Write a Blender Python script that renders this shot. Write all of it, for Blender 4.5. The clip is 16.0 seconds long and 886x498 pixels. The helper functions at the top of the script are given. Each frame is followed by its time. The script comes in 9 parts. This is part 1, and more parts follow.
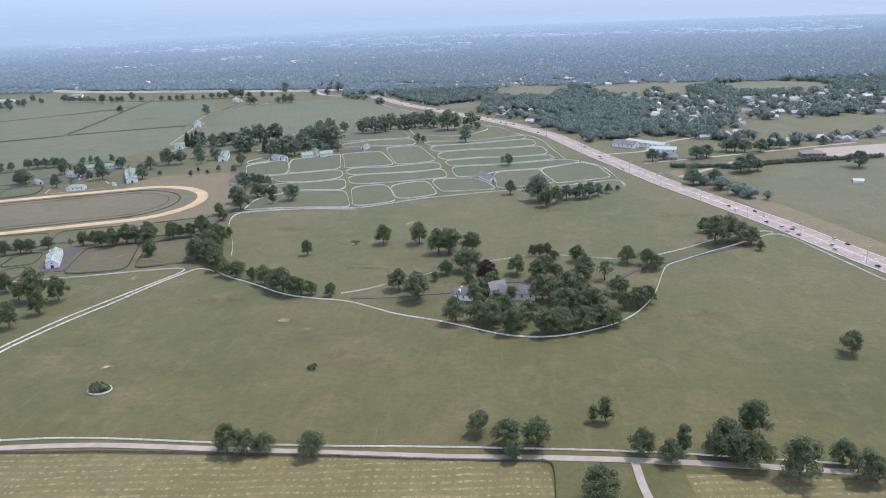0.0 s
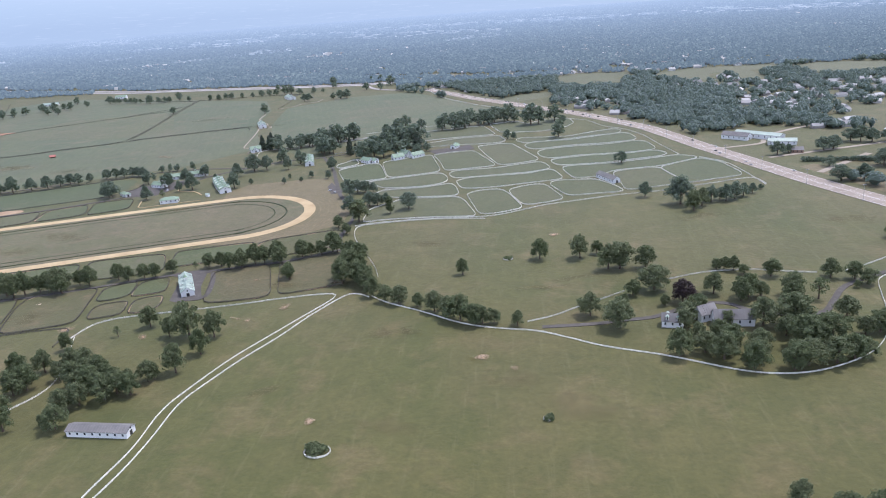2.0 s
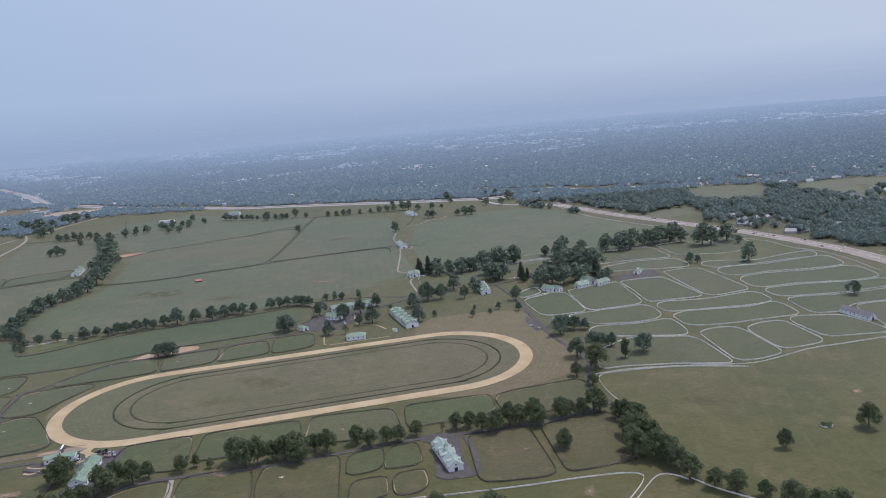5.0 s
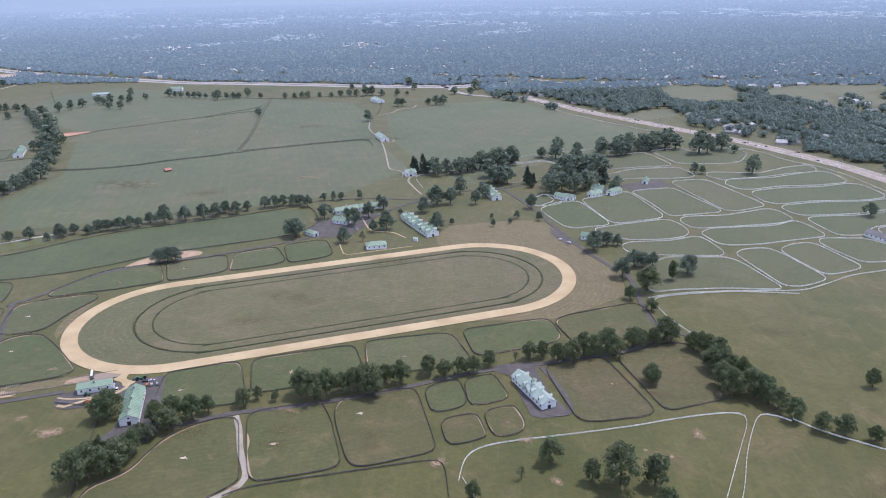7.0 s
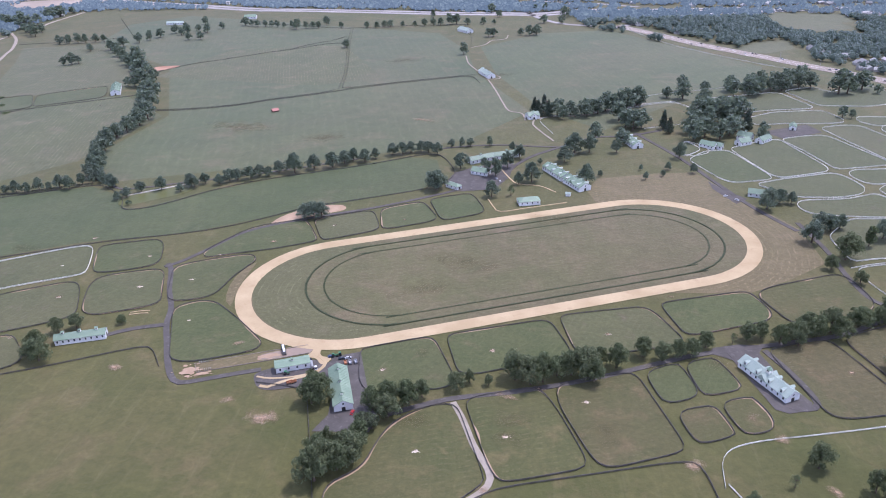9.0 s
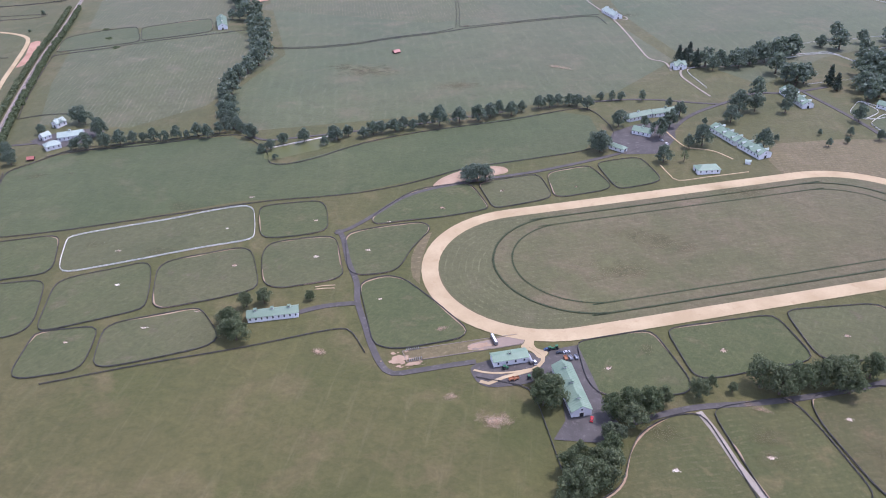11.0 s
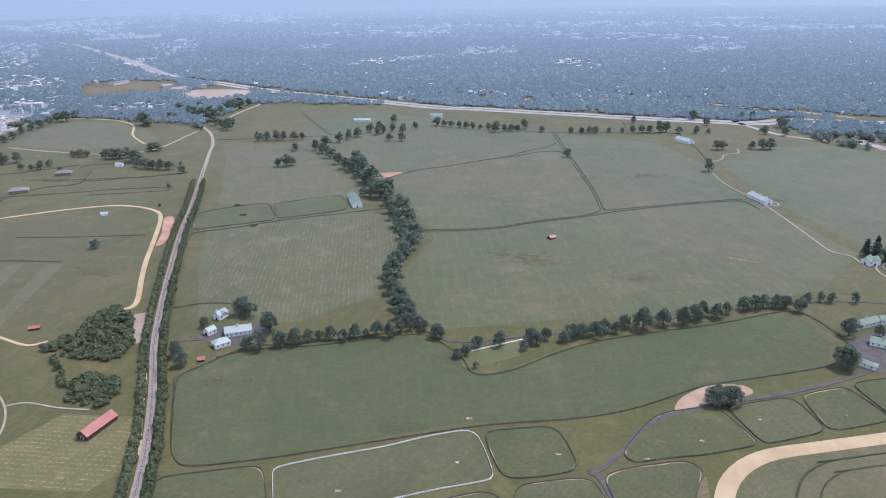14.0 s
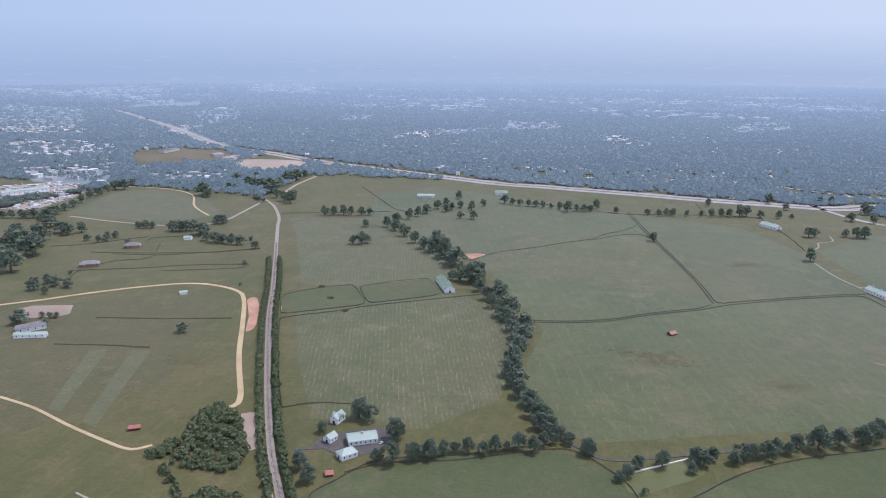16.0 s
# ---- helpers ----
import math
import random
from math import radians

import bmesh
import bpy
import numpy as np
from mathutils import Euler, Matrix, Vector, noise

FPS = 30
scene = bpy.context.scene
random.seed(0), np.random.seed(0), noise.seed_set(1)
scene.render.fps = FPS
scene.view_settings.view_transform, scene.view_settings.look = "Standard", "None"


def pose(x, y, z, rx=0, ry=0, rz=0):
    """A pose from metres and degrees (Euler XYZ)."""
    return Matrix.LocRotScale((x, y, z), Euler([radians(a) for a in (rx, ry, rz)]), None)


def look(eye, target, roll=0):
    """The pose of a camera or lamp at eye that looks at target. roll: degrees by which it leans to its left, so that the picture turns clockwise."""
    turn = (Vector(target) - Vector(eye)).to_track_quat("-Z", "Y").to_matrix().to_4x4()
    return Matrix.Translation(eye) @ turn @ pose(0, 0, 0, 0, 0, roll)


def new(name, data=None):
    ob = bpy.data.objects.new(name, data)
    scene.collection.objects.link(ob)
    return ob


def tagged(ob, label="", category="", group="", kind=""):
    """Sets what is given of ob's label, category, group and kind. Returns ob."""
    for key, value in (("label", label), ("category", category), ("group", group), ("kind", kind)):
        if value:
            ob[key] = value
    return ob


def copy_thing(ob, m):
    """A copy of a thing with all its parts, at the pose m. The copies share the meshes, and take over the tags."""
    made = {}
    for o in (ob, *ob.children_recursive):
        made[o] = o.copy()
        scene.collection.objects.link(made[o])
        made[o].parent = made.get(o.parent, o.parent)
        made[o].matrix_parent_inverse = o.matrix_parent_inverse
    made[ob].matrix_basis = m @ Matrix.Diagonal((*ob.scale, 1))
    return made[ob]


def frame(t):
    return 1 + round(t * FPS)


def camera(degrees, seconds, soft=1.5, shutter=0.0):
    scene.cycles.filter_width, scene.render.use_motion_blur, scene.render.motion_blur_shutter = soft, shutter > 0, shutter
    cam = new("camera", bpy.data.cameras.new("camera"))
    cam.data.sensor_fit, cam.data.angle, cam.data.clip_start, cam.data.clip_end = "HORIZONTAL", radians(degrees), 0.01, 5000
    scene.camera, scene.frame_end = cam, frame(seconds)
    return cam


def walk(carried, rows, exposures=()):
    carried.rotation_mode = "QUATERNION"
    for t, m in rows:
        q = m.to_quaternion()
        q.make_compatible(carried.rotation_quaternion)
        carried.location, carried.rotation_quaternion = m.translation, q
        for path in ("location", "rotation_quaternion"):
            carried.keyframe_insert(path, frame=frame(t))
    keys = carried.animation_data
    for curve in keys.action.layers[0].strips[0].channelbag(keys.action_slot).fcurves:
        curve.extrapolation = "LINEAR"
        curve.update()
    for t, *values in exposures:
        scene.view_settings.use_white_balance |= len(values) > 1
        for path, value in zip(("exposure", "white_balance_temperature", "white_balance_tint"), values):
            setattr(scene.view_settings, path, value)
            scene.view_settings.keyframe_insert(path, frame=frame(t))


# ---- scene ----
cam = camera(62.3, 16.0, soft=1.0)
PATH = [
    (0, (11.003, -3.45, 104.817), (10.894, -1.552, 104.196), -2.2),
    (0.5, (-6.048, 3.739, 106.058), (-6.163, 5.642, 105.455), -2.7),
    (1, (-22.696, 10.698, 107.733), (-22.816, 12.602, 107.131), -3.1),
    (1.5, (-39.303, 17.632, 109.537), (-39.433, 19.524, 108.902), -3.7),
    (2, (-55.58, 24.659, 111.324), (-55.72, 26.544, 110.671), -4.0),
    (2.5, (-71.224, 31.872, 113.359), (-71.379, 33.789, 112.811), -3.9),
    (3, (-86.445, 38.413, 115.304), (-86.611, 40.359, 114.873), -3.7),
    (3.5, (-102.188, 44.781, 117.401), (-102.384, 46.734, 117.016), -4.2),
    (4, (-118.043, 51.458, 119.473), (-118.282, 53.408, 119.099), -4.9),
    (4.2, (-124.393, 54.028, 120.031), (-124.647, 55.977, 119.663), -5.2),
    (6.3, (-191.198, 79.179, 134.413), (-191.431, 81.114, 133.962), -3.7),
    (6.5, (-197.582, 81.472, 135.036), (-197.758, 83.393, 134.508), -3.1),
    (7, (-213.651, 87.276, 137.379), (-213.689, 89.15, 136.68), -1.2),
    (7.5, (-229.457, 93.286, 139.78), (-229.432, 95.134, 139.014), -0.3),
    (8, (-245.253, 99.005, 142.162), (-245.18, 100.842, 141.375), 0.7),
    (8.5, (-261.091, 105.161, 144.386), (-261.081, 106.99, 143.578), 0.0),
    (9, (-277.019, 111.624, 146.468), (-277.147, 113.412, 145.581), -1.8),
    (9.5, (-293.371, 117.178, 148.076), (-293.595, 118.915, 147.111), -3.2),
    (9.7, (-299.837, 119.385, 148.462), (-300.074, 121.103, 147.466), -3.3),
    (11.8, (-366.347, 144.103, 158.706), (-366.558, 145.783, 157.642), -0.7),
    (12, (-372.653, 146.549, 159.049), (-372.867, 148.234, 157.993), -0.6),
    (12.5, (-388.384, 152.574, 160.286), (-388.606, 154.266, 159.244), -0.5),
    (13, (-404.129, 158.588, 161.501), (-404.36, 160.318, 160.526), -0.7),
    (13.5, (-419.733, 164.633, 162.664), (-419.996, 166.433, 161.832), -0.7),
    (14, (-435.69, 170.91, 163.823), (-435.985, 172.763, 163.129), -0.9),
    (14.5, (-452.133, 177.187, 164.956), (-452.448, 179.066, 164.35), -0.9),
    (15, (-468.893, 183.582, 165.896), (-469.215, 185.477, 165.344), -0.7),
    (15.5, (-485.592, 189.784, 166.664), (-485.92, 191.684, 166.134), -0.1),
    (16, (-502.186, 195.785, 167.174), (-502.521, 197.688, 166.656), 0.3),
]
EXPOSURES = [(0.0, 1.19, 5970, 20), (2.0, 1.2, 5970, 20), (2.5, 1.11, 5970, 20), (3.0, 0.76, 5990, 20), (4.2, 0.62, 5970, 20), (6.4, 0.58, 5910, 21), (7.0, 1.07, 5830, 23), (7.6, 1.22, 5760, 24), (9.5, 1.22, 5670, 31), (12.5, 1.18, 5600, 31), (13.5, 1.2, 5570, 27), (14.2, 1.0, 5850, 22), (16.0, 0.9, 5910, 22)]
walk(cam, [(t, look(eye, target, roll)) for t, eye, target, roll in PATH], EXPOSURES)

# ---- light ----
SUN_AZ, SUN_EL = 56.0, 64.0
world = bpy.data.worlds.new("hazy_summer_sky")
scene.world = world
world.use_nodes = True
sky = world.node_tree.nodes.new("ShaderNodeTexSky")
sky.sky_type, sky.sun_disc = "NISHITA", False
sky.sun_elevation, sky.sun_rotation = radians(SUN_EL), radians(SUN_AZ)
sky.altitude, sky.air_density, sky.dust_density, sky.ozone_density = 300, 1.0, 0.4, 2.5
background = world.node_tree.nodes["Background"]
milky = world.node_tree.nodes.new("ShaderNodeHueSaturation")
milky.inputs["Saturation"].default_value = 0.5
world.node_tree.links.new(sky.outputs[0], milky.inputs["Color"])
world.node_tree.links.new(milky.outputs[0], background.inputs[0])
background.inputs[1].default_value = 0.15
sun_data = bpy.data.lights.new("sun", "SUN")
sun_data.energy, sun_data.angle, sun_data.color = 1.65, radians(1.2), (1.0, 0.95, 0.87)
sun = new("sun", sun_data)
_az, _el = radians(SUN_AZ), radians(SUN_EL)
sun.matrix_world = look((900 * math.sin(_az) * math.cos(_el), 900 * math.cos(_az) * math.cos(_el), 900 * math.sin(_el)), (0, 0, 0))


# ---- materials ----
def material(name):
    m = bpy.data.materials.new(name)
    m.use_nodes = True
    return m, m.node_tree.nodes, m.node_tree.links, m.node_tree.nodes["Principled BSDF"]


def mixed(nodes, links, fac, a, b):
    """A colour mix; a and b are colours or sockets, fac a socket or number."""
    mix = nodes.new("ShaderNodeMix")
    mix.data_type = "RGBA"
    for socket, value in ((mix.inputs[0], fac), (mix.inputs[6], a), (mix.inputs[7], b)):
        if isinstance(value, (int, float)):
            socket.default_value = value
        elif isinstance(value, tuple):
            socket.default_value = (*value, 1)
        else:
            links.new(value, socket)
    return mix.outputs[2]


def graded(nodes, links, source, low, high):
    ramp = nodes.new("ShaderNodeMapRange")
    ramp.inputs[1].default_value, ramp.inputs[2].default_value = low, high
    links.new(source, ramp.inputs[0])
    return ramp.outputs[0]


def noisy(nodes, links, place, scale, detail=4.0, rough=0.55, low=0.35, high=0.65, warp=0.0):
    n = nodes.new("ShaderNodeTexNoise")
    n.inputs["Scale"].default_value, n.inputs["Detail"].default_value, n.inputs["Roughness"].default_value = scale, detail, rough
    n.inputs["Distortion"].default_value = warp
    links.new(place, n.inputs["Vector"])
    return graded(nodes, links, n.outputs[0], low, high)


def turf(name, deep, pale, dry, dry_amount=0.5, rows=None, vary=0.0, patch=0.02, sheen=0.05, gloss=0.032, rings=None):
    """Grassland: deep and pale green in drifts, dry patches, and mown rows (angle, spacing, strength, colour)."""
    m, nodes, links, shader = material(name)
    place = nodes.new("ShaderNodeTexCoord").outputs["Object"]
    broad = noisy(nodes, links, place, patch, 5, 0.6, 0.3, 0.7, 0.4)
    colour = mixed(nodes, links, broad, deep, pale)
    worn = noisy(nodes, links, place, patch * 2.3, 8, 0.68, 0.64 - 0.26 * dry_amount, 0.86 - 0.22 * dry_amount, 0.3)
    colour = mixed(nodes, links, worn, colour, dry)
    wide = noisy(nodes, links, place, patch * 0.42, 4, 0.62, 0.42, 0.68, 0.8)
    parched = nodes.new("ShaderNodeMath")
    parched.operation = "MULTIPLY"
    parched.inputs[1].default_value = min(0.75, 1.1 * dry_amount)
    links.new(wide, parched.inputs[0])
    colour = mixed(nodes, links, parched.outputs[0], colour, tuple(0.5 * d + 0.36 * p for d, p in zip(dry, pale)))
    drift = noisy(nodes, links, place, patch * 7, 6, 0.7, 0.3, 0.7, 1.2)
    colour = mixed(nodes, links, drift, mixed(nodes, links, 0.45, colour, tuple(0.5 * c for c in deep)), colour)
    tuft = noisy(nodes, links, place, 0.55, 6, 0.7, 0.3, 0.75)
    darker = mixed(nodes, links, 0.42, colour, tuple(0.45 * c for c in deep))
    colour = mixed(nodes, links, tuft, darker, colour)
    if rows:
        angle, spacing, strength, straw = rows
        turn = nodes.new("ShaderNodeMapping")
        turn.inputs["Rotation"].default_value = (0, 0, radians(angle))
        links.new(place, turn.inputs["Vector"])
        wave = nodes.new("ShaderNodeTexWave")
        wave.inputs["Scale"].default_value = 0.314 / spacing
        wave.inputs["Distortion"].default_value, wave.inputs["Detail"].default_value = 3.5, 4
        wave.inputs["Detail Scale"].default_value = 0.6
        links.new(turn.outputs[0], wave.inputs["Vector"])
        if rings:
            wave.wave_type, wave.rings_direction = "RINGS", "Z"
            turn.inputs["Location"].default_value = (-rings[0], -rings[1], 0)
        line = graded(nodes, links, wave.outputs[1], 0.72, 1.0)
        stretch = nodes.new("ShaderNodeMapping")
        stretch.inputs["Rotation"].default_value = (0, 0, radians(angle))
        stretch.inputs["Scale"].default_value = (0.9, 0.06, 1)
        links.new(place, stretch.inputs["Vector"])
        broken = noisy(nodes, links, stretch.outputs[0], 1.0, 6, 0.7, 0.48, 0.70)
        times = nodes.new("ShaderNodeMath")
        times.operation = "MULTIPLY"
        links.new(line, times.inputs[0])
        links.new(broken, times.inputs[1])
        scaled = nodes.new("ShaderNodeMath")
        scaled.operation = "MULTIPLY"
        scaled.inputs[1].default_value = strength
        links.new(times.outputs[0], scaled.inputs[0])
        colour = mixed(nodes, links, scaled.outputs[0], colour, straw)
    if vary:
        info = nodes.new("ShaderNodeObjectInfo")
        shift = nodes.new("ShaderNodeHueSaturation")
        links.new(graded(nodes, links, info.outputs["Random"], 0, 1), shift.inputs["Fac"])
        shift.inputs["Hue"].default_value, shift.inputs["Saturation"].default_value, shift.inputs["Value"].default_value = 0.47, 1 - vary, 1 + vary
        links.new(colour, shift.inputs["Color"])
        colour = shift.outputs[0]
    links.new(colour, shader.inputs["Base Color"])
    shader.inputs["Roughness"].default_value = 0.9
    shader.inputs["Specular IOR Level"].default_value = 0.25
    shader.inputs["Sheen Weight"].default_value, shader.inputs["Sheen Roughness"].default_value = sheen, 0.5
    shader.inputs["Sheen Tint"].default_value = (0.75, 0.85, 1, 1)
    bump = nodes.new("ShaderNodeBump")
    bump.inputs["Strength"].default_value, bump.inputs["Distance"].default_value = 0.5, 0.25
    links.new(tuft, bump.inputs["Height"])
    links.new(bump.outputs[0], shader.inputs["Normal"])
    # bluish grazing gloss, like the sheen, put in to imitate haze over far grass
    haze_gloss = nodes.new("ShaderNodeBsdfGlossy")
    haze_gloss.inputs["Roughness"].default_value, haze_gloss.inputs["Color"].default_value = 0.5, (0.86, 0.92, 1.0, 1)
    weight = nodes.new("ShaderNodeLayerWeight")
    weight.inputs["Blend"].default_value = 0.5
    amount = nodes.new("ShaderNodeMapRange")
    amount.inputs[1].default_value, amount.inputs[2].default_value, amount.inputs[4].default_value = 0.55, 1.0, gloss
    links.new(weight.outputs["Facing"], amount.inputs[0])
    both = nodes.new("ShaderNodeMixShader")
    links.new(amount.outputs[0], both.inputs[0])
    links.new(shader.outputs[0], both.inputs[1])
    links.new(haze_gloss.outputs[0], both.inputs[2])
    links.new(both.outputs[0], nodes["Material Output"].inputs["Surface"])
    return m


def plain(name, a, b, scale=1.5, rough=0.7, metal=0.0, bump=0.2, spots=None, spec=0.4, vary=0.0):
    """A hard surface: two tones drifting, fine grain, and stains."""
    m, nodes, links, shader = material(name)
    place = nodes.new("ShaderNodeTexCoord").outputs["Object"]
    colour = mixed(nodes, links, noisy(nodes, links, place, scale * 0.12, 4), a, b)
    grain = noisy(nodes, links, place, scale * 2.5, 6, 0.7, 0.25, 0.8)
    colour = mixed(nodes, links, grain, mixed(nodes, links, 0.25, colour, tuple(0.5 * c for c in a)), colour)
    if spots:
        colour = mixed(nodes, links, noisy(nodes, links, place, scale * 0.35, 6, 0.7, 0.55, 0.72, 0.6), colour, spots)
    if vary:
        info = nodes.new("ShaderNodeObjectInfo")
        shift = nodes.new("ShaderNodeHueSaturation")
        links.new(info.outputs["Random"], shift.inputs["Fac"])
        shift.inputs["Saturation"].default_value, shift.inputs["Value"].default_value = 1 - vary, 1 - vary
        links.new(colour, shift.inputs["Color"])
        colour = shift.outputs[0]
    links.new(colour, shader.inputs["Base Color"])
    shader.inputs["Roughness"].default_value, shader.inputs["Metallic"].default_value = rough, metal
    shader.inputs["Specular IOR Level"].default_value = spec
    if bump:
        relief = nodes.new("ShaderNodeBump")
        relief.inputs["Strength"].default_value, relief.inputs["Distance"].default_value = bump, 0.05
        links.new(grain, relief.inputs["Height"])
        links.new(relief.outputs[0], shader.inputs["Normal"])
    return m


def leaves(name, deep, bright, sheen=0.2, vary=0.25):
    """Foliage: every clump its own tone, every tree its own shade."""
    m, nodes, links, shader = material(name)
    geo = nodes.new("ShaderNodeNewGeometry")
    info = nodes.new("ShaderNodeObjectInfo")
    colour = mixed(nodes, links, geo.outputs["Random Per Island"], deep, bright)
    shift = nodes.new("ShaderNodeHueSaturation")
    links.new(info.outputs["Random"], shift.inputs["Fac"])
    shift.inputs["Hue"].default_value, shift.inputs["Value"].default_value, shift.inputs["Saturation"].default_value = 0.485, 1 + vary, 0.9
    links.new(colour, shift.inputs["Color"])
    links.new(shift.outputs[0], shader.inputs["Base Color"])
    shader.inputs["Roughness"].default_value, shader.inputs["Specular IOR Level"].default_value = 0.65, 0.35
    # blue-tinted sheen lends foliage a hazy lift, strongest on far trees
    shader.inputs["Sheen Weight"].default_value, shader.inputs["Sheen Tint"].default_value = sheen, (0.7, 0.82, 1, 1)
    lit = nodes.new("ShaderNodeBsdfTranslucent")
    links.new(mixed(nodes, links, 0.35, shift.outputs[0], (0.10, 0.13, 0.06)), lit.inputs["Color"])
    both = nodes.new("ShaderNodeMixShader")
    both.inputs[0].default_value = 0.5
    links.new(shader.outputs[0], both.inputs[1])
    links.new(lit.outputs[0], both.inputs[2])
    links.new(both.outputs[0], nodes["Material Output"].inputs["Surface"])
    return m


PASTURE = turf("pasture_grass", (0.082, 0.090, 0.026), (0.134, 0.122, 0.042), (0.205, 0.153, 0.077), 0.5, rows=(8, 9.0, 0.22, (0.20, 0.18, 0.10)))
NORTH = turf("north_pasture", (0.086, 0.106, 0.044), (0.126, 0.136, 0.058), (0.20, 0.155, 0.09), 0.45, rows=(-14, 7.0, 0.35, (0.21, 0.20, 0.115)), patch=0.012, gloss=0.045)
PADDOCK = turf("paddock_turf", (0.071, 0.092, 0.031), (0.104, 0.117, 0.043), (0.20, 0.158, 0.085), 0.3, rows=(30, 2.2, 0.35, (0.15, 0.15, 0.08)), vary=0.1, patch=0.045)
MEADOW = turf("meadow_grass", (0.072, 0.093, 0.034), (0.102, 0.116, 0.045), (0.17, 0.145, 0.08), 0.3, rows=(-14, 6.0, 0.2, (0.15, 0.15, 0.08)), patch=0.015, gloss=0.036)
GRAZED = turf("grazed_dry_turf", (0.082, 0.093, 0.031), (0.124, 0.117, 0.043), (0.205, 0.158, 0.074), 0.42, rows=(75, 2.2, 0.4, (0.18, 0.16, 0.085)), vary=0.04, patch=0.045)
MOWN = turf("mown_paddock", (0.078, 0.095, 0.036), (0.108, 0.119, 0.047), (0.17, 0.145, 0.08), 0.25, rows=(25, 5.0, 0.3, (0.14, 0.155, 0.085)), vary=0.07, patch=0.04)
STUBBLE = turf("hay_stubble", (0.135, 0.125, 0.048), (0.19, 0.165, 0.068), (0.27, 0.215, 0.10), 0.5, rows=(88, 2.6, 0.95, (0.36, 0.30, 0.16)), patch=0.05)
INFIELD = turf("infield_turf", (0.108, 0.108, 0.046), (0.146, 0.138, 0.060), (0.20, 0.148, 0.09), 0.75, rows=(70.8, 3.0, 0.45, (0.185, 0.17, 0.095)), patch=0.02)
ROWFIELD = turf("row_mown_field", (0.098, 0.102, 0.040), (0.135, 0.128, 0.052), (0.19, 0.15, 0.085), 0.4, rows=(84, 4.0, 0.7, (0.20, 0.175, 0.09)), patch=0.02)
STRIP = turf("mown_strip", (0.112, 0.118, 0.054), (0.142, 0.141, 0.067), (0.19, 0.165, 0.10), 0.3, rows=(40, 3.0, 0.4, (0.20, 0.19, 0.11)), patch=0.03)
ARCS = turf("arc_mown_turf", (0.108, 0.110, 0.047), (0.138, 0.134, 0.060), (0.18, 0.15, 0.09), 0.3, rows=(0, 2.6, 0.45, (0.24, 0.22, 0.12)), patch=0.03, rings=(-333.5, 370.8))
HAYEND = turf("cut_hay_ground", (0.15, 0.125, 0.06), (0.19, 0.155, 0.075), (0.24, 0.18, 0.10), 0.5, rows=(60, 3.0, 0.7, (0.25, 0.20, 0.11)), patch=0.04)
CUTFIELD = turf("raked_field", (0.092, 0.105, 0.043), (0.132, 0.134, 0.058), (0.20, 0.165, 0.10), 0.5, rows=(-14, 2.6, 0.62, (0.29, 0.265, 0.165)), patch=0.02, gloss=0.035)
HAYARC = turf("curved_hay_ground", (0.15, 0.125, 0.058), (0.185, 0.15, 0.07), (0.23, 0.175, 0.10), 0.5, rows=(0, 2.4, 0.6, (0.30, 0.235, 0.13)), patch=0.04, rings=(-202.5, 416.4))
SAND = plain("track_sand", (0.40, 0.305, 0.175), (0.49, 0.385, 0.232), 0.6, 0.95, bump=0.15, spots=(0.345, 0.255, 0.145), spec=0.1)
RED_EARTH = plain("reddish_earth", (0.36, 0.205, 0.14), (0.47, 0.29, 0.205), 0.8, 0.95, bump=0.3, spots=(0.30, 0.18, 0.12), spec=0.1)
BARE = plain("bare_soil", (0.31, 0.215, 0.14), (0.43, 0.315, 0.215), 1.2, 0.95, bump=0.3, spec=0.1)
SALT = plain("pale_trampled_clay", (0.66, 0.54, 0.42), (0.80, 0.72, 0.62), 1.6, 0.95, bump=0.3, spec=0.1)
GRAVEL = plain("pale_gravel", (0.28, 0.243, 0.193), (0.36, 0.315, 0.255), 2.0, 0.9, bump=0.4, spots=(0.27, 0.24, 0.20), spec=0.15)
ASPHALT = plain("worn_asphalt", (0.074, 0.067, 0.060), (0.104, 0.094, 0.085), 1.5, 0.85, bump=0.3, spots=(0.15, 0.135, 0.125), spec=0.3)
CONCRETE = plain("highway_concrete", (0.26, 0.218, 0.18), (0.32, 0.272, 0.228), 0.7, 0.85, bump=0.1, spots=(0.24, 0.21, 0.185), spec=0.15)
WHITE = plain("white_fence_paint", (0.86, 0.84, 0.77), (0.80, 0.78, 0.71), 3.0, 0.6, bump=0.1, spots=(0.70, 0.67, 0.60), spec=0.2)
BLACK = plain("black_fence_paint", (0.060, 0.055, 0.050), (0.10, 0.092, 0.08), 3.0, 0.7, bump=0.1)
WALL = plain("white_board_wall", (0.80, 0.81, 0.81), (0.72, 0.73, 0.74), 2.0, 0.6, bump=0.15, spots=(0.64, 0.64, 0.63))
GREEN_ROOF = plain("pale_green_metal_roof", (0.19, 0.275, 0.19), (0.25, 0.335, 0.235), 1.2, 0.55, 0.0, bump=0.1, spots=(0.30, 0.36, 0.28), spec=0.25, vary=0.1)
GREY_ROOF = plain("grey_shingle_roof", (0.19, 0.18, 0.175), (0.27, 0.255, 0.24), 2.0, 0.8, bump=0.3, vary=0.3)
PALE_ROOF = plain("pale_metal_roof", (0.31, 0.38, 0.325), (0.38, 0.445, 0.385), 1.5, 0.5, bump=0.1, spots=(0.36, 0.41, 0.36), spec=0.3)
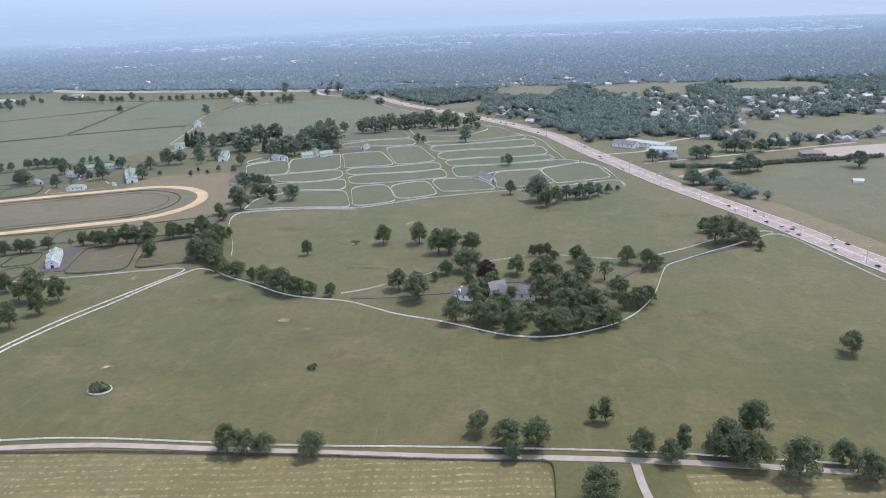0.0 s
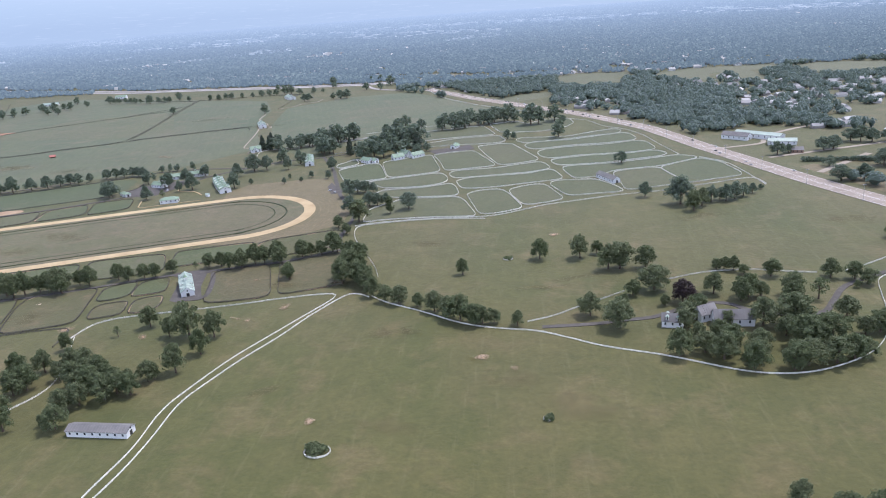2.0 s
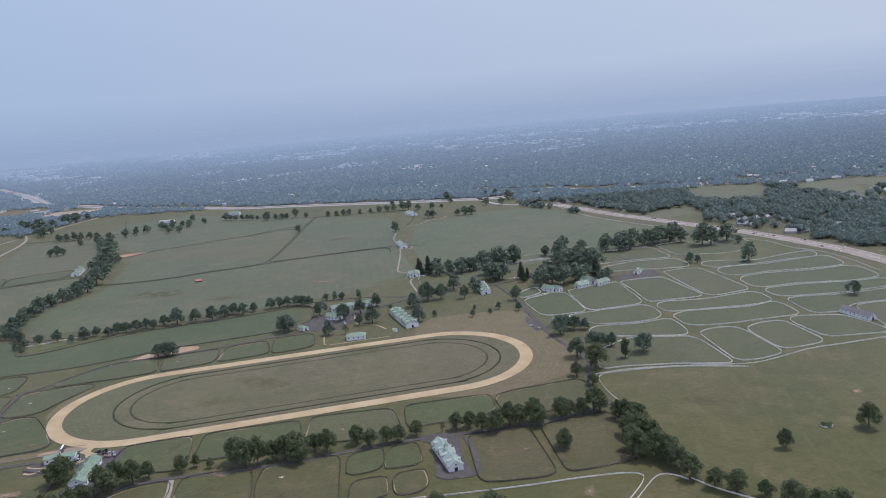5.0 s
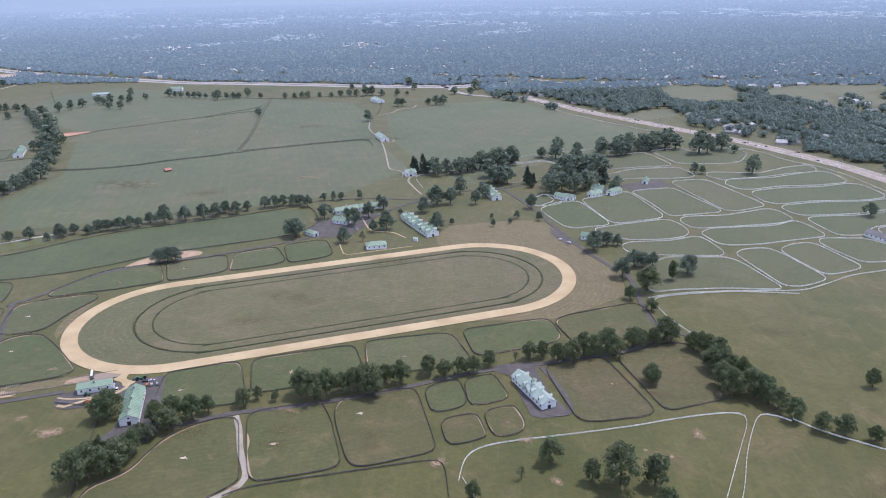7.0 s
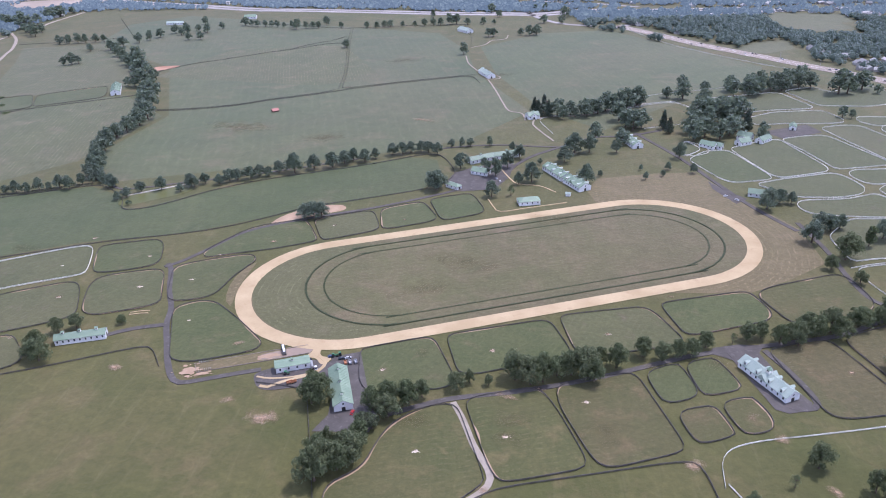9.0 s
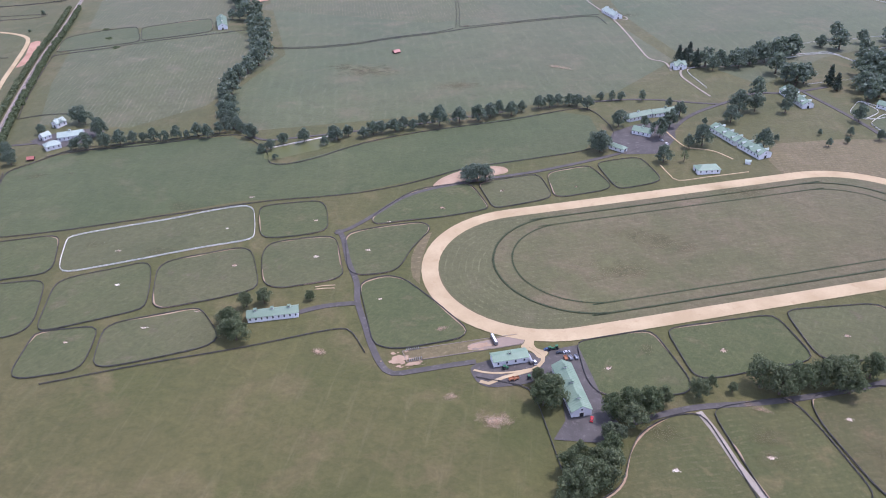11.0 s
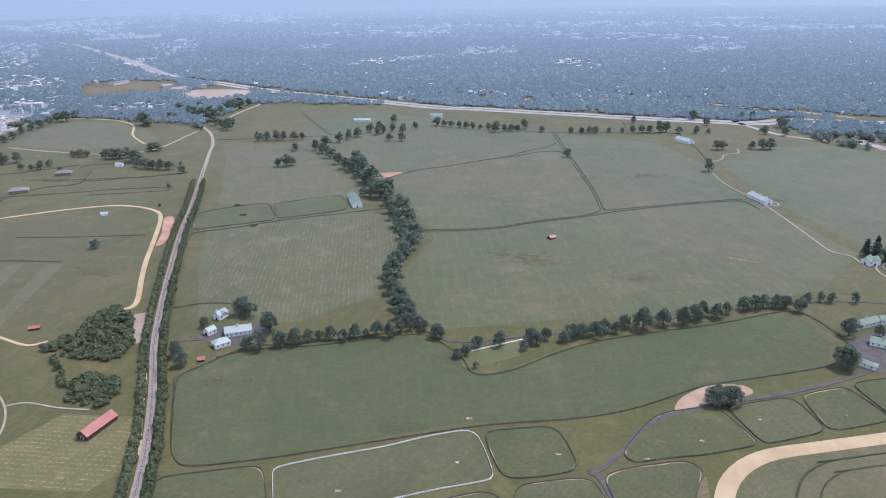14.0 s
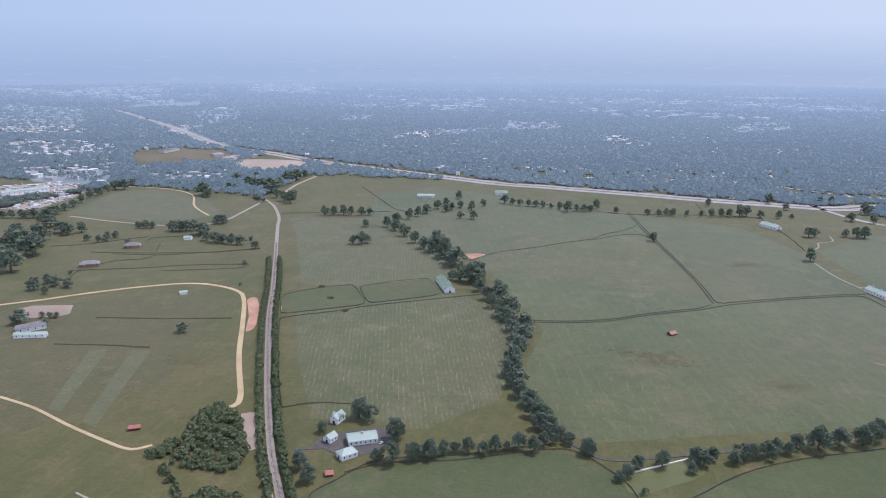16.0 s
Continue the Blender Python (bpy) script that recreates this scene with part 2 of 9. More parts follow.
RED_ROOF = plain("red_metal_roof", (0.34, 0.12, 0.095), (0.42, 0.16, 0.12), 1.5, 0.5, bump=0.1, spots=(0.36, 0.10, 0.08))
DARK_WALL = plain("dark_stained_boards", (0.05, 0.03, 0.025), (0.09, 0.05, 0.04), 2.0, 0.8)
BRICK = plain("brown_brick", (0.24, 0.15, 0.11), (0.32, 0.21, 0.16), 2.0, 0.85)
OPENING = plain("dark_doorway", (0.02, 0.02, 0.022), (0.035, 0.035, 0.038), 2.0, 0.5, bump=0)
GLASS = plain("window_glass", (0.03, 0.04, 0.05), (0.05, 0.06, 0.07), 2.0, 0.12, bump=0, spec=0.6)
BARK = plain("tree_bark", (0.10, 0.075, 0.055), (0.15, 0.115, 0.085), 3.0, 0.9, bump=0.6)
METAL = plain("galvanised_metal", (0.35, 0.36, 0.37), (0.45, 0.46, 0.47), 3.0, 0.4, 0.6)
TYRE = plain("black_rubber", (0.02, 0.02, 0.02), (0.035, 0.035, 0.035), 4.0, 0.8)
LINE = plain("white_road_paint", (0.75, 0.75, 0.72), (0.65, 0.65, 0.62), 3.0, 0.6)
STONE = plain("pale_stone_wall", (0.62, 0.56, 0.47), (0.70, 0.65, 0.56), 2.0, 0.85)
BALLAST = plain("railway_ballast", (0.25, 0.21, 0.17), (0.32, 0.275, 0.225), 3.0, 0.95, bump=0.5)
POND = plain("green_pond_water", (0.10, 0.11, 0.04), (0.13, 0.13, 0.05), 0.4, 0.5, bump=0.02, spec=0.2)
LEAF = leaves("broad_leaves", (0.088, 0.120, 0.052), (0.162, 0.194, 0.088), sheen=0.14)
# same foliage for farther trees, with bluish haze painted into the colour
LEAF_HAZED = leaves("haze_tinted_leaves", (0.100, 0.142, 0.096), (0.166, 0.212, 0.132), sheen=0.4)
LEAF_PALE = leaves("pale_leaves", (0.09, 0.12, 0.06), (0.16, 0.19, 0.10))
LEAF_PURPLE = leaves("copper_leaves", (0.035, 0.018, 0.022), (0.06, 0.03, 0.035))
NEEDLE = leaves("conifer_needles", (0.055, 0.078, 0.058), (0.085, 0.112, 0.075))
FAR_ROAD = plain("weathered_freeway_concrete", (0.30, 0.28, 0.265), (0.37, 0.35, 0.33), 0.3, 0.9, spec=0.1)
GRADED = plain("graded_tan_soil", (0.26, 0.205, 0.16), (0.36, 0.285, 0.22), 0.15, 0.95, spots=(0.17, 0.165, 0.11), spec=0.1)
# canopy colour and sheen raised bluish to paint in haze beyond the highway
WOODS = leaves("haze_lifted_canopy", (0.095, 0.138, 0.110), (0.150, 0.196, 0.152), sheen=0.7)
CAR_PAINTS = [plain("car_paint_" + n, c, tuple(0.9 * v for v in c), 2.0, 0.25, bump=0, spec=0.6) for n, c in
              (("white", (0.75, 0.75, 0.75)), ("dark", (0.03, 0.035, 0.045)), ("silver", (0.42, 0.43, 0.45)), ("red", (0.45, 0.03, 0.03)), ("blue", (0.05, 0.09, 0.18)))]


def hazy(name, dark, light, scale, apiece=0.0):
    """Land towards the edge of sight; painted summer haze, an emission, thickens with distance."""
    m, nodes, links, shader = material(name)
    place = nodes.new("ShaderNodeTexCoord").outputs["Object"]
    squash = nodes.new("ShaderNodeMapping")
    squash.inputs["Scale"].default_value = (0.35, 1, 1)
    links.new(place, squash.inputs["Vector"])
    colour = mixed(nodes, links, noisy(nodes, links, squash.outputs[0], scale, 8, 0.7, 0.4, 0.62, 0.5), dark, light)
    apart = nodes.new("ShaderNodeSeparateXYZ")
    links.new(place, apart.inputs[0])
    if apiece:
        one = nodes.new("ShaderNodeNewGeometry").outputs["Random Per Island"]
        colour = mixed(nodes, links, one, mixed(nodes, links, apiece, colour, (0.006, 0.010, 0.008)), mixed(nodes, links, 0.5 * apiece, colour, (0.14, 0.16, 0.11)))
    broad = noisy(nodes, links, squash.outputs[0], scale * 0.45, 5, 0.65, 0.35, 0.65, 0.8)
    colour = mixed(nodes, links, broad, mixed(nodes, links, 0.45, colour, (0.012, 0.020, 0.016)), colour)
    # base colour fades to near black with distance, as haze would dim it
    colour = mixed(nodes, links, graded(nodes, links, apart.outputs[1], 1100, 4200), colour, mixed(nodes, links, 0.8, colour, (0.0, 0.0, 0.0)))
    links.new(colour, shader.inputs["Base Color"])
    # the haze itself: a bluish glow put on the surface
    haze_glow = mixed(nodes, links, graded(nodes, links, apart.outputs[1], 1000, 2600), (0.054, 0.077, 0.098), (0.142, 0.192, 0.258))
    haze_glow = mixed(nodes, links, graded(nodes, links, apart.outputs[1], 2600, 4400), haze_glow, (0.210, 0.275, 0.358))
    links.new(haze_glow, shader.inputs["Emission Color"])
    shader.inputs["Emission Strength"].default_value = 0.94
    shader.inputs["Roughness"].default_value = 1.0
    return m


HAZE_LAND = plain("rough_brown_grass", (0.135, 0.125, 0.085), (0.185, 0.16, 0.115), 0.1, 0.95, spots=(0.12, 0.13, 0.085), spec=0.1)
HAZE_SOIL = plain("graded_pale_soil", (0.30, 0.25, 0.20), (0.40, 0.34, 0.28), 0.1, 0.95, spec=0.1)
HAZE_ROOF = plain("pale_hall_roof", (0.36, 0.37, 0.38), (0.48, 0.48, 0.47), 0.5, 0.6, vary=0.45)


def thinning(name, a, b, most):
    """Ground cover that breaks up and thins out towards the rim of its patch."""
    m, nodes, links, shader = material(name)
    place = nodes.new("ShaderNodeTexCoord").outputs["Object"]
    where = nodes.new("ShaderNodeNewGeometry").outputs["Position"]
    links.new(mixed(nodes, links, noisy(nodes, links, where, 0.5, 5, 0.7), a, b), shader.inputs["Base Color"])
    shader.inputs["Roughness"].default_value, shader.inputs["Specular IOR Level"].default_value = 0.95, 0.1
    far = nodes.new("ShaderNodeVectorMath")
    far.operation = "LENGTH"
    links.new(place, far.inputs[0])
    ragged = nodes.new("ShaderNodeMath")
    ragged.operation = "MULTIPLY_ADD"
    ragged.inputs[1].default_value = -1.0
    links.new(far.outputs["Value"], ragged.inputs[0])
    links.new(noisy(nodes, links, where, 0.16, 7, 0.72, 0.3, 0.88, 0.6), ragged.inputs[2])
    cover = nodes.new("ShaderNodeMapRange")
    cover.inputs[1].default_value, cover.inputs[2].default_value, cover.inputs[4].default_value = -0.12, 0.55, most
    links.new(ragged.outputs[0], cover.inputs[0])
    links.new(cover.outputs[0], shader.inputs["Alpha"])
    return m


SOFT_TAN = thinning("thin_tan_soil", (0.30, 0.21, 0.135), (0.40, 0.30, 0.205), 0.9)
SOFT_DRY = thinning("parched_grass", (0.152, 0.128, 0.068), (0.180, 0.150, 0.084), 0.38)


# ---- shapes ----
class Shape:
    """Gathers boxes, slabs and faces into one mesh."""

    def __init__(self):
        self.verts, self.faces = [], []

    def add(self, verts, faces):
        n = len(self.verts)
        self.verts += [tuple(v) for v in verts]
        self.faces += [tuple(n + i for i in f) for f in faces]
        return self

    def box(self, x0, y0, z0, x1, y1, z1):
        return self.add([(x, y, z) for z in (z0, z1) for y in (y0, y1) for x in (x0, x1)],
                        [(0, 2, 3, 1), (4, 5, 7, 6), (0, 1, 5, 4), (2, 6, 7, 3), (0, 4, 6, 2), (1, 3, 7, 5)])

    def prism(self, outline, x0, x1):
        """An outline in y and z, drawn out along x."""
        n = len(outline)
        return self.add([(x, y, z) for x in (x0, x1) for y, z in outline],
                        [tuple(range(n - 1, -1, -1)), tuple(range(n, 2 * n))] + [(i, (i + 1) % n, n + (i + 1) % n, n + i) for i in range(n)])

    def drum(self, x, y, z0, z1, r0, r1, n=8):
        ring = [(math.cos(2 * math.pi * k / n), math.sin(2 * math.pi * k / n)) for k in range(n)]
        return self.add([(x + r * c, y + r * s, z) for z, r in ((z0, r0), (z1, r1)) for c, s in ring],
                        [tuple(range(n - 1, -1, -1)), tuple(range(n, 2 * n))] + [(k, (k + 1) % n, n + (k + 1) % n, n + k) for k in range(n)])

    def mesh(self, name, mat=None):
        me = bpy.data.meshes.new(name)
        me.from_pydata(self.verts, [], self.faces)
        if mat:
            me.materials.append(mat)
        return me


def part(name, shape, mat, parent, label="", kind=""):
    me = shape.mesh(name, mat) if isinstance(shape, Shape) else shape
    ob = new(name, me)
    ob.parent = parent
    return tagged(ob, label, kind=kind)


def curve_through(points, step, closed=False):
    """A smooth path through the points, in even steps."""
    p = [Vector((*q, 0)) for q in points]
    n = len(p)
    fine = []
    for i in range(n if closed else n - 1):
        if closed:
            a, b, c, d = (p[(i + k) % n] for k in (-1, 0, 1, 2))
        else:
            b, c = p[i], p[i + 1]
            a = p[i - 1] if i else 2 * b - c
            d = p[i + 2] if i + 2 < n else 2 * c - b
        for k in range(12):
            t = k / 12
            fine.append(0.5 * (2 * b + (c - a) * t + (2 * a - 5 * b + 4 * c - d) * t * t + (3 * b - a - 3 * c + d) * t ** 3))
    fine.append(p[0].copy() if closed else p[-1])
    lengths = np.cumsum([0] + [(fine[i + 1] - fine[i]).length for i in range(len(fine) - 1)])
    count = max(2, int(round(lengths[-1] / step)))
    at = np.linspace(0, lengths[-1], count + 1)
    return np.stack([np.interp(at, lengths, [f[k] for f in fine]) for k in (0, 1)], 1)


def rounded(points, step, closed, reach):
    """Straight runs joined by rounded corners, in even steps."""
    p = [Vector((*q, 0)) for q in points]
    n = len(p)
    fine = [] if closed else [p[0]]
    for i in range(n) if closed else range(1, n - 1):
        a, b, c = p[i - 1], p[i], p[(i + 1) % n]
        u = b + (a - b) * min(0.5, reach / max((a - b).length, 1e-6))
        v = b + (c - b) * min(0.5, reach / max((c - b).length, 1e-6))
        fine += [u * (1 - t) ** 2 + b * 2 * t * (1 - t) + v * t * t for t in (k / 6 for k in range(7))]
    fine.append(fine[0].copy() if closed else p[-1])
    lengths = np.cumsum([0] + [(fine[i + 1] - fine[i]).length for i in range(len(fine) - 1)])
    count = max(2, int(round(lengths[-1] / step)))
    at = np.linspace(0, lengths[-1], count + 1)
    return np.stack([np.interp(at, lengths, [f[k] for f in fine]) for k in (0, 1)], 1)


def normals(path):
    along = np.gradient(path, axis=0)
    along /= np.maximum(np.linalg.norm(along, axis=1, keepdims=True), 1e-6)
    return np.stack([-along[:, 1], along[:, 0]], 1)


def ribbon(shape, path, left, right, z0, z1):
    """A slab along a path, from left to right of it, between two heights."""
    side = normals(path)
    a, b = path + side * left, path + side * right
    verts = [(*q, z) for pair in zip(a, b) for q, z in ((pair[0], z0), (pair[1], z0), (pair[1], z1), (pair[0], z1))]
    faces = []
    for i in range(len(path) - 1):
        k = 4 * i
        faces += [(k + j, k + (j + 1) % 4, k + 4 + (j + 1) % 4, k + 4 + j) for j in range(4)]
    faces += [(3, 2, 1, 0), tuple(4 * (len(path) - 1) + j for j in range(4))]
    return shape.add(verts, faces)


LAYER = [0.02]


def sheet(name, points, mat, label, category, height=None):
    """A patch of ground with its own cover, laid a little proud of what is under it."""
    LAYER[0] += 0.0012
    z = height if height else LAYER[0]
    me = bpy.data.meshes.new(name)
    bm = bmesh.new()
    face = bm.faces.new([bm.verts.new((x, y, z)) for x, y in points])
    face.normal_update()
    if face.normal.z < 0:
        face.normal_flip()
    bmesh.ops.triangulate(bm, faces=[face])
    bm.to_mesh(me)
    bm.free()
    me.materials.append(mat)
    return tagged(new(name, me), label, category, kind="structure")


def rough_patch(name, x, y, rx, ry, mat, label, turn=0.0, seed=0):
    """A worn spot: a ragged middle with loose scraps round it, in one mesh."""
    rng = random.Random(seed)
    c, s = math.cos(radians(turn)), math.sin(radians(turn))
    LAYER[0] += 0.0012
    shape = Shape()
    for scrap in range(9):
        if scrap:
            a, d, size, n = rng.uniform(0, 6.28), rng.uniform(0.8, 1.6), rng.uniform(0.06, 0.26), 9
        else:
            a, d, size, n = 0, 0, 1.0, 40
        ring = []
        for k in range(n):
            b = 2 * math.pi * k / n
            r = size * max(0.4, 0.85 + 0.45 * noise.noise(Vector((1.6 * math.cos(b) + 9 * seed, 1.6 * math.sin(b), scrap))) + 0.3 * noise.noise(Vector((5 * math.cos(b), 5 * math.sin(b) + seed, scrap))))
            u, v = rx * (d * math.cos(a) + r * math.cos(b)), ry * (d * math.sin(a) + r * math.sin(b))
            ring.append((x + c * u - s * v, y + s * u + c * v, LAYER[0]))
        shape.add(ring + [(x + c * rx * d * math.cos(a) - s * ry * d * math.sin(a), y + s * rx * d * math.cos(a) + c * ry * d * math.sin(a), LAYER[0])], [(k, (k + 1) % n, n) for k in range(n)])
    return tagged(new(name, shape.mesh(name, mat)), label, "bare ground", kind="structure")


def soft_patch(x, y, rx, ry, mat, label, turn=0.0):
    """A worn or parched place that thins out into the grass round it."""
    LAYER[0] += 0.0006
    n = 20
    ring = [(math.cos(2 * math.pi * k / n), math.sin(2 * math.pi * k / n), 0) for k in range(n)]
    me = bpy.data.meshes.new("worn_ground")
    me.from_pydata(ring, [], [tuple(range(n))])
    me.materials.append(mat)
    ob = tagged(new("worn_ground", me), label, "bare ground", kind="structure")
    ob.matrix_world = Matrix.LocRotScale((x, y, 0.12 + LAYER[0]), Euler((0, 0, radians(turn))), (1.35 * rx, 1.35 * ry, 1))
    return ob


# ---- the walk's surroundings: ground and far land ----
ground_mesh = bpy.data.meshes.new("ground")
ground_mesh.from_pydata([(-4700, -900, 0), (4700, -900, 0), (4700, 4800, 0), (-4700, 4800, 0)], [], [(0, 1, 2, 3)])
ground_mesh.materials.append(PASTURE)
tagged(new("ground", ground_mesh), "wide green pasture with faint mowing lines and dry patches", "ground", kind="structure")


# ---- fences ----
def fence(points, closed, mat, name, label, height, rails, step=2.4, thick=0.05):
    cover = 0.6 if mat is WHITE else 0.45
    path = rounded(points, step, closed, 5.0 if closed else 12.0)
    root = tagged(new(name), label, "fence", "paddock fences")
    c = path.mean(0)
    root.location = (c[0], c[1], 0)
    local = path - c
    for k in range(rails):
        z = height * (k + 1) / rails
        part("rail", ribbon(Shape(), local, -thick, thick, z - cover * height / rails, z), mat, root)
    posts = Shape()
    for x, y in local:
        posts.box(x - 0.08, y - 0.08, -0.05, x + 0.08, y + 0.08, height + 0.08)
    part("post", posts, mat, root, kind="stuff")
    return root


def white_fence(points, closed=False):
    return fence(points, closed, WHITE, "white_fence", "white painted plank fence standing in the pasture", 0.54, 3, thick=0.03)


def dark_fence(points, closed=False):
    return fence(points, closed, BLACK, "dark_fence", "black painted plank fence along the pasture", 0.68, 3)


def white_paddock(points):
    sheet("pasture", [tuple(q) for q in rounded(points, 2.5, True, 5.0)[:-1]], MOWN, "closely mown green paddock turf", "paddock")
    return fence(points, True, WHITE, "white_fence", "white painted plank fence round a mown paddock", 0.66, 3, thick=0.035)


def dark_paddock(points, worn=0.3):
    """A grazed paddock; worn: how much of its edge is trodden bare."""
    path = rounded(points, 2.5, True, 5.0)
    cx, cy = path[:, 0].mean(), path[:, 1].mean()
    dry = -345 < cx and (cy < 302 or cx > -185)
    sheet("pasture", [tuple(q) for q in path[:-1]], GRAZED if dry else PADDOCK, "closely grazed browning paddock turf" if dry else "grazed green paddock turf", "paddock")
    if worn:
        rng = random.Random(len(points) + int(points[0][0]))
        x, y = path[:, 0], path[:, 1]
        inward = 1 if np.sum(x[:-1] * y[1:] - x[1:] * y[:-1]) > 0 else -1
        bare, k = Shape(), 0
        while k < len(path) - 4:
            run = rng.randrange(4, 14)
            if rng.random() < worn:
                stretch = path[k:k + run]
                if len(stretch) > 2:
                    wide = rng.uniform(0.3, 0.65)
                    side = normals(stretch) * inward
                    outer = stretch + side * 0.12
                    inner = stretch + side * (np.sin(np.linspace(0, math.pi, len(stretch))) * wide * np.array([rng.uniform(0.7, 1.2) for _ in stretch]) + 0.15)[:, None]
                    z = LAYER[0] + 0.0006
                    n = len(stretch)
                    bare.add([(*q, z) for q in outer] + [(*q, z) for q in inner], [(i, i + 1, n + i + 1, n + i) for i in range(n - 1)])
            k += run - 1
        if bare.faces:
            tagged(new("bare_edge", bare.mesh("bare_edge", BARE)), "trodden bare soil along a paddock fence", "bare ground", kind="structure")
    return fence(points, True, BLACK, "dark_fence", "black painted plank fence round a grazed paddock", 0.68, 3)


# ---- roads ----
ROAD_LOOK = {"asphalt": (ASPHALT, "dark worn asphalt farm lane"), "gravel": (GRAVEL, "pale gravel lane through the grass"), "sand": (SAND, "sandy track worn through the grass")}


def lane(points, width, surface):
    mat, label = ROAD_LOOK[surface]
    LAYER[0] += 0.0012
    path = curve_through(points, 3.0)
    return tagged(new("road", ribbon(Shape(), path, -width / 2, width / 2, -0.05, 0.12 + LAYER[0]).mesh("road", mat)), label, "road", kind="structure")


def kerb(points):
    path = rounded(points, 2.0, False, 1.0)
    return tagged(new("kerb", ribbon(Shape(), path, -0.07, 0.07, -0.05, 0.3).mesh("kerb", CONCRETE)), "low pale kerb beside a sandy strip", "kerb")


def railway(points):
    path = curve_through(points, 4.0)
    bed = tagged(new("railway"), "single railway line on a grey ballast bed", "railway", kind="structure")
    part("ballast", ribbon(Shape(), path, -1.7, 1.7, -0.05, 0.32), BALLAST, bed)
    for off in (-0.36, 0.36):
        part("rail", ribbon(Shape(), path, off - 0.04, off + 0.04, 0.34, 0.45), METAL, bed)
    ties = Shape()
    dense = curve_through(points, 0.9)
    for (x, y), (nx, ny) in zip(dense, normals(dense)):
        ties.add([(x + nx * s - ny * w, y + ny * s + nx * w, z) for z in (0.3, 0.37) for s, w in ((-0.65, -0.11), (0.65, -0.11), (0.65, 0.11), (-0.65, 0.11))],
                 [(4, 5, 6, 7), (0, 1, 5, 4), (1, 2, 6, 5), (2, 3, 7, 6), (3, 0, 4, 7)])
    part("sleeper", ties, DARK_WALL, bed, kind="stuff")


# ---- trees ----
def crown_mesh(name, lobes, leaf, per_lobe, mat, seed, core=True):
    rng = np.random.default_rng(seed)
    shape = Shape()
    octa = [(1, 0, 0), (-1, 0, 0), (0, 1, 0), (0, -1, 0), (0, 0, 1), (0, 0, -1)]
    octf = [(0, 2, 4), (2, 1, 4), (1, 3, 4), (3, 0, 4), (2, 0, 5), (1, 2, 5), (3, 1, 5), (0, 3, 5)]
    for cx, cy, cz, r, rz in lobes:
        if core:
            shape.add([(cx + 0.62 * r * a, cy + 0.62 * r * b, cz + 0.62 * rz * c) for a, b, c in octa], octf)
        ways = rng.normal(size=(per_lobe, 3))
        ways /= np.linalg.norm(ways, axis=1, keepdims=True)
        for w in ways:
            if w[2] < -0.75:
                continue
            d = rng.uniform(0.72, 1.18)
            at = np.array((cx, cy, cz)) + w * (r, r, rz) * d
            n = w + rng.normal(size=3) * 0.55
            n /= np.linalg.norm(n)
            u = np.cross(n, rng.normal(size=3))
            u /= np.linalg.norm(u)
            v = np.cross(n, u)
            s = leaf * rng.uniform(0.6, 1.35)
            t = s * rng.uniform(0.6, 1.0)
            shape.add([at - u * s, at - v * t + n * 0.25 * s, at + u * s, at + v * t + n * 0.25 * s], [(0, 1, 2, 3)])
    return shape.mesh(name, mat)


def trunk_mesh(name, top, r, limbs, seed):
    rng = random.Random(seed)
    shape = Shape()

    def limb(a, b, ra, rb):
        a, b = Vector(a), Vector(b)
        turn = (b - a).to_track_quat("Z", "Y").to_matrix()
        ring = [Vector((math.cos(k * math.pi / 3), math.sin(k * math.pi / 3), 0)) for k in range(6)]
        shape.add([a + turn @ (ra * q) for q in ring] + [b + turn @ (rb * q) for q in ring], [(k, (k + 1) % 6, 6 + (k + 1) % 6, 6 + k) for k in range(6)])
    limb((0, 0, -0.02), (0, 0, 0.05), r * 1.6, r * 1.1)
    limb((0, 0, 0.05), (0.01, 0, top), r * 1.1, r * 0.6)
    for k in range(limbs):
        a = 2 * math.pi * (k + rng.uniform(-0.3, 0.3)) / limbs
        z = rng.uniform(0.45, 0.95) * top
        reach = rng.uniform(0.15, 0.28)
        limb((0, 0, z), (reach * math.cos(a), reach * math.sin(a), z + rng.uniform(0.12, 0.25)), r * 0.5, r * 0.15)
    return shape.mesh(name, BARK)


def broad_lobes(seed, spread=0.36, n=11, low=0.34, high=0.80, r=0.19):
    rng = random.Random(seed)
    lobes = [(0, 0, 0.5 * (low + high), spread * 0.6, 0.24)]
    lean, bulge = rng.uniform(0, 6.28), rng.uniform(0.0, 0.3)
    for k in range(n):
        a = 2.4 * k + rng.uniform(-0.5, 0.5)
        f = (k + 0.5) / n
        z = low + (high - low) * f + rng.uniform(-0.03, 0.03)
        out = spread * math.sqrt(max(0.05, 1 - (1.75 * (f - 0.36)) ** 2)) * rng.uniform(0.5, 1.1) * (1 + bulge * math.cos(a - lean))
        q = r * rng.uniform(0.6, 1.3) * (1.15 - 0.4 * f)
        lobes.append((out * math.cos(a), out * math.sin(a), z, q, q * rng.uniform(0.75, 1.0)))
    return lobes


def cone_lobes(seed):
    rng = random.Random(seed)
    lobes = []
    for k in range(12):
        f = k / 12
        a = 2.4 * k
        out = 0.13 * (1 - f) * rng.uniform(0.7, 1.1)
        lobes.append((out * math.cos(a), out * math.sin(a), 0.12 + 0.8 * f, 0.15 * (1 - f) + 0.035, 0.11))
    return lobes


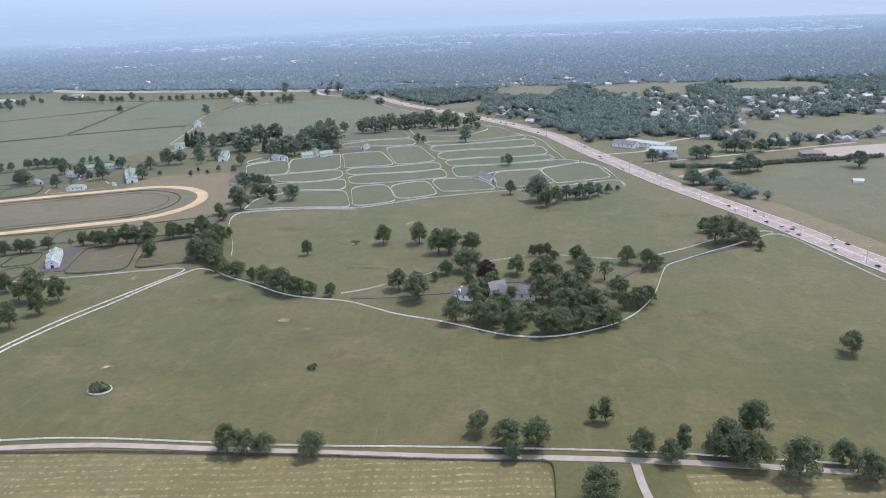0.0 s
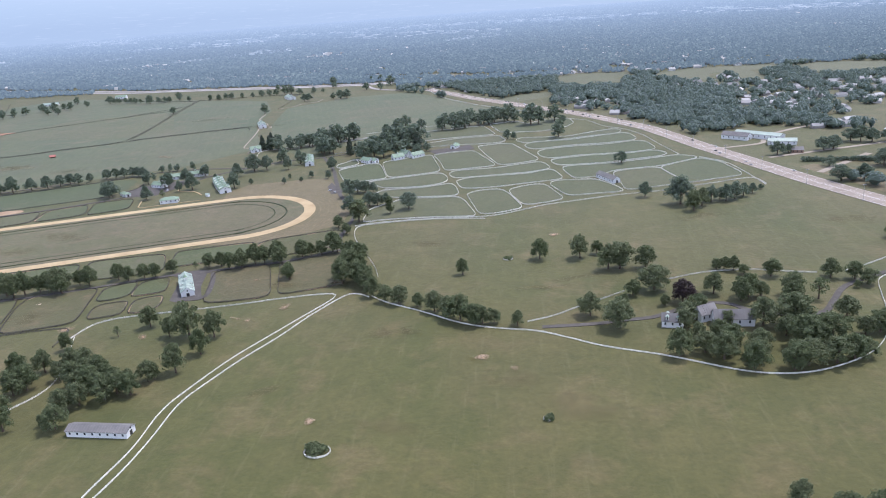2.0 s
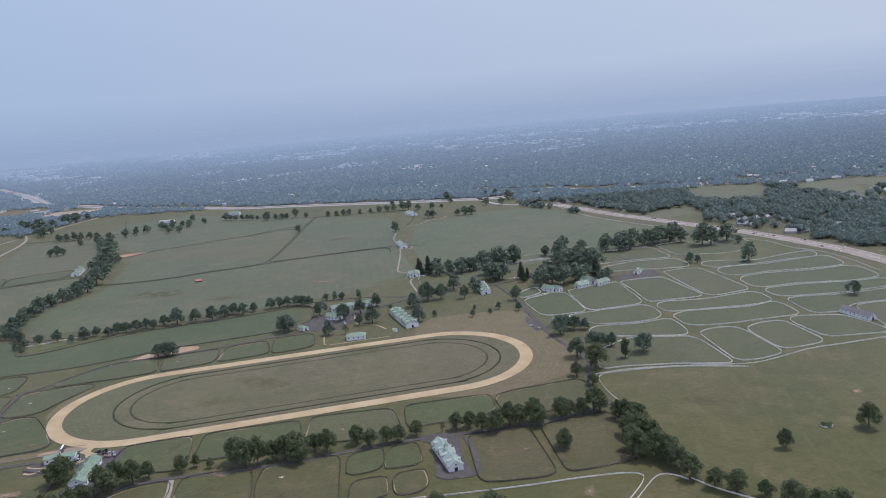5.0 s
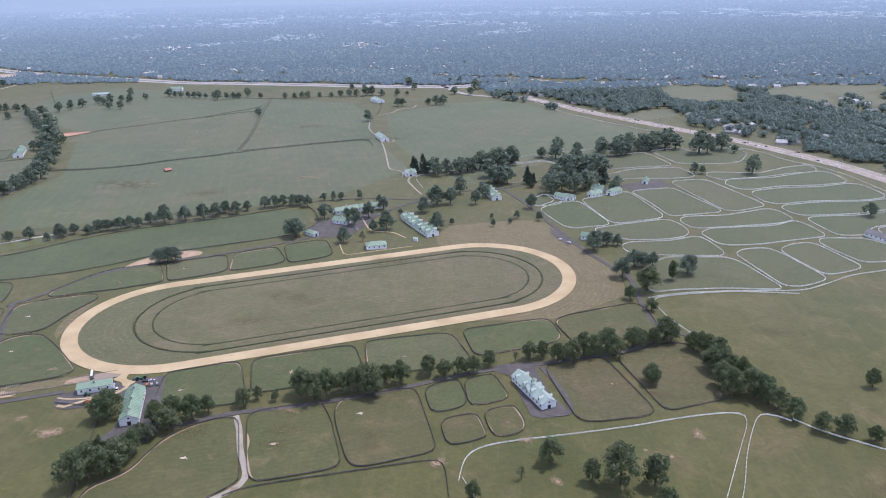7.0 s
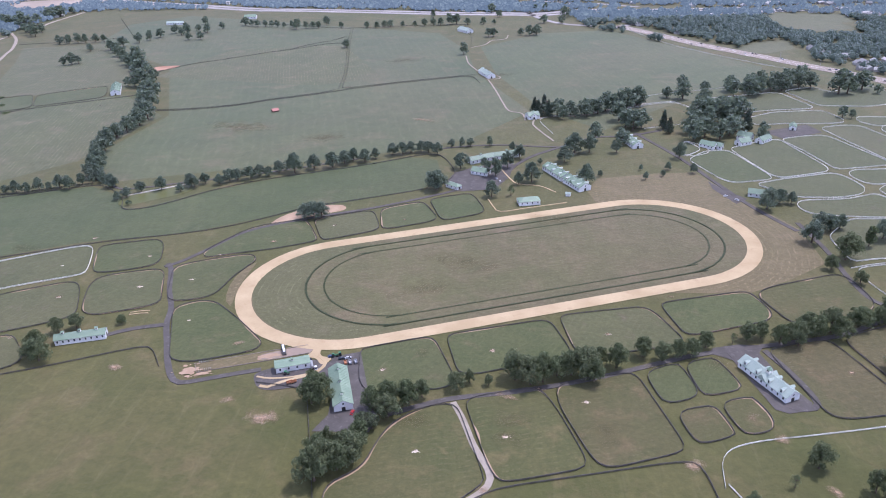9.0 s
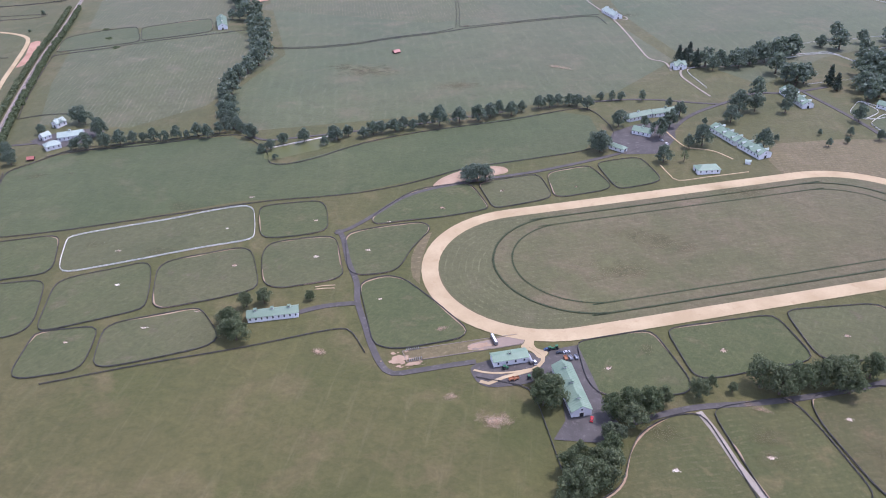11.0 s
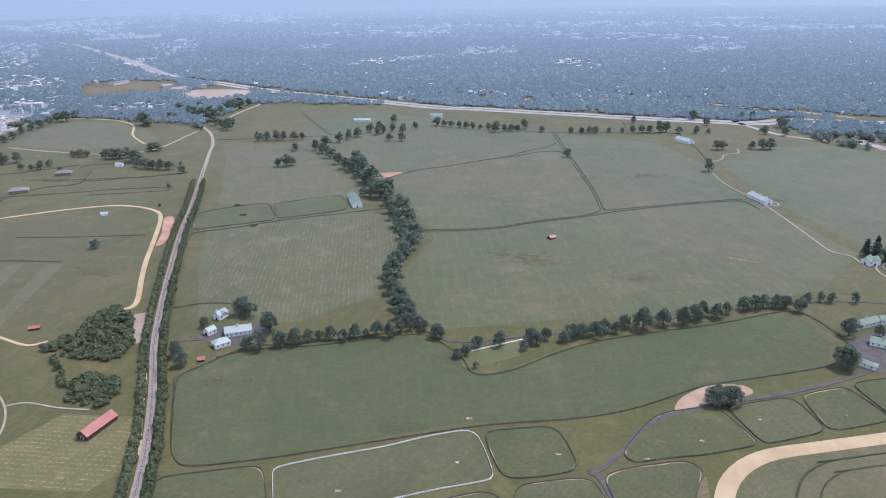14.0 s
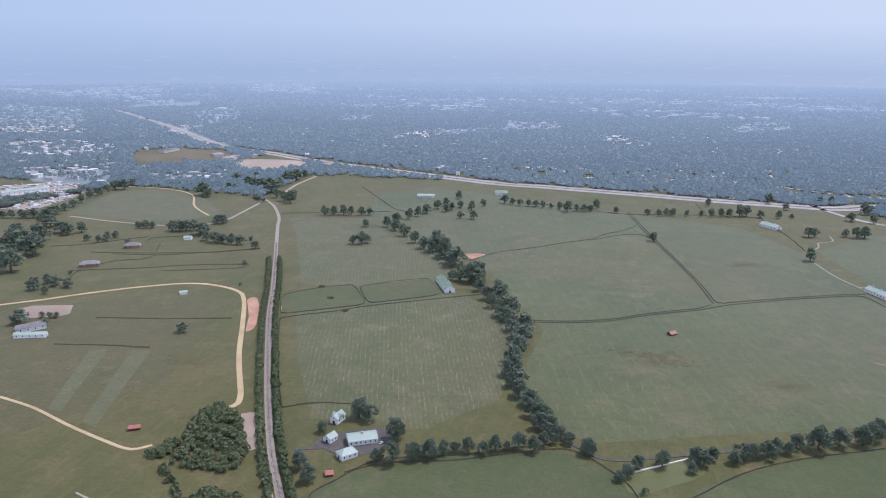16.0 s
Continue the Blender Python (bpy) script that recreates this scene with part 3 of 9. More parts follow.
KINDS = {}
for _kind, _n, _mat in (("broadleaf", 9, LEAF), ("sparse", 1, LEAF), ("slim", 2, LEAF), ("purple", 1, LEAF_PURPLE), ("pale", 1, LEAF_PALE), ("conifer", 2, NEEDLE), ("far", 4, LEAF), ("middle", 6, LEAF_HAZED)):
    KINDS[_kind] = []
    for _k in range(_n):
        _seed = 31 * _k + len(_kind)
        if _kind == "conifer":
            _lobes, _leaf, _per = cone_lobes(_seed), 0.045, 55
        elif _kind == "slim":
            _lobes, _leaf, _per = broad_lobes(_seed, 0.12, 10, 0.2, 0.88, 0.13), 0.04, 60
        elif _kind == "sparse":
            _lobes, _leaf, _per = broad_lobes(_seed, 0.34, 12, 0.34, 0.86, 0.12), 0.035, 34
        elif _kind == "far":
            _lobes, _leaf, _per = broad_lobes(_seed, 0.32, 11, 0.24, 0.86, 0.165), 0.06, 32
        else:
            _lobes, _leaf, _per = broad_lobes(_seed, random.Random(_seed).uniform(0.33, 0.41), 22, 0.26, 0.88, 0.145), 0.027, 120
        KINDS[_kind].append((trunk_mesh("trunk", 0.6 if _kind != "conifer" else 0.9, 0.03 if _kind != "slim" else 0.018, 6, _seed),
                             crown_mesh("crown", _lobes, _leaf, _per, _mat, _seed, core=_kind != "sparse")))
TREE_LABELS = {"broadleaf": "mature broadleaf tree with a dense green crown on grass", "sparse": "thin half-bare tree with sparse leaves",
               "slim": "slim upright tree with ragged green foliage", "purple": "copper-leaved tree beside the farmhouse",
               "pale": "tree with pale blossoming crown beside the barn", "conifer": "dark green pointed conifer", "far": "broadleaf tree by the distant fields"}
TREES = random.Random(5)
FAR_TREES = []


def plant(kind, x, y, height, full=1.0):
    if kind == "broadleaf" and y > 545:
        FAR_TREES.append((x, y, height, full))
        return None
    # trees past y 400 take the leaves with haze painted in
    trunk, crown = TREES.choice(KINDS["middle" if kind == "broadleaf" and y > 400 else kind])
    tree = tagged(new("tree"), TREE_LABELS[kind], "tree", "farm trees")
    wide = height * full * TREES.uniform(0.92, 1.08)
    tree.matrix_world = Matrix.LocRotScale((x, y, 0), Euler((0, 0, TREES.uniform(0, 6.28))), (wide, wide, height))
    part("trunk", trunk, None, tree)
    part("crown", crown, None, tree)
    return tree


def join_far_trees():
    """The trees of the far fields, too many and small to tell apart: one object."""
    root = tagged(new("tree_belt"), "rows and groups of broadleaf trees in far fields", "trees", kind="stuff")
    for slot, name in ((0, "trunk"), (1, "crown")):
        verts, faces, count = [], [], 0
        rng = random.Random(8)
        for x, y, height, full in FAR_TREES:
            me = rng.choice(KINDS["far"])[slot]
            a, wide = rng.uniform(0, 6.28), height * full * rng.uniform(0.9, 1.2)
            co = np.array([v.co for v in me.vertices])
            c, s = math.cos(a), math.sin(a)
            verts.append(np.stack([x + wide * (c * co[:, 0] - s * co[:, 1]), y + wide * (s * co[:, 0] + c * co[:, 1]), height * co[:, 2]], 1))
            faces += [tuple(count + i for i in p.vertices) for p in me.polygons]
            count += len(co)
        me = bpy.data.meshes.new(name)
        me.from_pydata(np.concatenate(verts).tolist(), [], faces)
        # far crowns wear the haze-tinted leaf colour
        me.materials.append(LEAF_HAZED if slot else BARK)
        part(name, me, None, root, kind="stuff")


# ---- highway, freeway and ramps ----
HIGHWAY = [(205.9, 196), (183.9, 250.9), (173.4, 282.6), (164.4, 312), (156, 341.3), (142.5, 380), (123, 434), (105, 496), (91.5, 543), (79.5, 590), (71, 620), (55, 655), (42, 682), (20, 722), (-5, 758), (-38, 808), (-73, 860), (-101, 913), (-135, 972)]


def carriageway(name, points, width, label, marks=True):
    path = curve_through(points, 8.0)
    road = tagged(new(name, ribbon(Shape(), path, -width / 2, width / 2, -0.05, 0.22).mesh(name, CONCRETE if marks else FAR_ROAD)), label, "road", kind="structure")
    if marks:
        paint = Shape()
        fine = curve_through(points, 3.0)
        side = normals(fine)
        for off in (-0.46, 0.46, -0.04, 0.04):
            ribbon(paint, fine + side * off * width, -0.09, 0.09, 0.225, 0.232)
        for off in (-0.31, -0.17, 0.17, 0.31):
            for i in range(0, len(fine) - 1, 3):
                ribbon(paint, fine[i:i + 2] + side[i:i + 2] * off * width, -0.07, 0.07, 0.225, 0.232)
        part("lane_marking", paint, LINE, road, kind="stuff")
    return road


carriageway("highway_road", HIGHWAY, 14.8, "pale concrete highway with several lanes and white markings")
_north = [(-919.5, 1311.9), (-855.8, 1275.2), (-717.3, 1209.8), (-598.3, 1153.6), (-545.6, 1142.8), (-439.7, 1116.1), (-337.4, 1088), (-253.6, 1072.1), (-207.5, 1065.5), (-158.3, 1085.9), (-79.8, 1077.2), (43, 1074.8)]
_west = [(-2597.2, 2628.7), (-2346.7, 2490), (-2059.2, 2304), (-1818.6, 2148.3), (-1710.8, 2050.1), (-1554.6, 1891), (-1410.6, 1747.2), (-1273.8, 1596.9), (-1139.7, 1452.2), (-1021.3, 1381.3), (-919.5, 1311.9)]
for _off, _w in ((7.5, 11.0), (-7.5, 11.0)):
    for _line in (_north, _west):
        _p = curve_through(_line, 25.0)
        carriageway("freeway_road", [tuple(q) for q in _p + normals(_p) * _off], _w, "pale concrete freeway carriageway", marks=False)
for _pts in ([(-314.4, 1104.3), (-274.2, 1146.3), (-244.9, 1183.8), (-236.9, 1211.6)], [(-236.9, 1211.6), (-211.6, 1182.9), (-183.3, 1165.4), (-169.8, 1170.7), (-166.3, 1126.4)],
             [(-240.5, 1172.9), (-206.2, 1152.3), (-170.9, 1136.8), (-141.2, 1147.4), (-85.9, 1106.5)], [(-161, 972.8), (-197.7, 997.5), (-223.8, 1056), (-235.8, 1122.9), (-240.5, 1172.9)],
             [(-137.9, 958.9), (-83.2, 1007.9), (1, 1043.8), (109.2, 1053.1)]):
    carriageway("ramp_road", _pts, 6.5, "pale concrete freeway ramp", marks=False)
for _pts in ([(-1902.8, 2218.7), (-1700, 1985), (-1590.4, 1898.8), (-1575, 1930), (-1596.9, 1965.7), (-1612.4, 2054.6), (-1658.8, 2210.4)],):
    carriageway("ramp_road", _pts, 9.0, "distant concrete freeway ramp", marks=False)
for _pts, _w in (([(121.6, 494.9), (147.3, 503.4), (175.5, 512.1), (226.5, 529.5), (289.2, 550.8)], 3.5), ([(101.1, 529.8), (131.2, 538.8), (139.7, 554.6), (161.4, 578), (217.1, 609.7)], 3.5), ([(134.6, 451.4), (152.2, 466.9), (182, 493.1)], 4.0)):
    tagged(new("side_road", ribbon(Shape(), curve_through(_pts, 4), -_w / 2, _w / 2, -0.05, 0.15).mesh("side_road", GRAVEL)), "pale side road joining the highway", "road", kind="structure")

# ---- ground covers ----
sheet("hay_field", [(-186.6, 58.5), (-189.3, 151.1), (-111.9, 154.3), (-60.1, 153.4), (-25.5, 151.7), (12.7, 149.8), (22.9, 149.1), (25.8, 145), (27.8, 64.8)], STUBBLE, "cut hay field with straw-coloured windrows", "field")
sheet("hay_field", [(59.1, 66), (57, 144.9), (100.5, 141.7), (191, 133.3), (193.6, 71.1)], STUBBLE, "cut hay field with tangled straw windrows", "field")
sheet("verge", [(129.4, 467.4), (146.5, 408.7), (160.1, 354.8), (172.4, 305.8), (184.6, 262.1), (199.7, 263), (183, 328.6), (172, 372.1), (153.6, 431.1), (140.5, 473.6)], HAYEND, "dry mown verge beside the highway", "verge")
sheet("hay_field", [(168.8, 393.8), (188.1, 345.5), (214.3, 274.9), (494.7, 291), (482.7, 494.3), (286.2, 492.5), (188.8, 466.5)], ROWFIELD, "mown field with parallel rows beyond the highway", "field")
sheet("north_field", [(-248.2, 628.3), (-288.7, 750), (-300.8, 852.1), (-332.8, 945.6), (-576.3, 1064), (-678.1, 1109.1), (-732.5, 1047.5), (-713.1, 919.4), (-580.3, 795.3), (-514.3, 628.7), (-527.8, 529.8), (-489, 494.3), (-346.7, 537.9), (-289.8, 566.2)], NORTH, "broad green pasture with soft mowing lines", "field")
sheet("north_field", [(-238.4, 629), (-271.9, 746.3), (-286.2, 864.1), (-222.5, 934.7), (-148.2, 946.9), (-44.2, 758.5), (-74.4, 682.8), (-149.8, 638.7), (-202.6, 581.9)], NORTH, "broad green pasture beyond the paddocks", "field")
sheet("raked_field", [(-617.5, 494.6), (-649.4, 559.3), (-694.6, 673.7), (-574, 688.6), (-519, 628.3), (-532.4, 529.5), (-562.6, 493.8)], CUTFIELD, "raked field with pale cuttings in rows", "field")
sheet("raked_field", [(-695.8, 688.6), (-753.8, 831.3), (-788.1, 901.5), (-684.5, 922.4), (-610.1, 813.3), (-584.3, 703)], CUTFIELD, "raked field with pale cuttings in rows", "field")
sheet("raked_field", [(-421.6, 714.9), (-577.9, 754.3), (-546.2, 871.7), (-429.9, 888), (-369.3, 738.8)], CUTFIELD, "pasture with pale cuttings in rows", "field")
sheet("meadow", [(-598.4, 434.2), (-583, 454.8), (-554.8, 470.2), (-500.9, 485.7), (-478.1, 472.1), (-468.6, 454.8), (-459.9, 454.1), (-433.6, 476.8), (-386.8, 504.3), (-326.4, 532), (-308.4, 526.5), (-304.5, 501.1), (-313.3, 480), (-387.9, 443.8), (-423.7, 423.9), (-470.4, 413.8), (-534.2, 383.8), (-566.4, 374.4), (-576.8, 388.5)], MEADOW, "long green meadow between tree row and paddocks", "field")
sheet("west_field", [(-705.5, 516.8), (-738.3, 640.3), (-793.8, 645.6), (-862.4, 601), (-927.7, 538.2), (-865, 448.7), (-741.3, 457.5)], GRAZED, "strip-mown field west of the railway", "field")
sheet("west_field", [(-864.2, 904.7), (-951, 1013.5), (-1055.9, 1019), (-1029.7, 877.9), (-906.7, 858.6)], CUTFIELD, "rounded green field with mown rows", "field")
sheet("hay_field", [(-640.6, 371.6), (-629.2, 400), (-597.8, 402.1), (-582.6, 375.4), (-590.4, 356.5), (-634.9, 353.7)], STUBBLE, "mown hay ground round the red barn", "field")
CLEARINGS = [[(26, 952.2), (42.1, 1002.3), (105.1, 989.6), (106.4, 928.5), (67, 915)], [(141.6, 957.3), (174.2, 982), (220.1, 974.3), (200.2, 894.9), (182.2, 906.2)], [(228.8, 964.4), (266.7, 973.5), (261.6, 888.9), (227.3, 869.4)], [(306.6, 974.9), (371, 1006.2), (441, 973.5), (428.5, 913.4), (378.8, 896.7), (309.5, 905.5)], [(33.6, 1003.3), (57.3, 1039.6), (130.9, 1024.7), (124.6, 968.8), (75.8, 961.7), (31.1, 980.5)], [(158.7, 996.7), (206.1, 1019.6), (295.6, 1017.5), (325.4, 1023.6), (307.7, 991.4), (274, 963.4), (151.2, 952.4)], [(-43.8, 836.6), (-13.5, 866.8), (18.2, 874), (9.1, 831.2), (-21.2, 812.5), (-42.9, 814.6)]]
for _pts in CLEARINGS:
    sheet("clearing", _pts, STRIP, "pale mown clearing in the woods", "field")
sheet("hay_field", [(-226.4, 478), (-217.4, 494.2), (-184.3, 501.8), (-163.7, 502.8), (-151.3, 467.6), (-134.4, 427.4), (-136.3, 393.3), (-156.4, 378.5), (-174.3, 368.3), (-206.5, 367.8)], HAYARC, "cut hay ground curving round the track", "field")
sheet("parking_lot", [(-302.3, 486.2), (-297.2, 504), (-285, 514.6), (-263, 521.8), (-266, 497.2), (-275, 478.2), (-294.2, 476)], ASPHALT, "dark asphalt yard among the stable buildings", "yard", 0.16)
sheet("parking_lot", [tuple(q) for q in rounded([(-357.2, 311.8), (-355.7, 307.2), (-353.5, 303.6), (-349.9, 302.2), (-343.5, 303.5), (-336.2, 305.9), (-334.1, 310.2), (-333.3, 316.4), (-335.6, 319.4), (-339.6, 320.3), (-348.3, 316.3)], 1.5, True, 4.0)[:-1]], ASPHALT, "dark asphalt yard round the machine shed", "yard", 0.165)
sheet("parking_lot", [(-334, 316.4), (-331.3, 320.4), (-325, 324.2), (-323.3, 319.9), (-321.5, 314.5), (-319.7, 311.2), (-325.6, 308.6), (-331.4, 309.2), (-334.1, 310.2)], ASPHALT, "dark asphalt yard between shed and stable", "yard", 0.167)
sheet("parking_lot", [(-332.4, 321.6), (-322.5, 325), (-314.2, 294), (-311.7, 290.3), (-313.3, 282.7), (-330.8, 282.7), (-327.3, 290.5), (-329.1, 312.3)], ASPHALT, "asphalt yard round the long stable", "yard", 0.17)
sheet("parking_lot", [(-103.2, 575.3), (-70.7, 589.8), (-66.9, 572.8), (-95.3, 560.9)], ASPHALT, "asphalt yard between the paddocks", "yard", 0.175)
sheet("parking_lot", [(-199.5, 329.4), (-190.3, 331.6), (-182, 331), (-185, 326.4), (-182, 311), (-178.9, 302.9), (-177.5, 299.7), (-179.2, 295.9), (-186.3, 294.2), (-189.9, 296.1), (-195.1, 322), (-202, 326.3)], ASPHALT, "dark asphalt apron round the long stable", "yard", 0.172)
sheet("parking_lot", [(-159.9, 488.8), (-153.8, 474), (-146.8, 463.6), (-154.2, 457.4), (-160.5, 477.8)], ASPHALT, "asphalt yard beside the lane", "yard", 0.18)
sheet("parking_lot", [(-608.7, 471.5), (-605.6, 480.2), (-583.5, 491.3), (-574.1, 488.2), (-577.7, 471.8), (-589.9, 462.4)], ASPHALT, "dark asphalt yard between the farm buildings", "yard", 0.185)
sheet("parking_lot", [(235.3, 510.4), (250.6, 531.3), (336.2, 549.2), (349.9, 512.9), (263.9, 495.2)], GRAVEL, "pale paved parking lot", "yard", 0.15)
sheet("parking_lot", [(-862, 603), (-857, 610), (-831, 616), (-822, 600), (-827, 593), (-844, 588)], GRADED, "pale sand riding yard", "yard", 0.15)
sheet("sand_patch", [tuple(q) for q in rounded([(-344.1, 330.9), (-333.6, 331.8), (-336.5, 327.5), (-337, 324), (-335.7, 321.7), (-331.5, 321.3), (-333.5, 317.3), (-335.5, 317.1), (-337.2, 320.6), (-340.1, 321.2), (-341.4, 322.5), (-339.4, 325.4), (-340.5, 328.5)], 0.8, True, 2.0)[:-1]], SAND, "trampled sand between track and yard", "bare ground", 0.215)
sheet("sand_patch", [(-379.5, 316.8), (-373.2, 319), (-355.9, 324.7), (-342.4, 329), (-339.9, 327.3), (-339.8, 324.6), (-356.4, 318.6), (-370.8, 313.9), (-377.1, 311.7)], HAYEND, "thin dry grass on a fenced strip", "bare ground", 0.13)
sheet("sand_patch", [tuple(q) for q in rounded([(-358.6, 322.2), (-348.9, 326.5), (-342.1, 328.8), (-339.9, 327.3), (-339.8, 324.6), (-349.4, 321.3), (-358, 319.1)], 1.0, True, 2.0)[:-1]], GRADED, "pale packed clay beside the track", "bare ground", 0.14)
sheet("sand_patch", [tuple(q) for q in curve_through([(-384.6, 435.8), (-381, 444.1), (-372.6, 452.7), (-364.8, 457.2), (-353.5, 457.9), (-350.9, 451.9), (-360.8, 446.3), (-373.4, 439.9), (-382.3, 434.1)], 2, True)[:-1]], BARE, "bare sandy soil under an old tree", "bare ground")
sheet("sand_patch", [tuple(q) for q in rounded([(-722, 652), (-716.6, 656.6), (-704.5, 635), (-692.5, 600), (-694.6, 589), (-705, 618)], 2, True, 6)[:-1]], RED_EARTH, "reddish bare earth beside the sand track", "bare ground")
sheet("gravel_pad", [(-652, 492), (-645, 496), (-630, 465), (-634, 460), (-644.5, 478)], GRADED, "broken pale concrete pad by the railway", "bare ground")
sheet("gravel_pad", [(-1113.9, 882.3), (-1217, 1003.6), (-1170.2, 1047.8), (-1097, 1036.9), (-1078.1, 955.4), (-1074, 884.3)], GRAVEL, "pale storage yard full of parked goods", "yard", 0.1)
sheet("gravel_pad", [tuple(q) for q in rounded([(-599.1, 790.9), (-592.8, 797.7), (-572.2, 801.7), (-570.4, 794.7), (-578.7, 784), (-589.8, 778.3)], 2, True, 6)[:-1]], RED_EARTH, "bare earth oval in the pasture", "bare ground")
sheet("bare_ground", [tuple(q) for q in curve_through([(-1221.8, 1309.3), (-1236.5, 1374), (-1179.3, 1402.6), (-1097.2, 1388.7), (-1029, 1309.2), (-1009.6, 1243.3), (-1063.9, 1243.8), (-1108.4, 1222.2), (-1162.6, 1241.4)], 12, True)[:-1]], HAZE_LAND, "rough brown grassland by the freeway", "bare ground")
sheet("bare_ground", [tuple(q) for q in curve_through([(-1020.6, 1291.1), (-939.3, 1302.1), (-899.9, 1266.7), (-890.5, 1233.5), (-919.1, 1205.1), (-969.6, 1199.9), (-999.4, 1216.1)], 12, True)[:-1]], HAZE_SOIL, "graded tan building land by the freeway", "bare ground")
sheet("bare_ground", [(-1055.6, 1303.5), (-1068.4, 1372), (-1041.7, 1393.1), (-1015.6, 1368.6), (-1017.3, 1305)], HAZE_SOIL, "pale paved pad between new halls", "yard")
sheet("mown_strip", [(-745.6, 479.1), (-771.6, 548.6), (-761.8, 552.2), (-738, 478.8)], STRIP, "pale mown strip across the field", "field")
sheet("mown_strip", [(-721.1, 470.6), (-748, 554.8), (-736.2, 553.6), (-712.1, 467.4)], STRIP, "pale mown strip across the field", "field")

# ---- race track ----
TRACK_AT, TRACK_TURN = Vector((-268.4, 394.7)), radians(19.2)


def oval(half, radius, shift=0.0, n=28):
    """A stadium outline round the track's middle: straight half length and end radius."""
    ring = [(half + radius * math.cos(a), radius * math.sin(a)) for a in np.linspace(-math.pi / 2, math.pi / 2, n)]
    ring += [(-half + radius * math.cos(a), radius * math.sin(a)) for a in np.linspace(math.pi / 2, 1.5 * math.pi, n)]
    c, s = math.cos(TRACK_TURN), math.sin(TRACK_TURN)
    return [(TRACK_AT.x + c * (u + shift) - s * v, TRACK_AT.y + s * (u + shift) + c * v) for u, v in ring]


def ring_sheet(name, outer, inner, z, mat, label, category):
    n = len(outer)
    me = bpy.data.meshes.new(name)
    me.from_pydata([(*p, z) for p in outer] + [(*p, z) for p in inner], [], [(i, (i + 1) % n, n + (i + 1) % n, n + i) for i in range(n)])
    me.materials.append(mat)
    return tagged(new(name, me), label, category, kind="structure")


sheet("infield", oval(70.3, 39.2), INFIELD, "mown turf inside the race track", "field", 0.14)
ring_sheet("race_track", oval(70.3, 45.7), oval(70.3, 39.2), 0.2, SAND, "oval training track of pale raked sand", "race track")

sheet("dry_edge", [(-379.5, 393.9), (-382.9, 389.2), (-384.9, 380.6), (-385.3, 373.3), (-384.1, 364.9), (-382.4, 359.5), (-379.2, 355.4), (-380.1, 363.7), (-380.8, 373.8), (-380.3, 384.9)], HAYEND, "dry grass beside the track", "bare ground")
_c, _s = math.cos(TRACK_TURN), math.sin(TRACK_TURN)
_arc = [(-70.3 + 38.6 * math.cos(a), 38.6 * math.sin(a)) for a in np.linspace(math.pi * 0.5, math.pi * 1.5, 30)] + [(-53.2 + 34.6 * math.cos(a), 34.6 * math.sin(a)) for a in np.linspace(math.pi * 1.5, math.pi * 0.5, 30)]
sheet("infield", [(TRACK_AT.x + _c * u - _s * v, TRACK_AT.y + _s * u + _c * v) for u, v in _arc], ARCS, "infield turf with mown arcs at the track's end", "field", 0.146)


HEDGE = leaves("hedge_leaves", (0.040, 0.062, 0.026), (0.075, 0.10, 0.042), sheen=0.05)


def hedge(points, width, height, label):
    path = curve_through(points, 1.6, True)
    rng = np.random.default_rng(len(points))
    shape = Shape()
    ribbon(shape, path, -width / 2, width / 2, 0.0, height * 0.8)
    for (x, y) in path:
        for _ in range(3):
            px, py, s = x + rng.uniform(-0.5, 0.5) * width, y + rng.uniform(-0.5, 0.5) * width, rng.uniform(0.3, 0.55)
            shape.add([(px - s, py, height * rng.uniform(0.6, 0.9)), (px, py - s, height * rng.uniform(0.7, 1.05)), (px + s, py, height * rng.uniform(0.6, 0.9)), (px, py + s, height * rng.uniform(0.7, 1.05))], [(0, 1, 2, 3)])
    return tagged(new("hedge", shape.mesh("hedge", HEDGE)), label, "hedge")


hedge(oval(59, 34.5, 5.8), 0.6, 0.42, "low clipped green hedge round the turf course")
hedge(oval(58, 28.5, 6.2), 0.4, 0.28, "low clipped inner hedge of the turf course")

# ---- pond ----
pond_outline = [(-474.5, 470.6), (-464.4, 477), (-445.5, 488.8), (-440.9, 482.4), (-445.3, 474.3), (-456.3, 466.4), (-468.2, 458.4), (-474, 460)]
water = sheet("water", [tuple(q) for q in curve_through(pond_outline, 3, True)[:-1]], POND, "murky green farm pond", "pond", 0.1)
tagged(new("pond_wall", ribbon(Shape(), curve_through([(-474.9, 471.1), (-464.4, 477.8), (-445.5, 489.6)], 2), -0.35, 0.35, -0.05, 0.55).mesh("pond_wall", STONE)), "pale stone wall along the pond", "wall")

# ---- lanes, fences and planting ----
# roads
lane([(-133.4, 154.9), (-113.4, 157), (-101.5, 157.7), (-86.4, 157.8), (-58.7, 155.9), (-40.8, 154.7), (-23.3, 153.6), (2.3, 151.9), (21.7, 151.4), (43.3, 150.3), (69.3, 148), (91.5, 145.4), (110.7, 143.6)], 2.2, "gravel")
lane([(46.2, 150.1), (46.3, 146.2), (46.2, 141), (46.6, 135.7), (46.8, 130.3)], 2.0, "gravel")
lane([(-288.7, 297.6), (-285.5, 289.9), (-281.8, 277.9), (-277.6, 268.1), (-277.2, 262.9), (-280.4, 258.4), (-288.6, 252.2)], 2.0, "gravel")
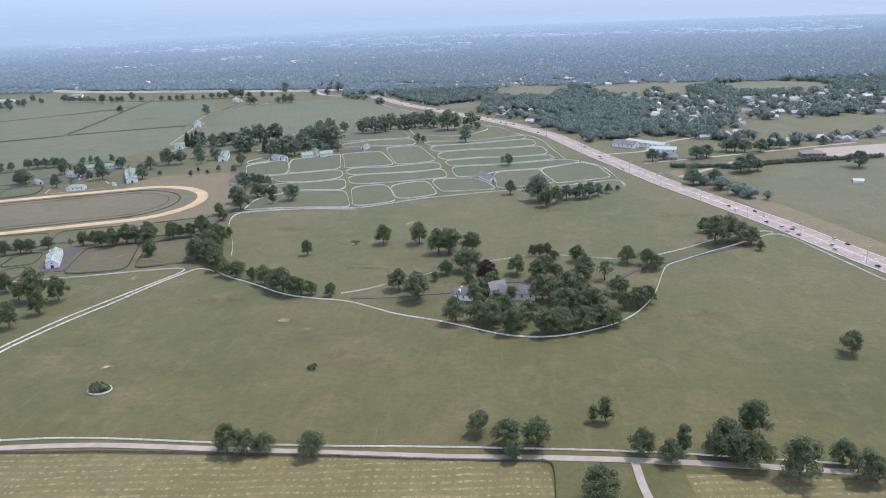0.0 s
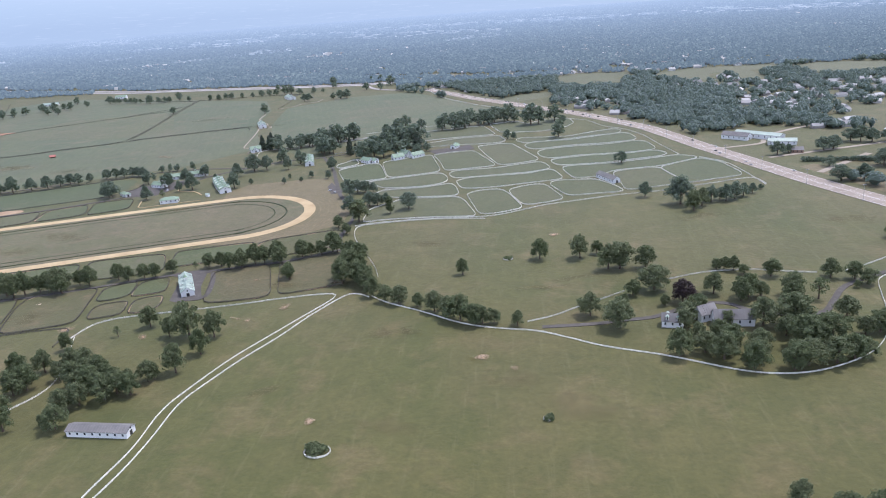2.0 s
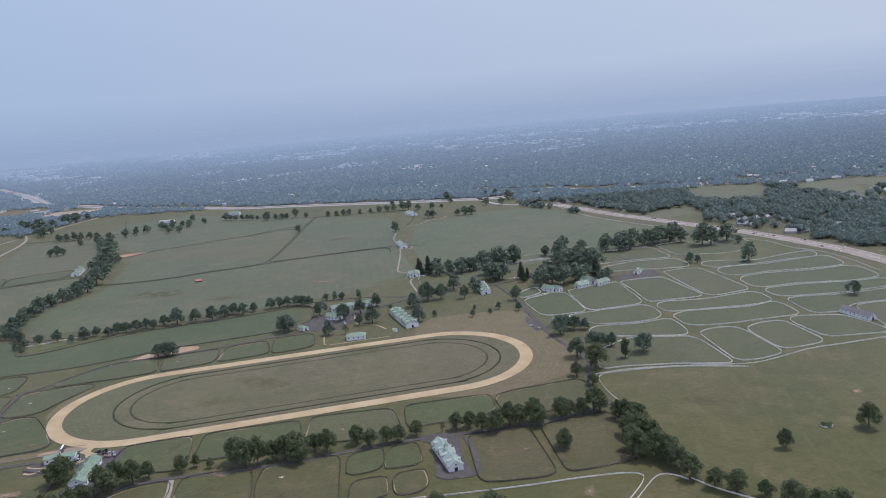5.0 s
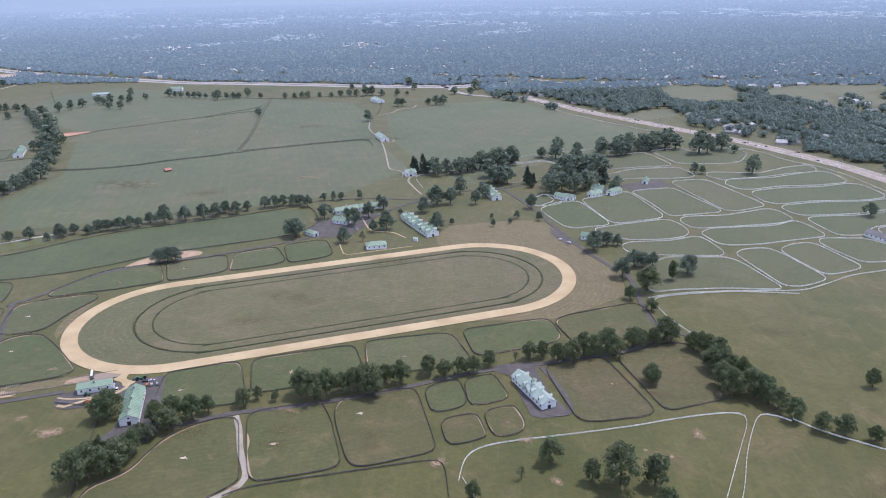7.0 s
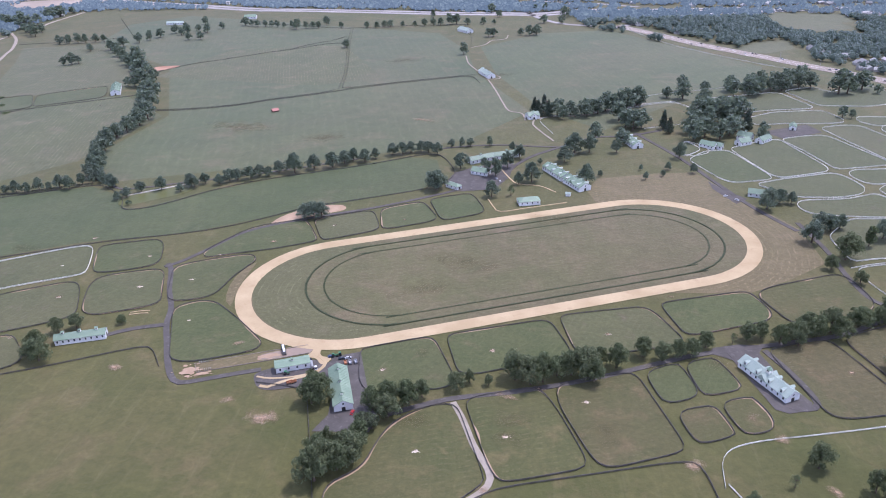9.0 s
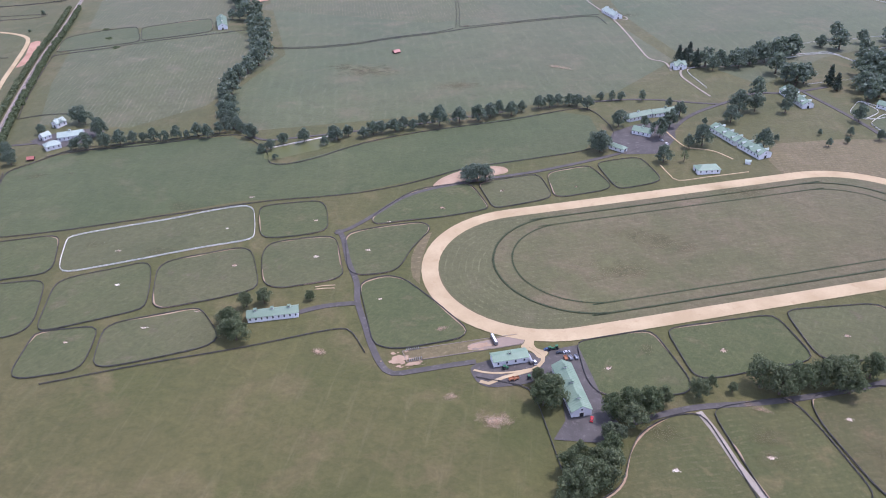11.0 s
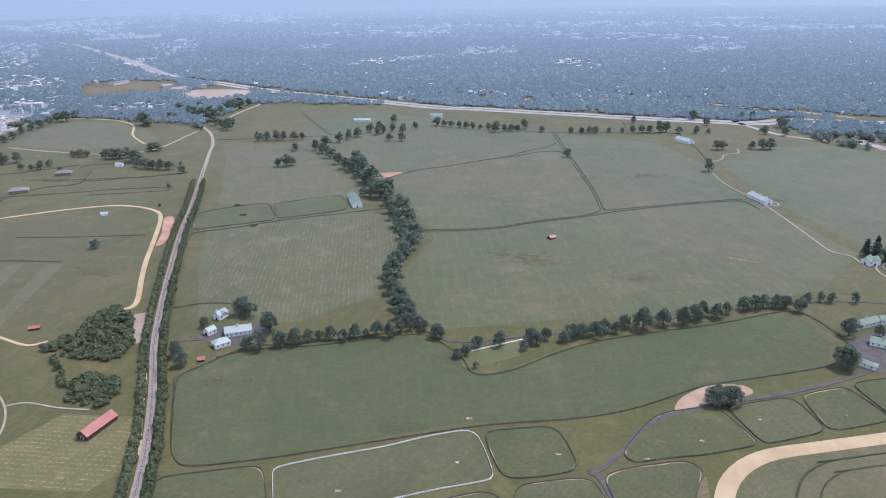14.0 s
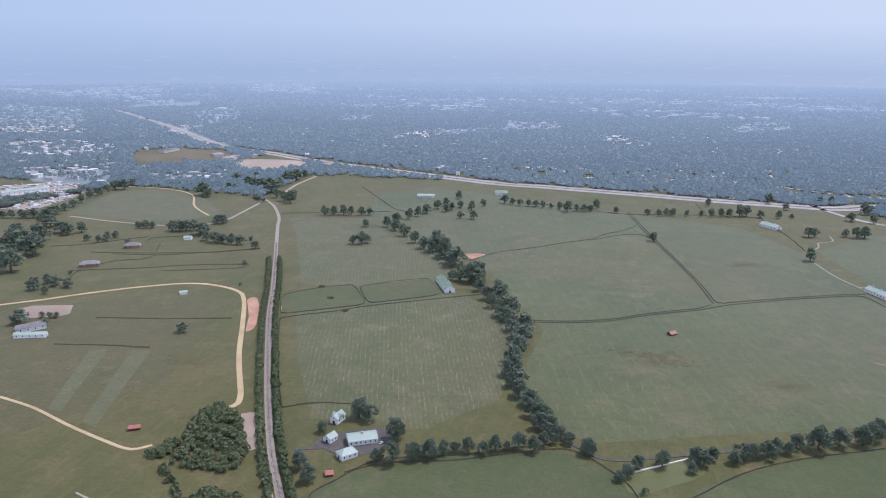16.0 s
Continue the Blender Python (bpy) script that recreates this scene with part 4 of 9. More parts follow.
lane([(-419.4, 392.2), (-415.5, 385.9), (-409.4, 368.8), (-402.9, 354.5), (-400, 342.7), (-394.5, 329.4), (-390.4, 319.6), (-385.8, 310.7), (-382.4, 306.6), (-379.1, 306.1), (-373.4, 307.9), (-363.5, 311.3), (-355.1, 313.9)], 2.2, "asphalt")
lane([(-419.8, 389.2), (-414.7, 393.6), (-409.6, 400.9), (-404.3, 409.7), (-397.6, 421.3), (-388.1, 430.2), (-373.5, 438), (-358.4, 445), (-338, 453.3), (-319.1, 463.2), (-302, 473.2), (-291.4, 480.6), (-284.6, 487.2)], 2.2, "asphalt")
lane([(-312.3, 545.7), (-288.3, 552.4), (-266.8, 553.1), (-246.5, 549.6), (-235, 548.5)], 1.8, "asphalt")
lane([(-400.3, 341.8), (-406.5, 340.5), (-412, 338.7), (-417.3, 336), (-421.6, 333.3), (-429.4, 330.1)], 2.4, "asphalt")
lane([(-273, 489.5), (-261.8, 516.7), (-249.1, 534.5), (-226.1, 554.5), (-210.2, 567.2), (-191.1, 569), (-166, 580.4)], 2.4, "asphalt")
lane([(-183.6, 575.6), (-166.8, 528.3), (-157, 489.3), (-147.4, 453), (-136.3, 425.2)], 2.4, "asphalt")
lane([(-132.9, 434.5), (-131.3, 406.1), (-132.5, 380.7), (-131.4, 363.8), (-125.4, 355.8), (-120.2, 350.7)], 2.2, "asphalt")
lane([(-308.9, 291.2), (-290, 299.1), (-267.2, 303.7), (-240.4, 311.8), (-208.7, 324.2), (-187.8, 329.3), (-170.9, 333.4), (-151.3, 338.8), (-127.3, 352.4)], 2.2, "asphalt")
lane([(-195.2, 327.3), (-190.4, 313.2), (-186.2, 299.8), (-181.8, 296.4), (-176, 299.4), (-178.5, 315), (-182.7, 328)], 2.2, "asphalt")
lane([(-615.2, 465.8), (-605.9, 468.5), (-594.2, 472.1)], 2.0, "asphalt")
lane([(-509.2, 498), (-502.8, 496.6), (-491.6, 488.8), (-484.5, 483.1), (-475.1, 482.6), (-450.9, 490.8), (-426, 499.6), (-400.3, 509.3), (-373, 521.9), (-353.7, 530.8)], 1.8, "asphalt")
lane([(-40.2, 258.1), (-22, 259), (-9.7, 261.3), (-1.4, 262.6), (7.5, 267.4), (16.8, 272.9), (26.9, 271.9), (33.2, 265), (43.8, 260.5), (55.8, 261.4), (62.9, 270), (71.2, 281.4), (80.2, 288.1), (94.2, 295.9), (114.5, 306.7), (132.2, 315)], 2.2, "asphalt")
lane([(-1015.2, 864.3), (-957.9, 851.5), (-891.6, 844.3), (-859.7, 858.2), (-848.5, 878.8), (-849.8, 935.8), (-851.4, 977.5)], 3.0, "gravel")
lane([(-1060.6, 1036), (-997.5, 1028.6), (-951.3, 999.5), (-914.8, 938.3), (-875.7, 895.3)], 2.5, "sand")
lane([(-880, 606.8), (-858.2, 623), (-839.2, 639.3), (-808.8, 661.1), (-780.5, 674.9), (-758, 675.1), (-735.8, 665.8), (-722.9, 649.1), (-704.4, 607.4), (-686.4, 564), (-672.8, 535), (-660.5, 509.9), (-658.7, 499), (-667, 495.1)], 3.0, "sand")
lane([(-777.8, 486.5), (-752.8, 479), (-725.7, 467), (-702.2, 457.9), (-685.1, 452.7), (-677.3, 457.6)], 1.8, "sand")
lane([(-686.8, 419.3), (-670.7, 412.5), (-657.3, 401.9), (-648.1, 389.8), (-642.2, 376)], 0.9, "gravel")
lane([(-657.3, 401.9), (-650.1, 405.7), (-633.9, 403.9), (-620.5, 404.2)], 0.9, "gravel")
lane([(-666.8, 567.7), (-690.8, 620.6), (-718.2, 689.9), (-754.5, 783), (-786.7, 865.3), (-800.5, 902), (-828.6, 955.8), (-861.1, 999.8)], 3.2, "gravel")
railway([(-528, 245), (-538, 270), (-548, 295), (-558, 319), (-565, 337), (-574, 360), (-584, 384), (-599, 415), (-609, 434), (-624, 462), (-642, 501), (-664, 552), (-692, 620), (-718, 690), (-762, 802)])
lane([(-842.2, 1003.7), (-853, 1079.1), (-851.8, 1161.4)], 4.0, "gravel")
lane([(-300, 823.9), (-296.5, 789.7), (-288.2, 760.7), (-279.5, 729.5), (-272.9, 692.7), (-267.8, 656.1), (-263.5, 631.2), (-254.5, 623.5), (-252.6, 606.1)], 1.2, "gravel")
lane([(-288.2, 760.7), (-280.3, 759.8), (-274.8, 744), (-269.1, 736.7), (-269.5, 729), (-278.8, 728)], 1.1, "gravel")
lane([(-236.9, 560.4), (-244.2, 582.2), (-247.9, 597.8), (-244.4, 611), (-233.4, 614.2), (-209.2, 618.8), (-186.5, 634.8), (-161.8, 647.2)], 1.3, "gravel")
lane([(-295.7, 863.5), (-281.7, 878.1), (-275.5, 897.1), (-261.2, 905.6), (-257.5, 925.6)], 1.3, "gravel")
# white fences
white_fence([(-161.2, 161.1), (-160.2, 165.2), (-159.6, 172.7), (-158.1, 180.8), (-156.2, 192), (-157.1, 210.7), (-152.5, 224.6), (-146.2, 242.3), (-137.6, 258.5), (-128, 276.8), (-119.2, 292.8), (-121.3, 297.3), (-140, 294.2), (-157.4, 289.3), (-181.5, 284.6), (-203.2, 280.9), (-212, 275.6), (-214.1, 262.8)])
white_fence([(-157.9, 160.4), (-157.9, 165.5), (-154.9, 177.8), (-153.1, 195.7), (-153.2, 213.8), (-149, 225.1), (-142.1, 242), (-133.3, 258.2), (-127.2, 274), (-118, 291.4), (-114.3, 296), (-109.2, 294.2), (-106.3, 291.5)])
white_fence([(-105.2, 292.4), (-98.7, 284.9), (-83.6, 275.4), (-68.6, 262.8), (-53.9, 257.4), (-42.5, 255.7), (-30.5, 247.9), (-21.3, 241.2), (-3.7, 234.4), (9.5, 226.3), (18.9, 221.4), (28.2, 219.8), (37.6, 220.8), (49.6, 225.8), (60.5, 233.4), (68.5, 243.7), (75.6, 257.1), (81.9, 275.1), (86.8, 288.4), (93.1, 293), (110.9, 305.5), (133, 320.3), (146.2, 330.8), (151.7, 323.3), (157.7, 297.1), (164.6, 266.3), (168.9, 247.2)])
white_fence([(-127.6, 159.8), (-118.5, 160.2), (-103.6, 161.4), (-87.9, 160.9), (-59.6, 158.5), (-41.5, 157.3), (-26.7, 156.6), (-0.7, 156.1), (21.9, 155.1), (43.9, 153.9), (63.9, 152), (82.9, 149.5), (103.5, 147.1)])
white_fence([(-44.9, 262.8), (-35.4, 266.6), (-27.1, 273.1), (-16.1, 280.4), (-7, 286.8)])
white_fence([(80.1, 298.3), (93.9, 305.8), (109.1, 316.1), (116.2, 321.5)])
white_fence([(146.2, 330.8), (143.2, 334.7), (139.4, 331.3)])
white_fence([(7, 295.6), (12.9, 297.4), (27.8, 303.6), (46.1, 304.1), (58.4, 300), (68.6, 297.5)])
white_fence([(-105.7, 314), (-109, 327.8), (-119.3, 353.1), (-125.2, 369.3), (-127.6, 386.5), (-120.8, 390.7), (-89.5, 395.2), (-59.8, 391.2)])
white_fence([(-236.4, 575.7), (-243.4, 603.4), (-241.9, 611.6), (-214.7, 625.3), (-201.8, 627)])
white_fence([(-184.5, 630), (-157.7, 644.6), (-142.2, 648), (-134.8, 635.4), (-130.6, 616.7)])
white_fence([(-135.2, 971.1), (-101.1, 863), (-69.4, 807.6), (-44.6, 771.7), (-17.5, 738.3)])
white_fence([(-212.9, 263.9), (-206.1, 246.9), (-201.3, 232.7), (-200.8, 223), (-205.6, 214.3), (-210.8, 204.8)])
white_paddock([(-531.3, 376.4), (-530, 378.4), (-520.2, 383.8), (-494.2, 395.6), (-480, 403.9), (-466, 410.2), (-461.2, 407.7), (-456.4, 395.7), (-452.6, 383.7), (-454.4, 380.9), (-472.2, 373.5), (-500, 359.7), (-516, 352.3), (-520.4, 352.7), (-524.1, 358.6)])
# white paddocks
white_paddock([(-167.2, 539.3), (-155.3, 558.5), (-149.7, 541.1), (-162.9, 528.3)])
white_paddock([(-162.2, 523.2), (-149.7, 537.6), (-135.9, 540.1), (-132.2, 529.1), (-124.5, 496.2), (-125.6, 490.6), (-146.9, 485.7), (-152.2, 490.8), (-159.9, 514.8)])
white_paddock([(-133.3, 543.1), (-111.7, 555), (-98.7, 559.8), (-89.5, 509.6), (-91.4, 502.3), (-120.3, 492.6), (-124.3, 497.7), (-131.1, 528.9)])
white_paddock([(-97.9, 559.6), (-81, 565.5), (-68.2, 566.6), (-65.6, 560.2), (-52.6, 518.6), (-53.1, 512.2), (-84, 505.5), (-86.6, 507.5), (-91.3, 534.7)])
white_paddock([(-65.4, 582.1), (-50.7, 587.1), (-38.8, 586.4), (-22.5, 529.3), (-23, 522.7), (-43, 513.5), (-50.3, 514.9), (-59.2, 551.3)])
white_paddock([(-137, 484), (-120.2, 491.1), (-89.6, 500.4), (-84.9, 492.1), (-82.7, 477.6), (-88, 469), (-101.6, 464.7), (-122.1, 465.4)])
white_paddock([(-126.4, 454.7), (-121.9, 461.5), (-98.2, 462.9), (-80.5, 470.4), (-77.6, 462.1), (-74.9, 445.6), (-77.1, 438.9), (-108.8, 441.3), (-124, 444.7)])
white_paddock([(-125.1, 418.3), (-120.9, 424.1), (-107.5, 438.8), (-75.6, 437.5), (-71.3, 429), (-64.4, 399.4), (-65.8, 395.8), (-91.5, 398.1), (-114.7, 397.2), (-125.2, 393.9)])
white_paddock([(-83.4, 497.8), (-78.5, 504.5), (-52.8, 505.9), (-24, 517.9), (-19.1, 513.6), (-16.6, 499), (-19.2, 493.5), (-31.5, 488.4), (-63.3, 484), (-77.4, 482.2), (-81.5, 487.2)])
white_paddock([(-77.6, 475.4), (-70.4, 482.4), (-31.8, 485.6), (-17.6, 494.7), (-14.1, 488.1), (-11.3, 470.8), (-13.1, 465.8), (-35, 460.3), (-51.9, 455.4), (-66.7, 454.1), (-73.9, 456.4), (-77.4, 471.3)])
white_paddock([(-70.6, 442.6), (-63.8, 448.7), (-50.8, 450.3), (-46.3, 441.2), (-39.3, 410.8), (-40.8, 406), (-54.2, 399), (-62.7, 399.2), (-67.1, 421.9)])
white_paddock([(-45.9, 447.1), (-37.4, 454.4), (-25.6, 457.5), (-22.3, 451.9), (-15.5, 423.1), (-19.6, 418.4), (-35.3, 412.3), (-39.3, 414.9), (-44.4, 435.2)])
white_paddock([(-20.1, 459.1), (-16.5, 463.7), (7.7, 462.2), (15.3, 447.1), (19.5, 433.4), (17.2, 430.4), (0.3, 428.5), (-12.1, 427), (-15.3, 434.2), (-20.5, 452.9)])
white_paddock([(-9.4, 497.7), (-3.1, 501.1), (23.6, 502.1), (46.5, 508.7), (70.3, 516.9), (79.8, 508.3), (78.9, 503.7), (50.4, 486.4), (29.3, 483.1), (20.2, 480.4), (8.9, 467.3), (-5.3, 467.1), (-8.7, 487.2)])
white_paddock([(-15.5, 517.8), (-12, 523.8), (11.4, 529.2), (41.3, 529.9), (59.4, 534.8), (65.1, 523.1), (59.3, 515.9), (36, 509.2), (24.3, 505.1), (-4.6, 502.9), (-11.5, 504.2)])
white_paddock([(-22.2, 548.9), (-16.7, 557.2), (2.1, 562.6), (30.3, 564.1), (51.9, 571.1), (58.9, 567.4), (61.2, 543.6), (58.1, 536.9), (41.7, 531.5), (8.1, 531.7), (-13.6, 525.8), (-20.2, 532.3)])
white_paddock([(-30.2, 576.1), (-23.1, 586.9), (6.5, 588.4), (29.4, 598.1), (47.8, 604.8), (53.3, 601.1), (55.2, 580.8), (51.7, 573.2), (31.1, 567.9), (2.7, 566.5), (-18.4, 559.5), (-26.2, 561.2)])
white_paddock([(-36.2, 596.5), (-31.7, 606.6), (4.5, 602.1), (28.9, 616.8), (47.9, 623.9), (49.5, 613.8), (45.3, 603.2), (25.3, 599.2), (2.8, 591.4), (-28.5, 584)])
white_paddock([(-55.6, 676.3), (-31.1, 686.5), (-22, 669.6), (-1, 689.5), (16, 687.3), (17.9, 661), (3.2, 636), (-13.4, 630.4), (-45, 633.8), (-48.7, 647.4)])
white_paddock([(-120.5, 650.9), (-115.4, 657.4), (-61.7, 672.4), (-57.4, 660.3), (-50.3, 630.2), (-54.6, 626.5), (-82.1, 623.8), (-108.5, 616.3), (-113.2, 619.8)])
white_paddock([(-105.5, 604.3), (-82.2, 619.1), (-48.1, 622.4), (-42.3, 600.2), (-46, 592.4), (-65.4, 590.5), (-82.6, 592.4), (-103.4, 588.7)])
white_paddock([(50.6, 484.9), (79.9, 503.5), (89.5, 492.3), (93.2, 459.2), (90.7, 453.1), (72.5, 447.5), (56.7, 441.6), (56.2, 449), (51.7, 469.2)])
white_paddock([(20.2, 477.6), (28.9, 481.7), (49.7, 485.1), (53.2, 463.6), (56.8, 446.4), (52, 441.1), (22.4, 433), (19.8, 436.8), (20.7, 448.6), (18.9, 459)])
white_fence([(-127.9, 388.7), (-114.4, 393.5), (-91.5, 395.3), (-63.1, 394.5), (-54.5, 395.3), (-39.3, 403.8), (-26.5, 412.1), (-11.2, 416.1), (4.5, 421.3), (20.3, 425.4), (35.4, 426.5), (52.6, 434), (69.1, 438.4), (87.2, 446.2), (96.7, 447.1), (97.6, 432.6)])
white_fence([(11.3, 688.8), (30.2, 671.4), (39.5, 636.3), (52.1, 622.8), (62.1, 594.3), (65.5, 555.9), (70.8, 518.5)])
white_fence([(80.9, 506.5), (92.6, 491.7), (95.6, 462.7), (96.7, 430.4)])
# dark paddocks
dark_paddock([(-323.1, 326.2), (-318.9, 328.1), (-300.2, 334.6), (-296.8, 333.3), (-288.6, 310.5), (-290.4, 304.5), (-316.5, 301.5), (-320.4, 307.8)])
dark_paddock([(-292.8, 334.8), (-290.2, 337.1), (-257.4, 346.8), (-254.2, 345.1), (-248.5, 326), (-251.8, 322.7), (-282.1, 312.2), (-287.6, 312.6)])
dark_paddock([(-251.1, 348.9), (-247.8, 350.9), (-219.5, 356.7), (-215.5, 354.1), (-208, 333.3), (-211.6, 330.5), (-242.6, 323), (-247.5, 326.7)])
dark_paddock([(-212, 358.5), (-208.4, 360.6), (-178.6, 368.6), (-174.9, 367.8), (-171.5, 352.9), (-174.6, 347.2), (-202.2, 337.6), (-207.4, 337.4)])
dark_paddock([(-173.7, 366.3), (-167, 372.1), (-135.5, 383.8), (-131.9, 377.7), (-130.8, 361.1), (-135.7, 353.6), (-161.1, 344.6), (-167.5, 345.7)])
dark_paddock([(-322.8, 260.4), (-313.3, 267.3), (-309.6, 281.2), (-306.6, 287.6), (-298.3, 294.5), (-290.5, 297), (-287, 295), (-278.9, 265.9), (-278.7, 262.8), (-282.6, 258.6), (-294.4, 248.5), (-320.2, 247)])
dark_paddock([(-284.9, 297.2), (-282.6, 300.1), (-263.8, 305.6), (-260, 303.8), (-255.9, 293.8), (-249.7, 272.8), (-250.7, 268.9), (-272, 263.2), (-275.2, 264), (-277.5, 269.2)])
dark_paddock([(-255.7, 305.1), (-253, 308.1), (-231.7, 314.2), (-228.5, 312.8), (-220.9, 279.7), (-222.2, 276.3), (-242.9, 269.3), (-247.1, 270.8), (-250.1, 279), (-255.5, 296.4)])
dark_paddock([(-226.1, 314.4), (-215.4, 319.6), (-213.1, 318.5), (-210.5, 305), (-213.1, 300.9), (-220.3, 298.4), (-223.4, 299.4)])
dark_paddock([(-211.9, 319.7), (-202.9, 323.1), (-200.4, 322.6), (-196.2, 308.4), (-197.6, 305.5), (-207.8, 302.2), (-210.3, 303.7)])
dark_paddock([(-220.3, 294.3), (-209.2, 297.6), (-207.2, 296.4), (-204.8, 285.1), (-206.1, 283.4), (-214.8, 280), (-217.8, 281)])
dark_paddock([(-205.9, 299.1), (-196.4, 302.1), (-194.3, 301.4), (-191.7, 291.7), (-193.6, 286.3), (-199.8, 284.2), (-203.2, 285.2)])
dark_paddock([(-181.8, 326.3), (-179.5, 329.2), (-161.3, 335), (-157.9, 333.6), (-148.3, 299.6), (-149.8, 295.3), (-169.6, 291.8), (-174.8, 293.1)])
dark_paddock([(-153.7, 334.4), (-149.4, 337.9), (-128.7, 346.6), (-123.1, 343.7), (-119.1, 308.9), (-122, 305.4), (-141.7, 298.3), (-145.2, 299)])
dark_paddock([(-507.2, 314.2), (-505.7, 315.8), (-489.3, 320.4), (-486.1, 318.5), (-482.7, 306.2), (-481.6, 298.1), (-498.4, 292.2), (-503.1, 294)])
dark_paddock([(-569.1, 358.4), (-570.1, 367.1), (-539, 377.9), (-534.5, 376.3), (-524.8, 355.6), (-525.2, 350.1), (-553.3, 339.7), (-559.3, 340.4)])
dark_paddock([(-551.4, 335.2), (-550.4, 338.7), (-525.1, 345.9), (-520.9, 343.2), (-511.4, 320.9), (-512.4, 313.6), (-534.1, 304.4), (-541.2, 306.3)])
dark_paddock([(-332.3, 450.6), (-328.1, 454.9), (-314.6, 460.9), (-310.8, 460.1), (-302.6, 441.4), (-305.3, 436.5), (-324.3, 428.5), (-329.1, 428.5)])
dark_paddock([(-308.4, 463.3), (-304.8, 466.6), (-289.6, 472.3), (-285.9, 470.9), (-279.4, 450.7), (-281.9, 445.6), (-297.8, 438.3), (-301.2, 439.5)])
dark_paddock([(-458.4, 407.1), (-456.8, 410.5), (-443, 414.4), (-434.8, 416.7), (-430.2, 413.5), (-427.2, 406.1), (-423.7, 393.7), (-426, 389.4), (-437.6, 384.9), (-447.3, 383), (-450.5, 385.4), (-455.1, 396.5)], 0.5)
dark_paddock([(-444.9, 370.1), (-445, 377.5), (-441.3, 381), (-428.7, 385.1), (-421.1, 386.8), (-417.4, 383.7), (-410.5, 363.5), (-409.2, 359.6), (-411.1, 356.1), (-415.8, 353.7), (-430.9, 348.1), (-436.2, 349.7), (-439.2, 353.5)], 0.7)
dark_paddock([(-414.9, 386.7), (-412.7, 390.9), (-400.9, 396.3), (-387.6, 400.8), (-383.1, 400.4), (-380.1, 395.8), (-382.9, 388.4), (-386.5, 378.6), (-387.7, 369.6), (-389.5, 364.2), (-393.4, 361.5), (-402.3, 359.1), (-406.5, 360.6), (-409, 365.4)], 0.6)
dark_paddock([(-401.6, 353.1), (-399.1, 356.6), (-394.3, 359.4), (-390.4, 359.8), (-385.3, 358.2), (-372.8, 345.8), (-360.6, 332), (-359.3, 329.6), (-360.1, 326.2), (-362.8, 324.1), (-380, 317.9), (-385.1, 317.8), (-389.5, 319.7), (-391.5, 324.5)], 0.3)
dark_paddock([(-482.1, 355.2), (-482, 361.1), (-476.8, 365.3), (-465.3, 370.6), (-456.6, 375), (-450.8, 373.8), (-447.3, 368), (-440, 351.8), (-439.8, 347.7), (-442.2, 345.3), (-450.9, 340.3), (-466.6, 333.4), (-470.2, 332.4), (-474.3, 334.6), (-478.5, 345.8)], 0.3)
dark_paddock([(-516, 339.8), (-516.8, 344.5), (-513.6, 348.9), (-495.9, 357.8), (-490.7, 361.2), (-486.2, 359.6), (-480.1, 345.6), (-476.1, 333.8), (-477.4, 330.7), (-491.8, 322.9), (-504.3, 316.5), (-507.2, 316.7), (-509.4, 320), (-511.6, 326.7)], 0.1)
dark_paddock([(-483.7, 316.3), (-484, 320.2), (-480.7, 323.9), (-469, 328.9), (-458.8, 333.5), (-454.9, 333.4), (-448.1, 325.8), (-443.4, 319.7), (-443, 316.4), (-445.6, 312.7), (-458.1, 306.8), (-470.3, 301.4), (-475, 300.2), (-478, 301), (-479.9, 304.3)], 0.15)
dark_paddock([(-407, 401.9), (-406.2, 406.3), (-395.6, 425.9), (-388.5, 432.6), (-371.3, 438.6), (-367.6, 438), (-363, 429.6), (-357.3, 416.3), (-359, 413.9), (-376.3, 406.3), (-394.4, 401.2), (-404.3, 397.2)], 0.6)
dark_paddock([(-363.9, 438.4), (-361.4, 440.7), (-338.4, 450), (-334.9, 447.8), (-329.8, 429.5), (-332.7, 425.4), (-350.8, 417), (-355.5, 415.6)], 0.3)
# dark fences
dark_fence([(-440.7, 995.2), (-431.5, 924.4), (-425.5, 883.9), (-412.2, 799.7), (-404.5, 746.9), (-401.8, 711.5), (-401.1, 701.8)])
dark_fence([(-438.5, 1001.5), (-429.4, 929.8), (-423.2, 886.5), (-409.9, 800.2), (-402.4, 747.3), (-399.4, 712), (-398.6, 703.5), (-392.2, 703.5)])
dark_fence([(-544.9, 642.6), (-523.1, 644.6), (-501.5, 646.7), (-472.7, 655.4), (-446.2, 673.5), (-411.3, 689.3), (-403.1, 699.1)])
dark_fence([(-544.6, 639.5), (-522.9, 641.5), (-501.5, 643.6), (-472.8, 652.2), (-446.5, 670.1), (-411.8, 685.7), (-392.9, 699.8), (-345.3, 721.1), (-303.2, 736.8), (-291.2, 739.2), (-285.7, 715.7)])
dark_fence([(-392, 704.8), (-344.3, 725.1), (-301.9, 741), (-289.8, 743.3)])
dark_fence([(-582.5, 776.7), (-562.2, 807.9), (-534.1, 827), (-504.8, 853.2), (-481.8, 868.4), (-468.1, 893.4), (-445.7, 914.3), (-436.1, 936)])
dark_fence([(-481.8, 866.2), (-452.2, 894.2), (-433.4, 900.3), (-424.9, 879.6)])
dark_fence([(-302.6, 1017.1), (-304.2, 949.8), (-296.7, 927.5), (-296.4, 864.1)])
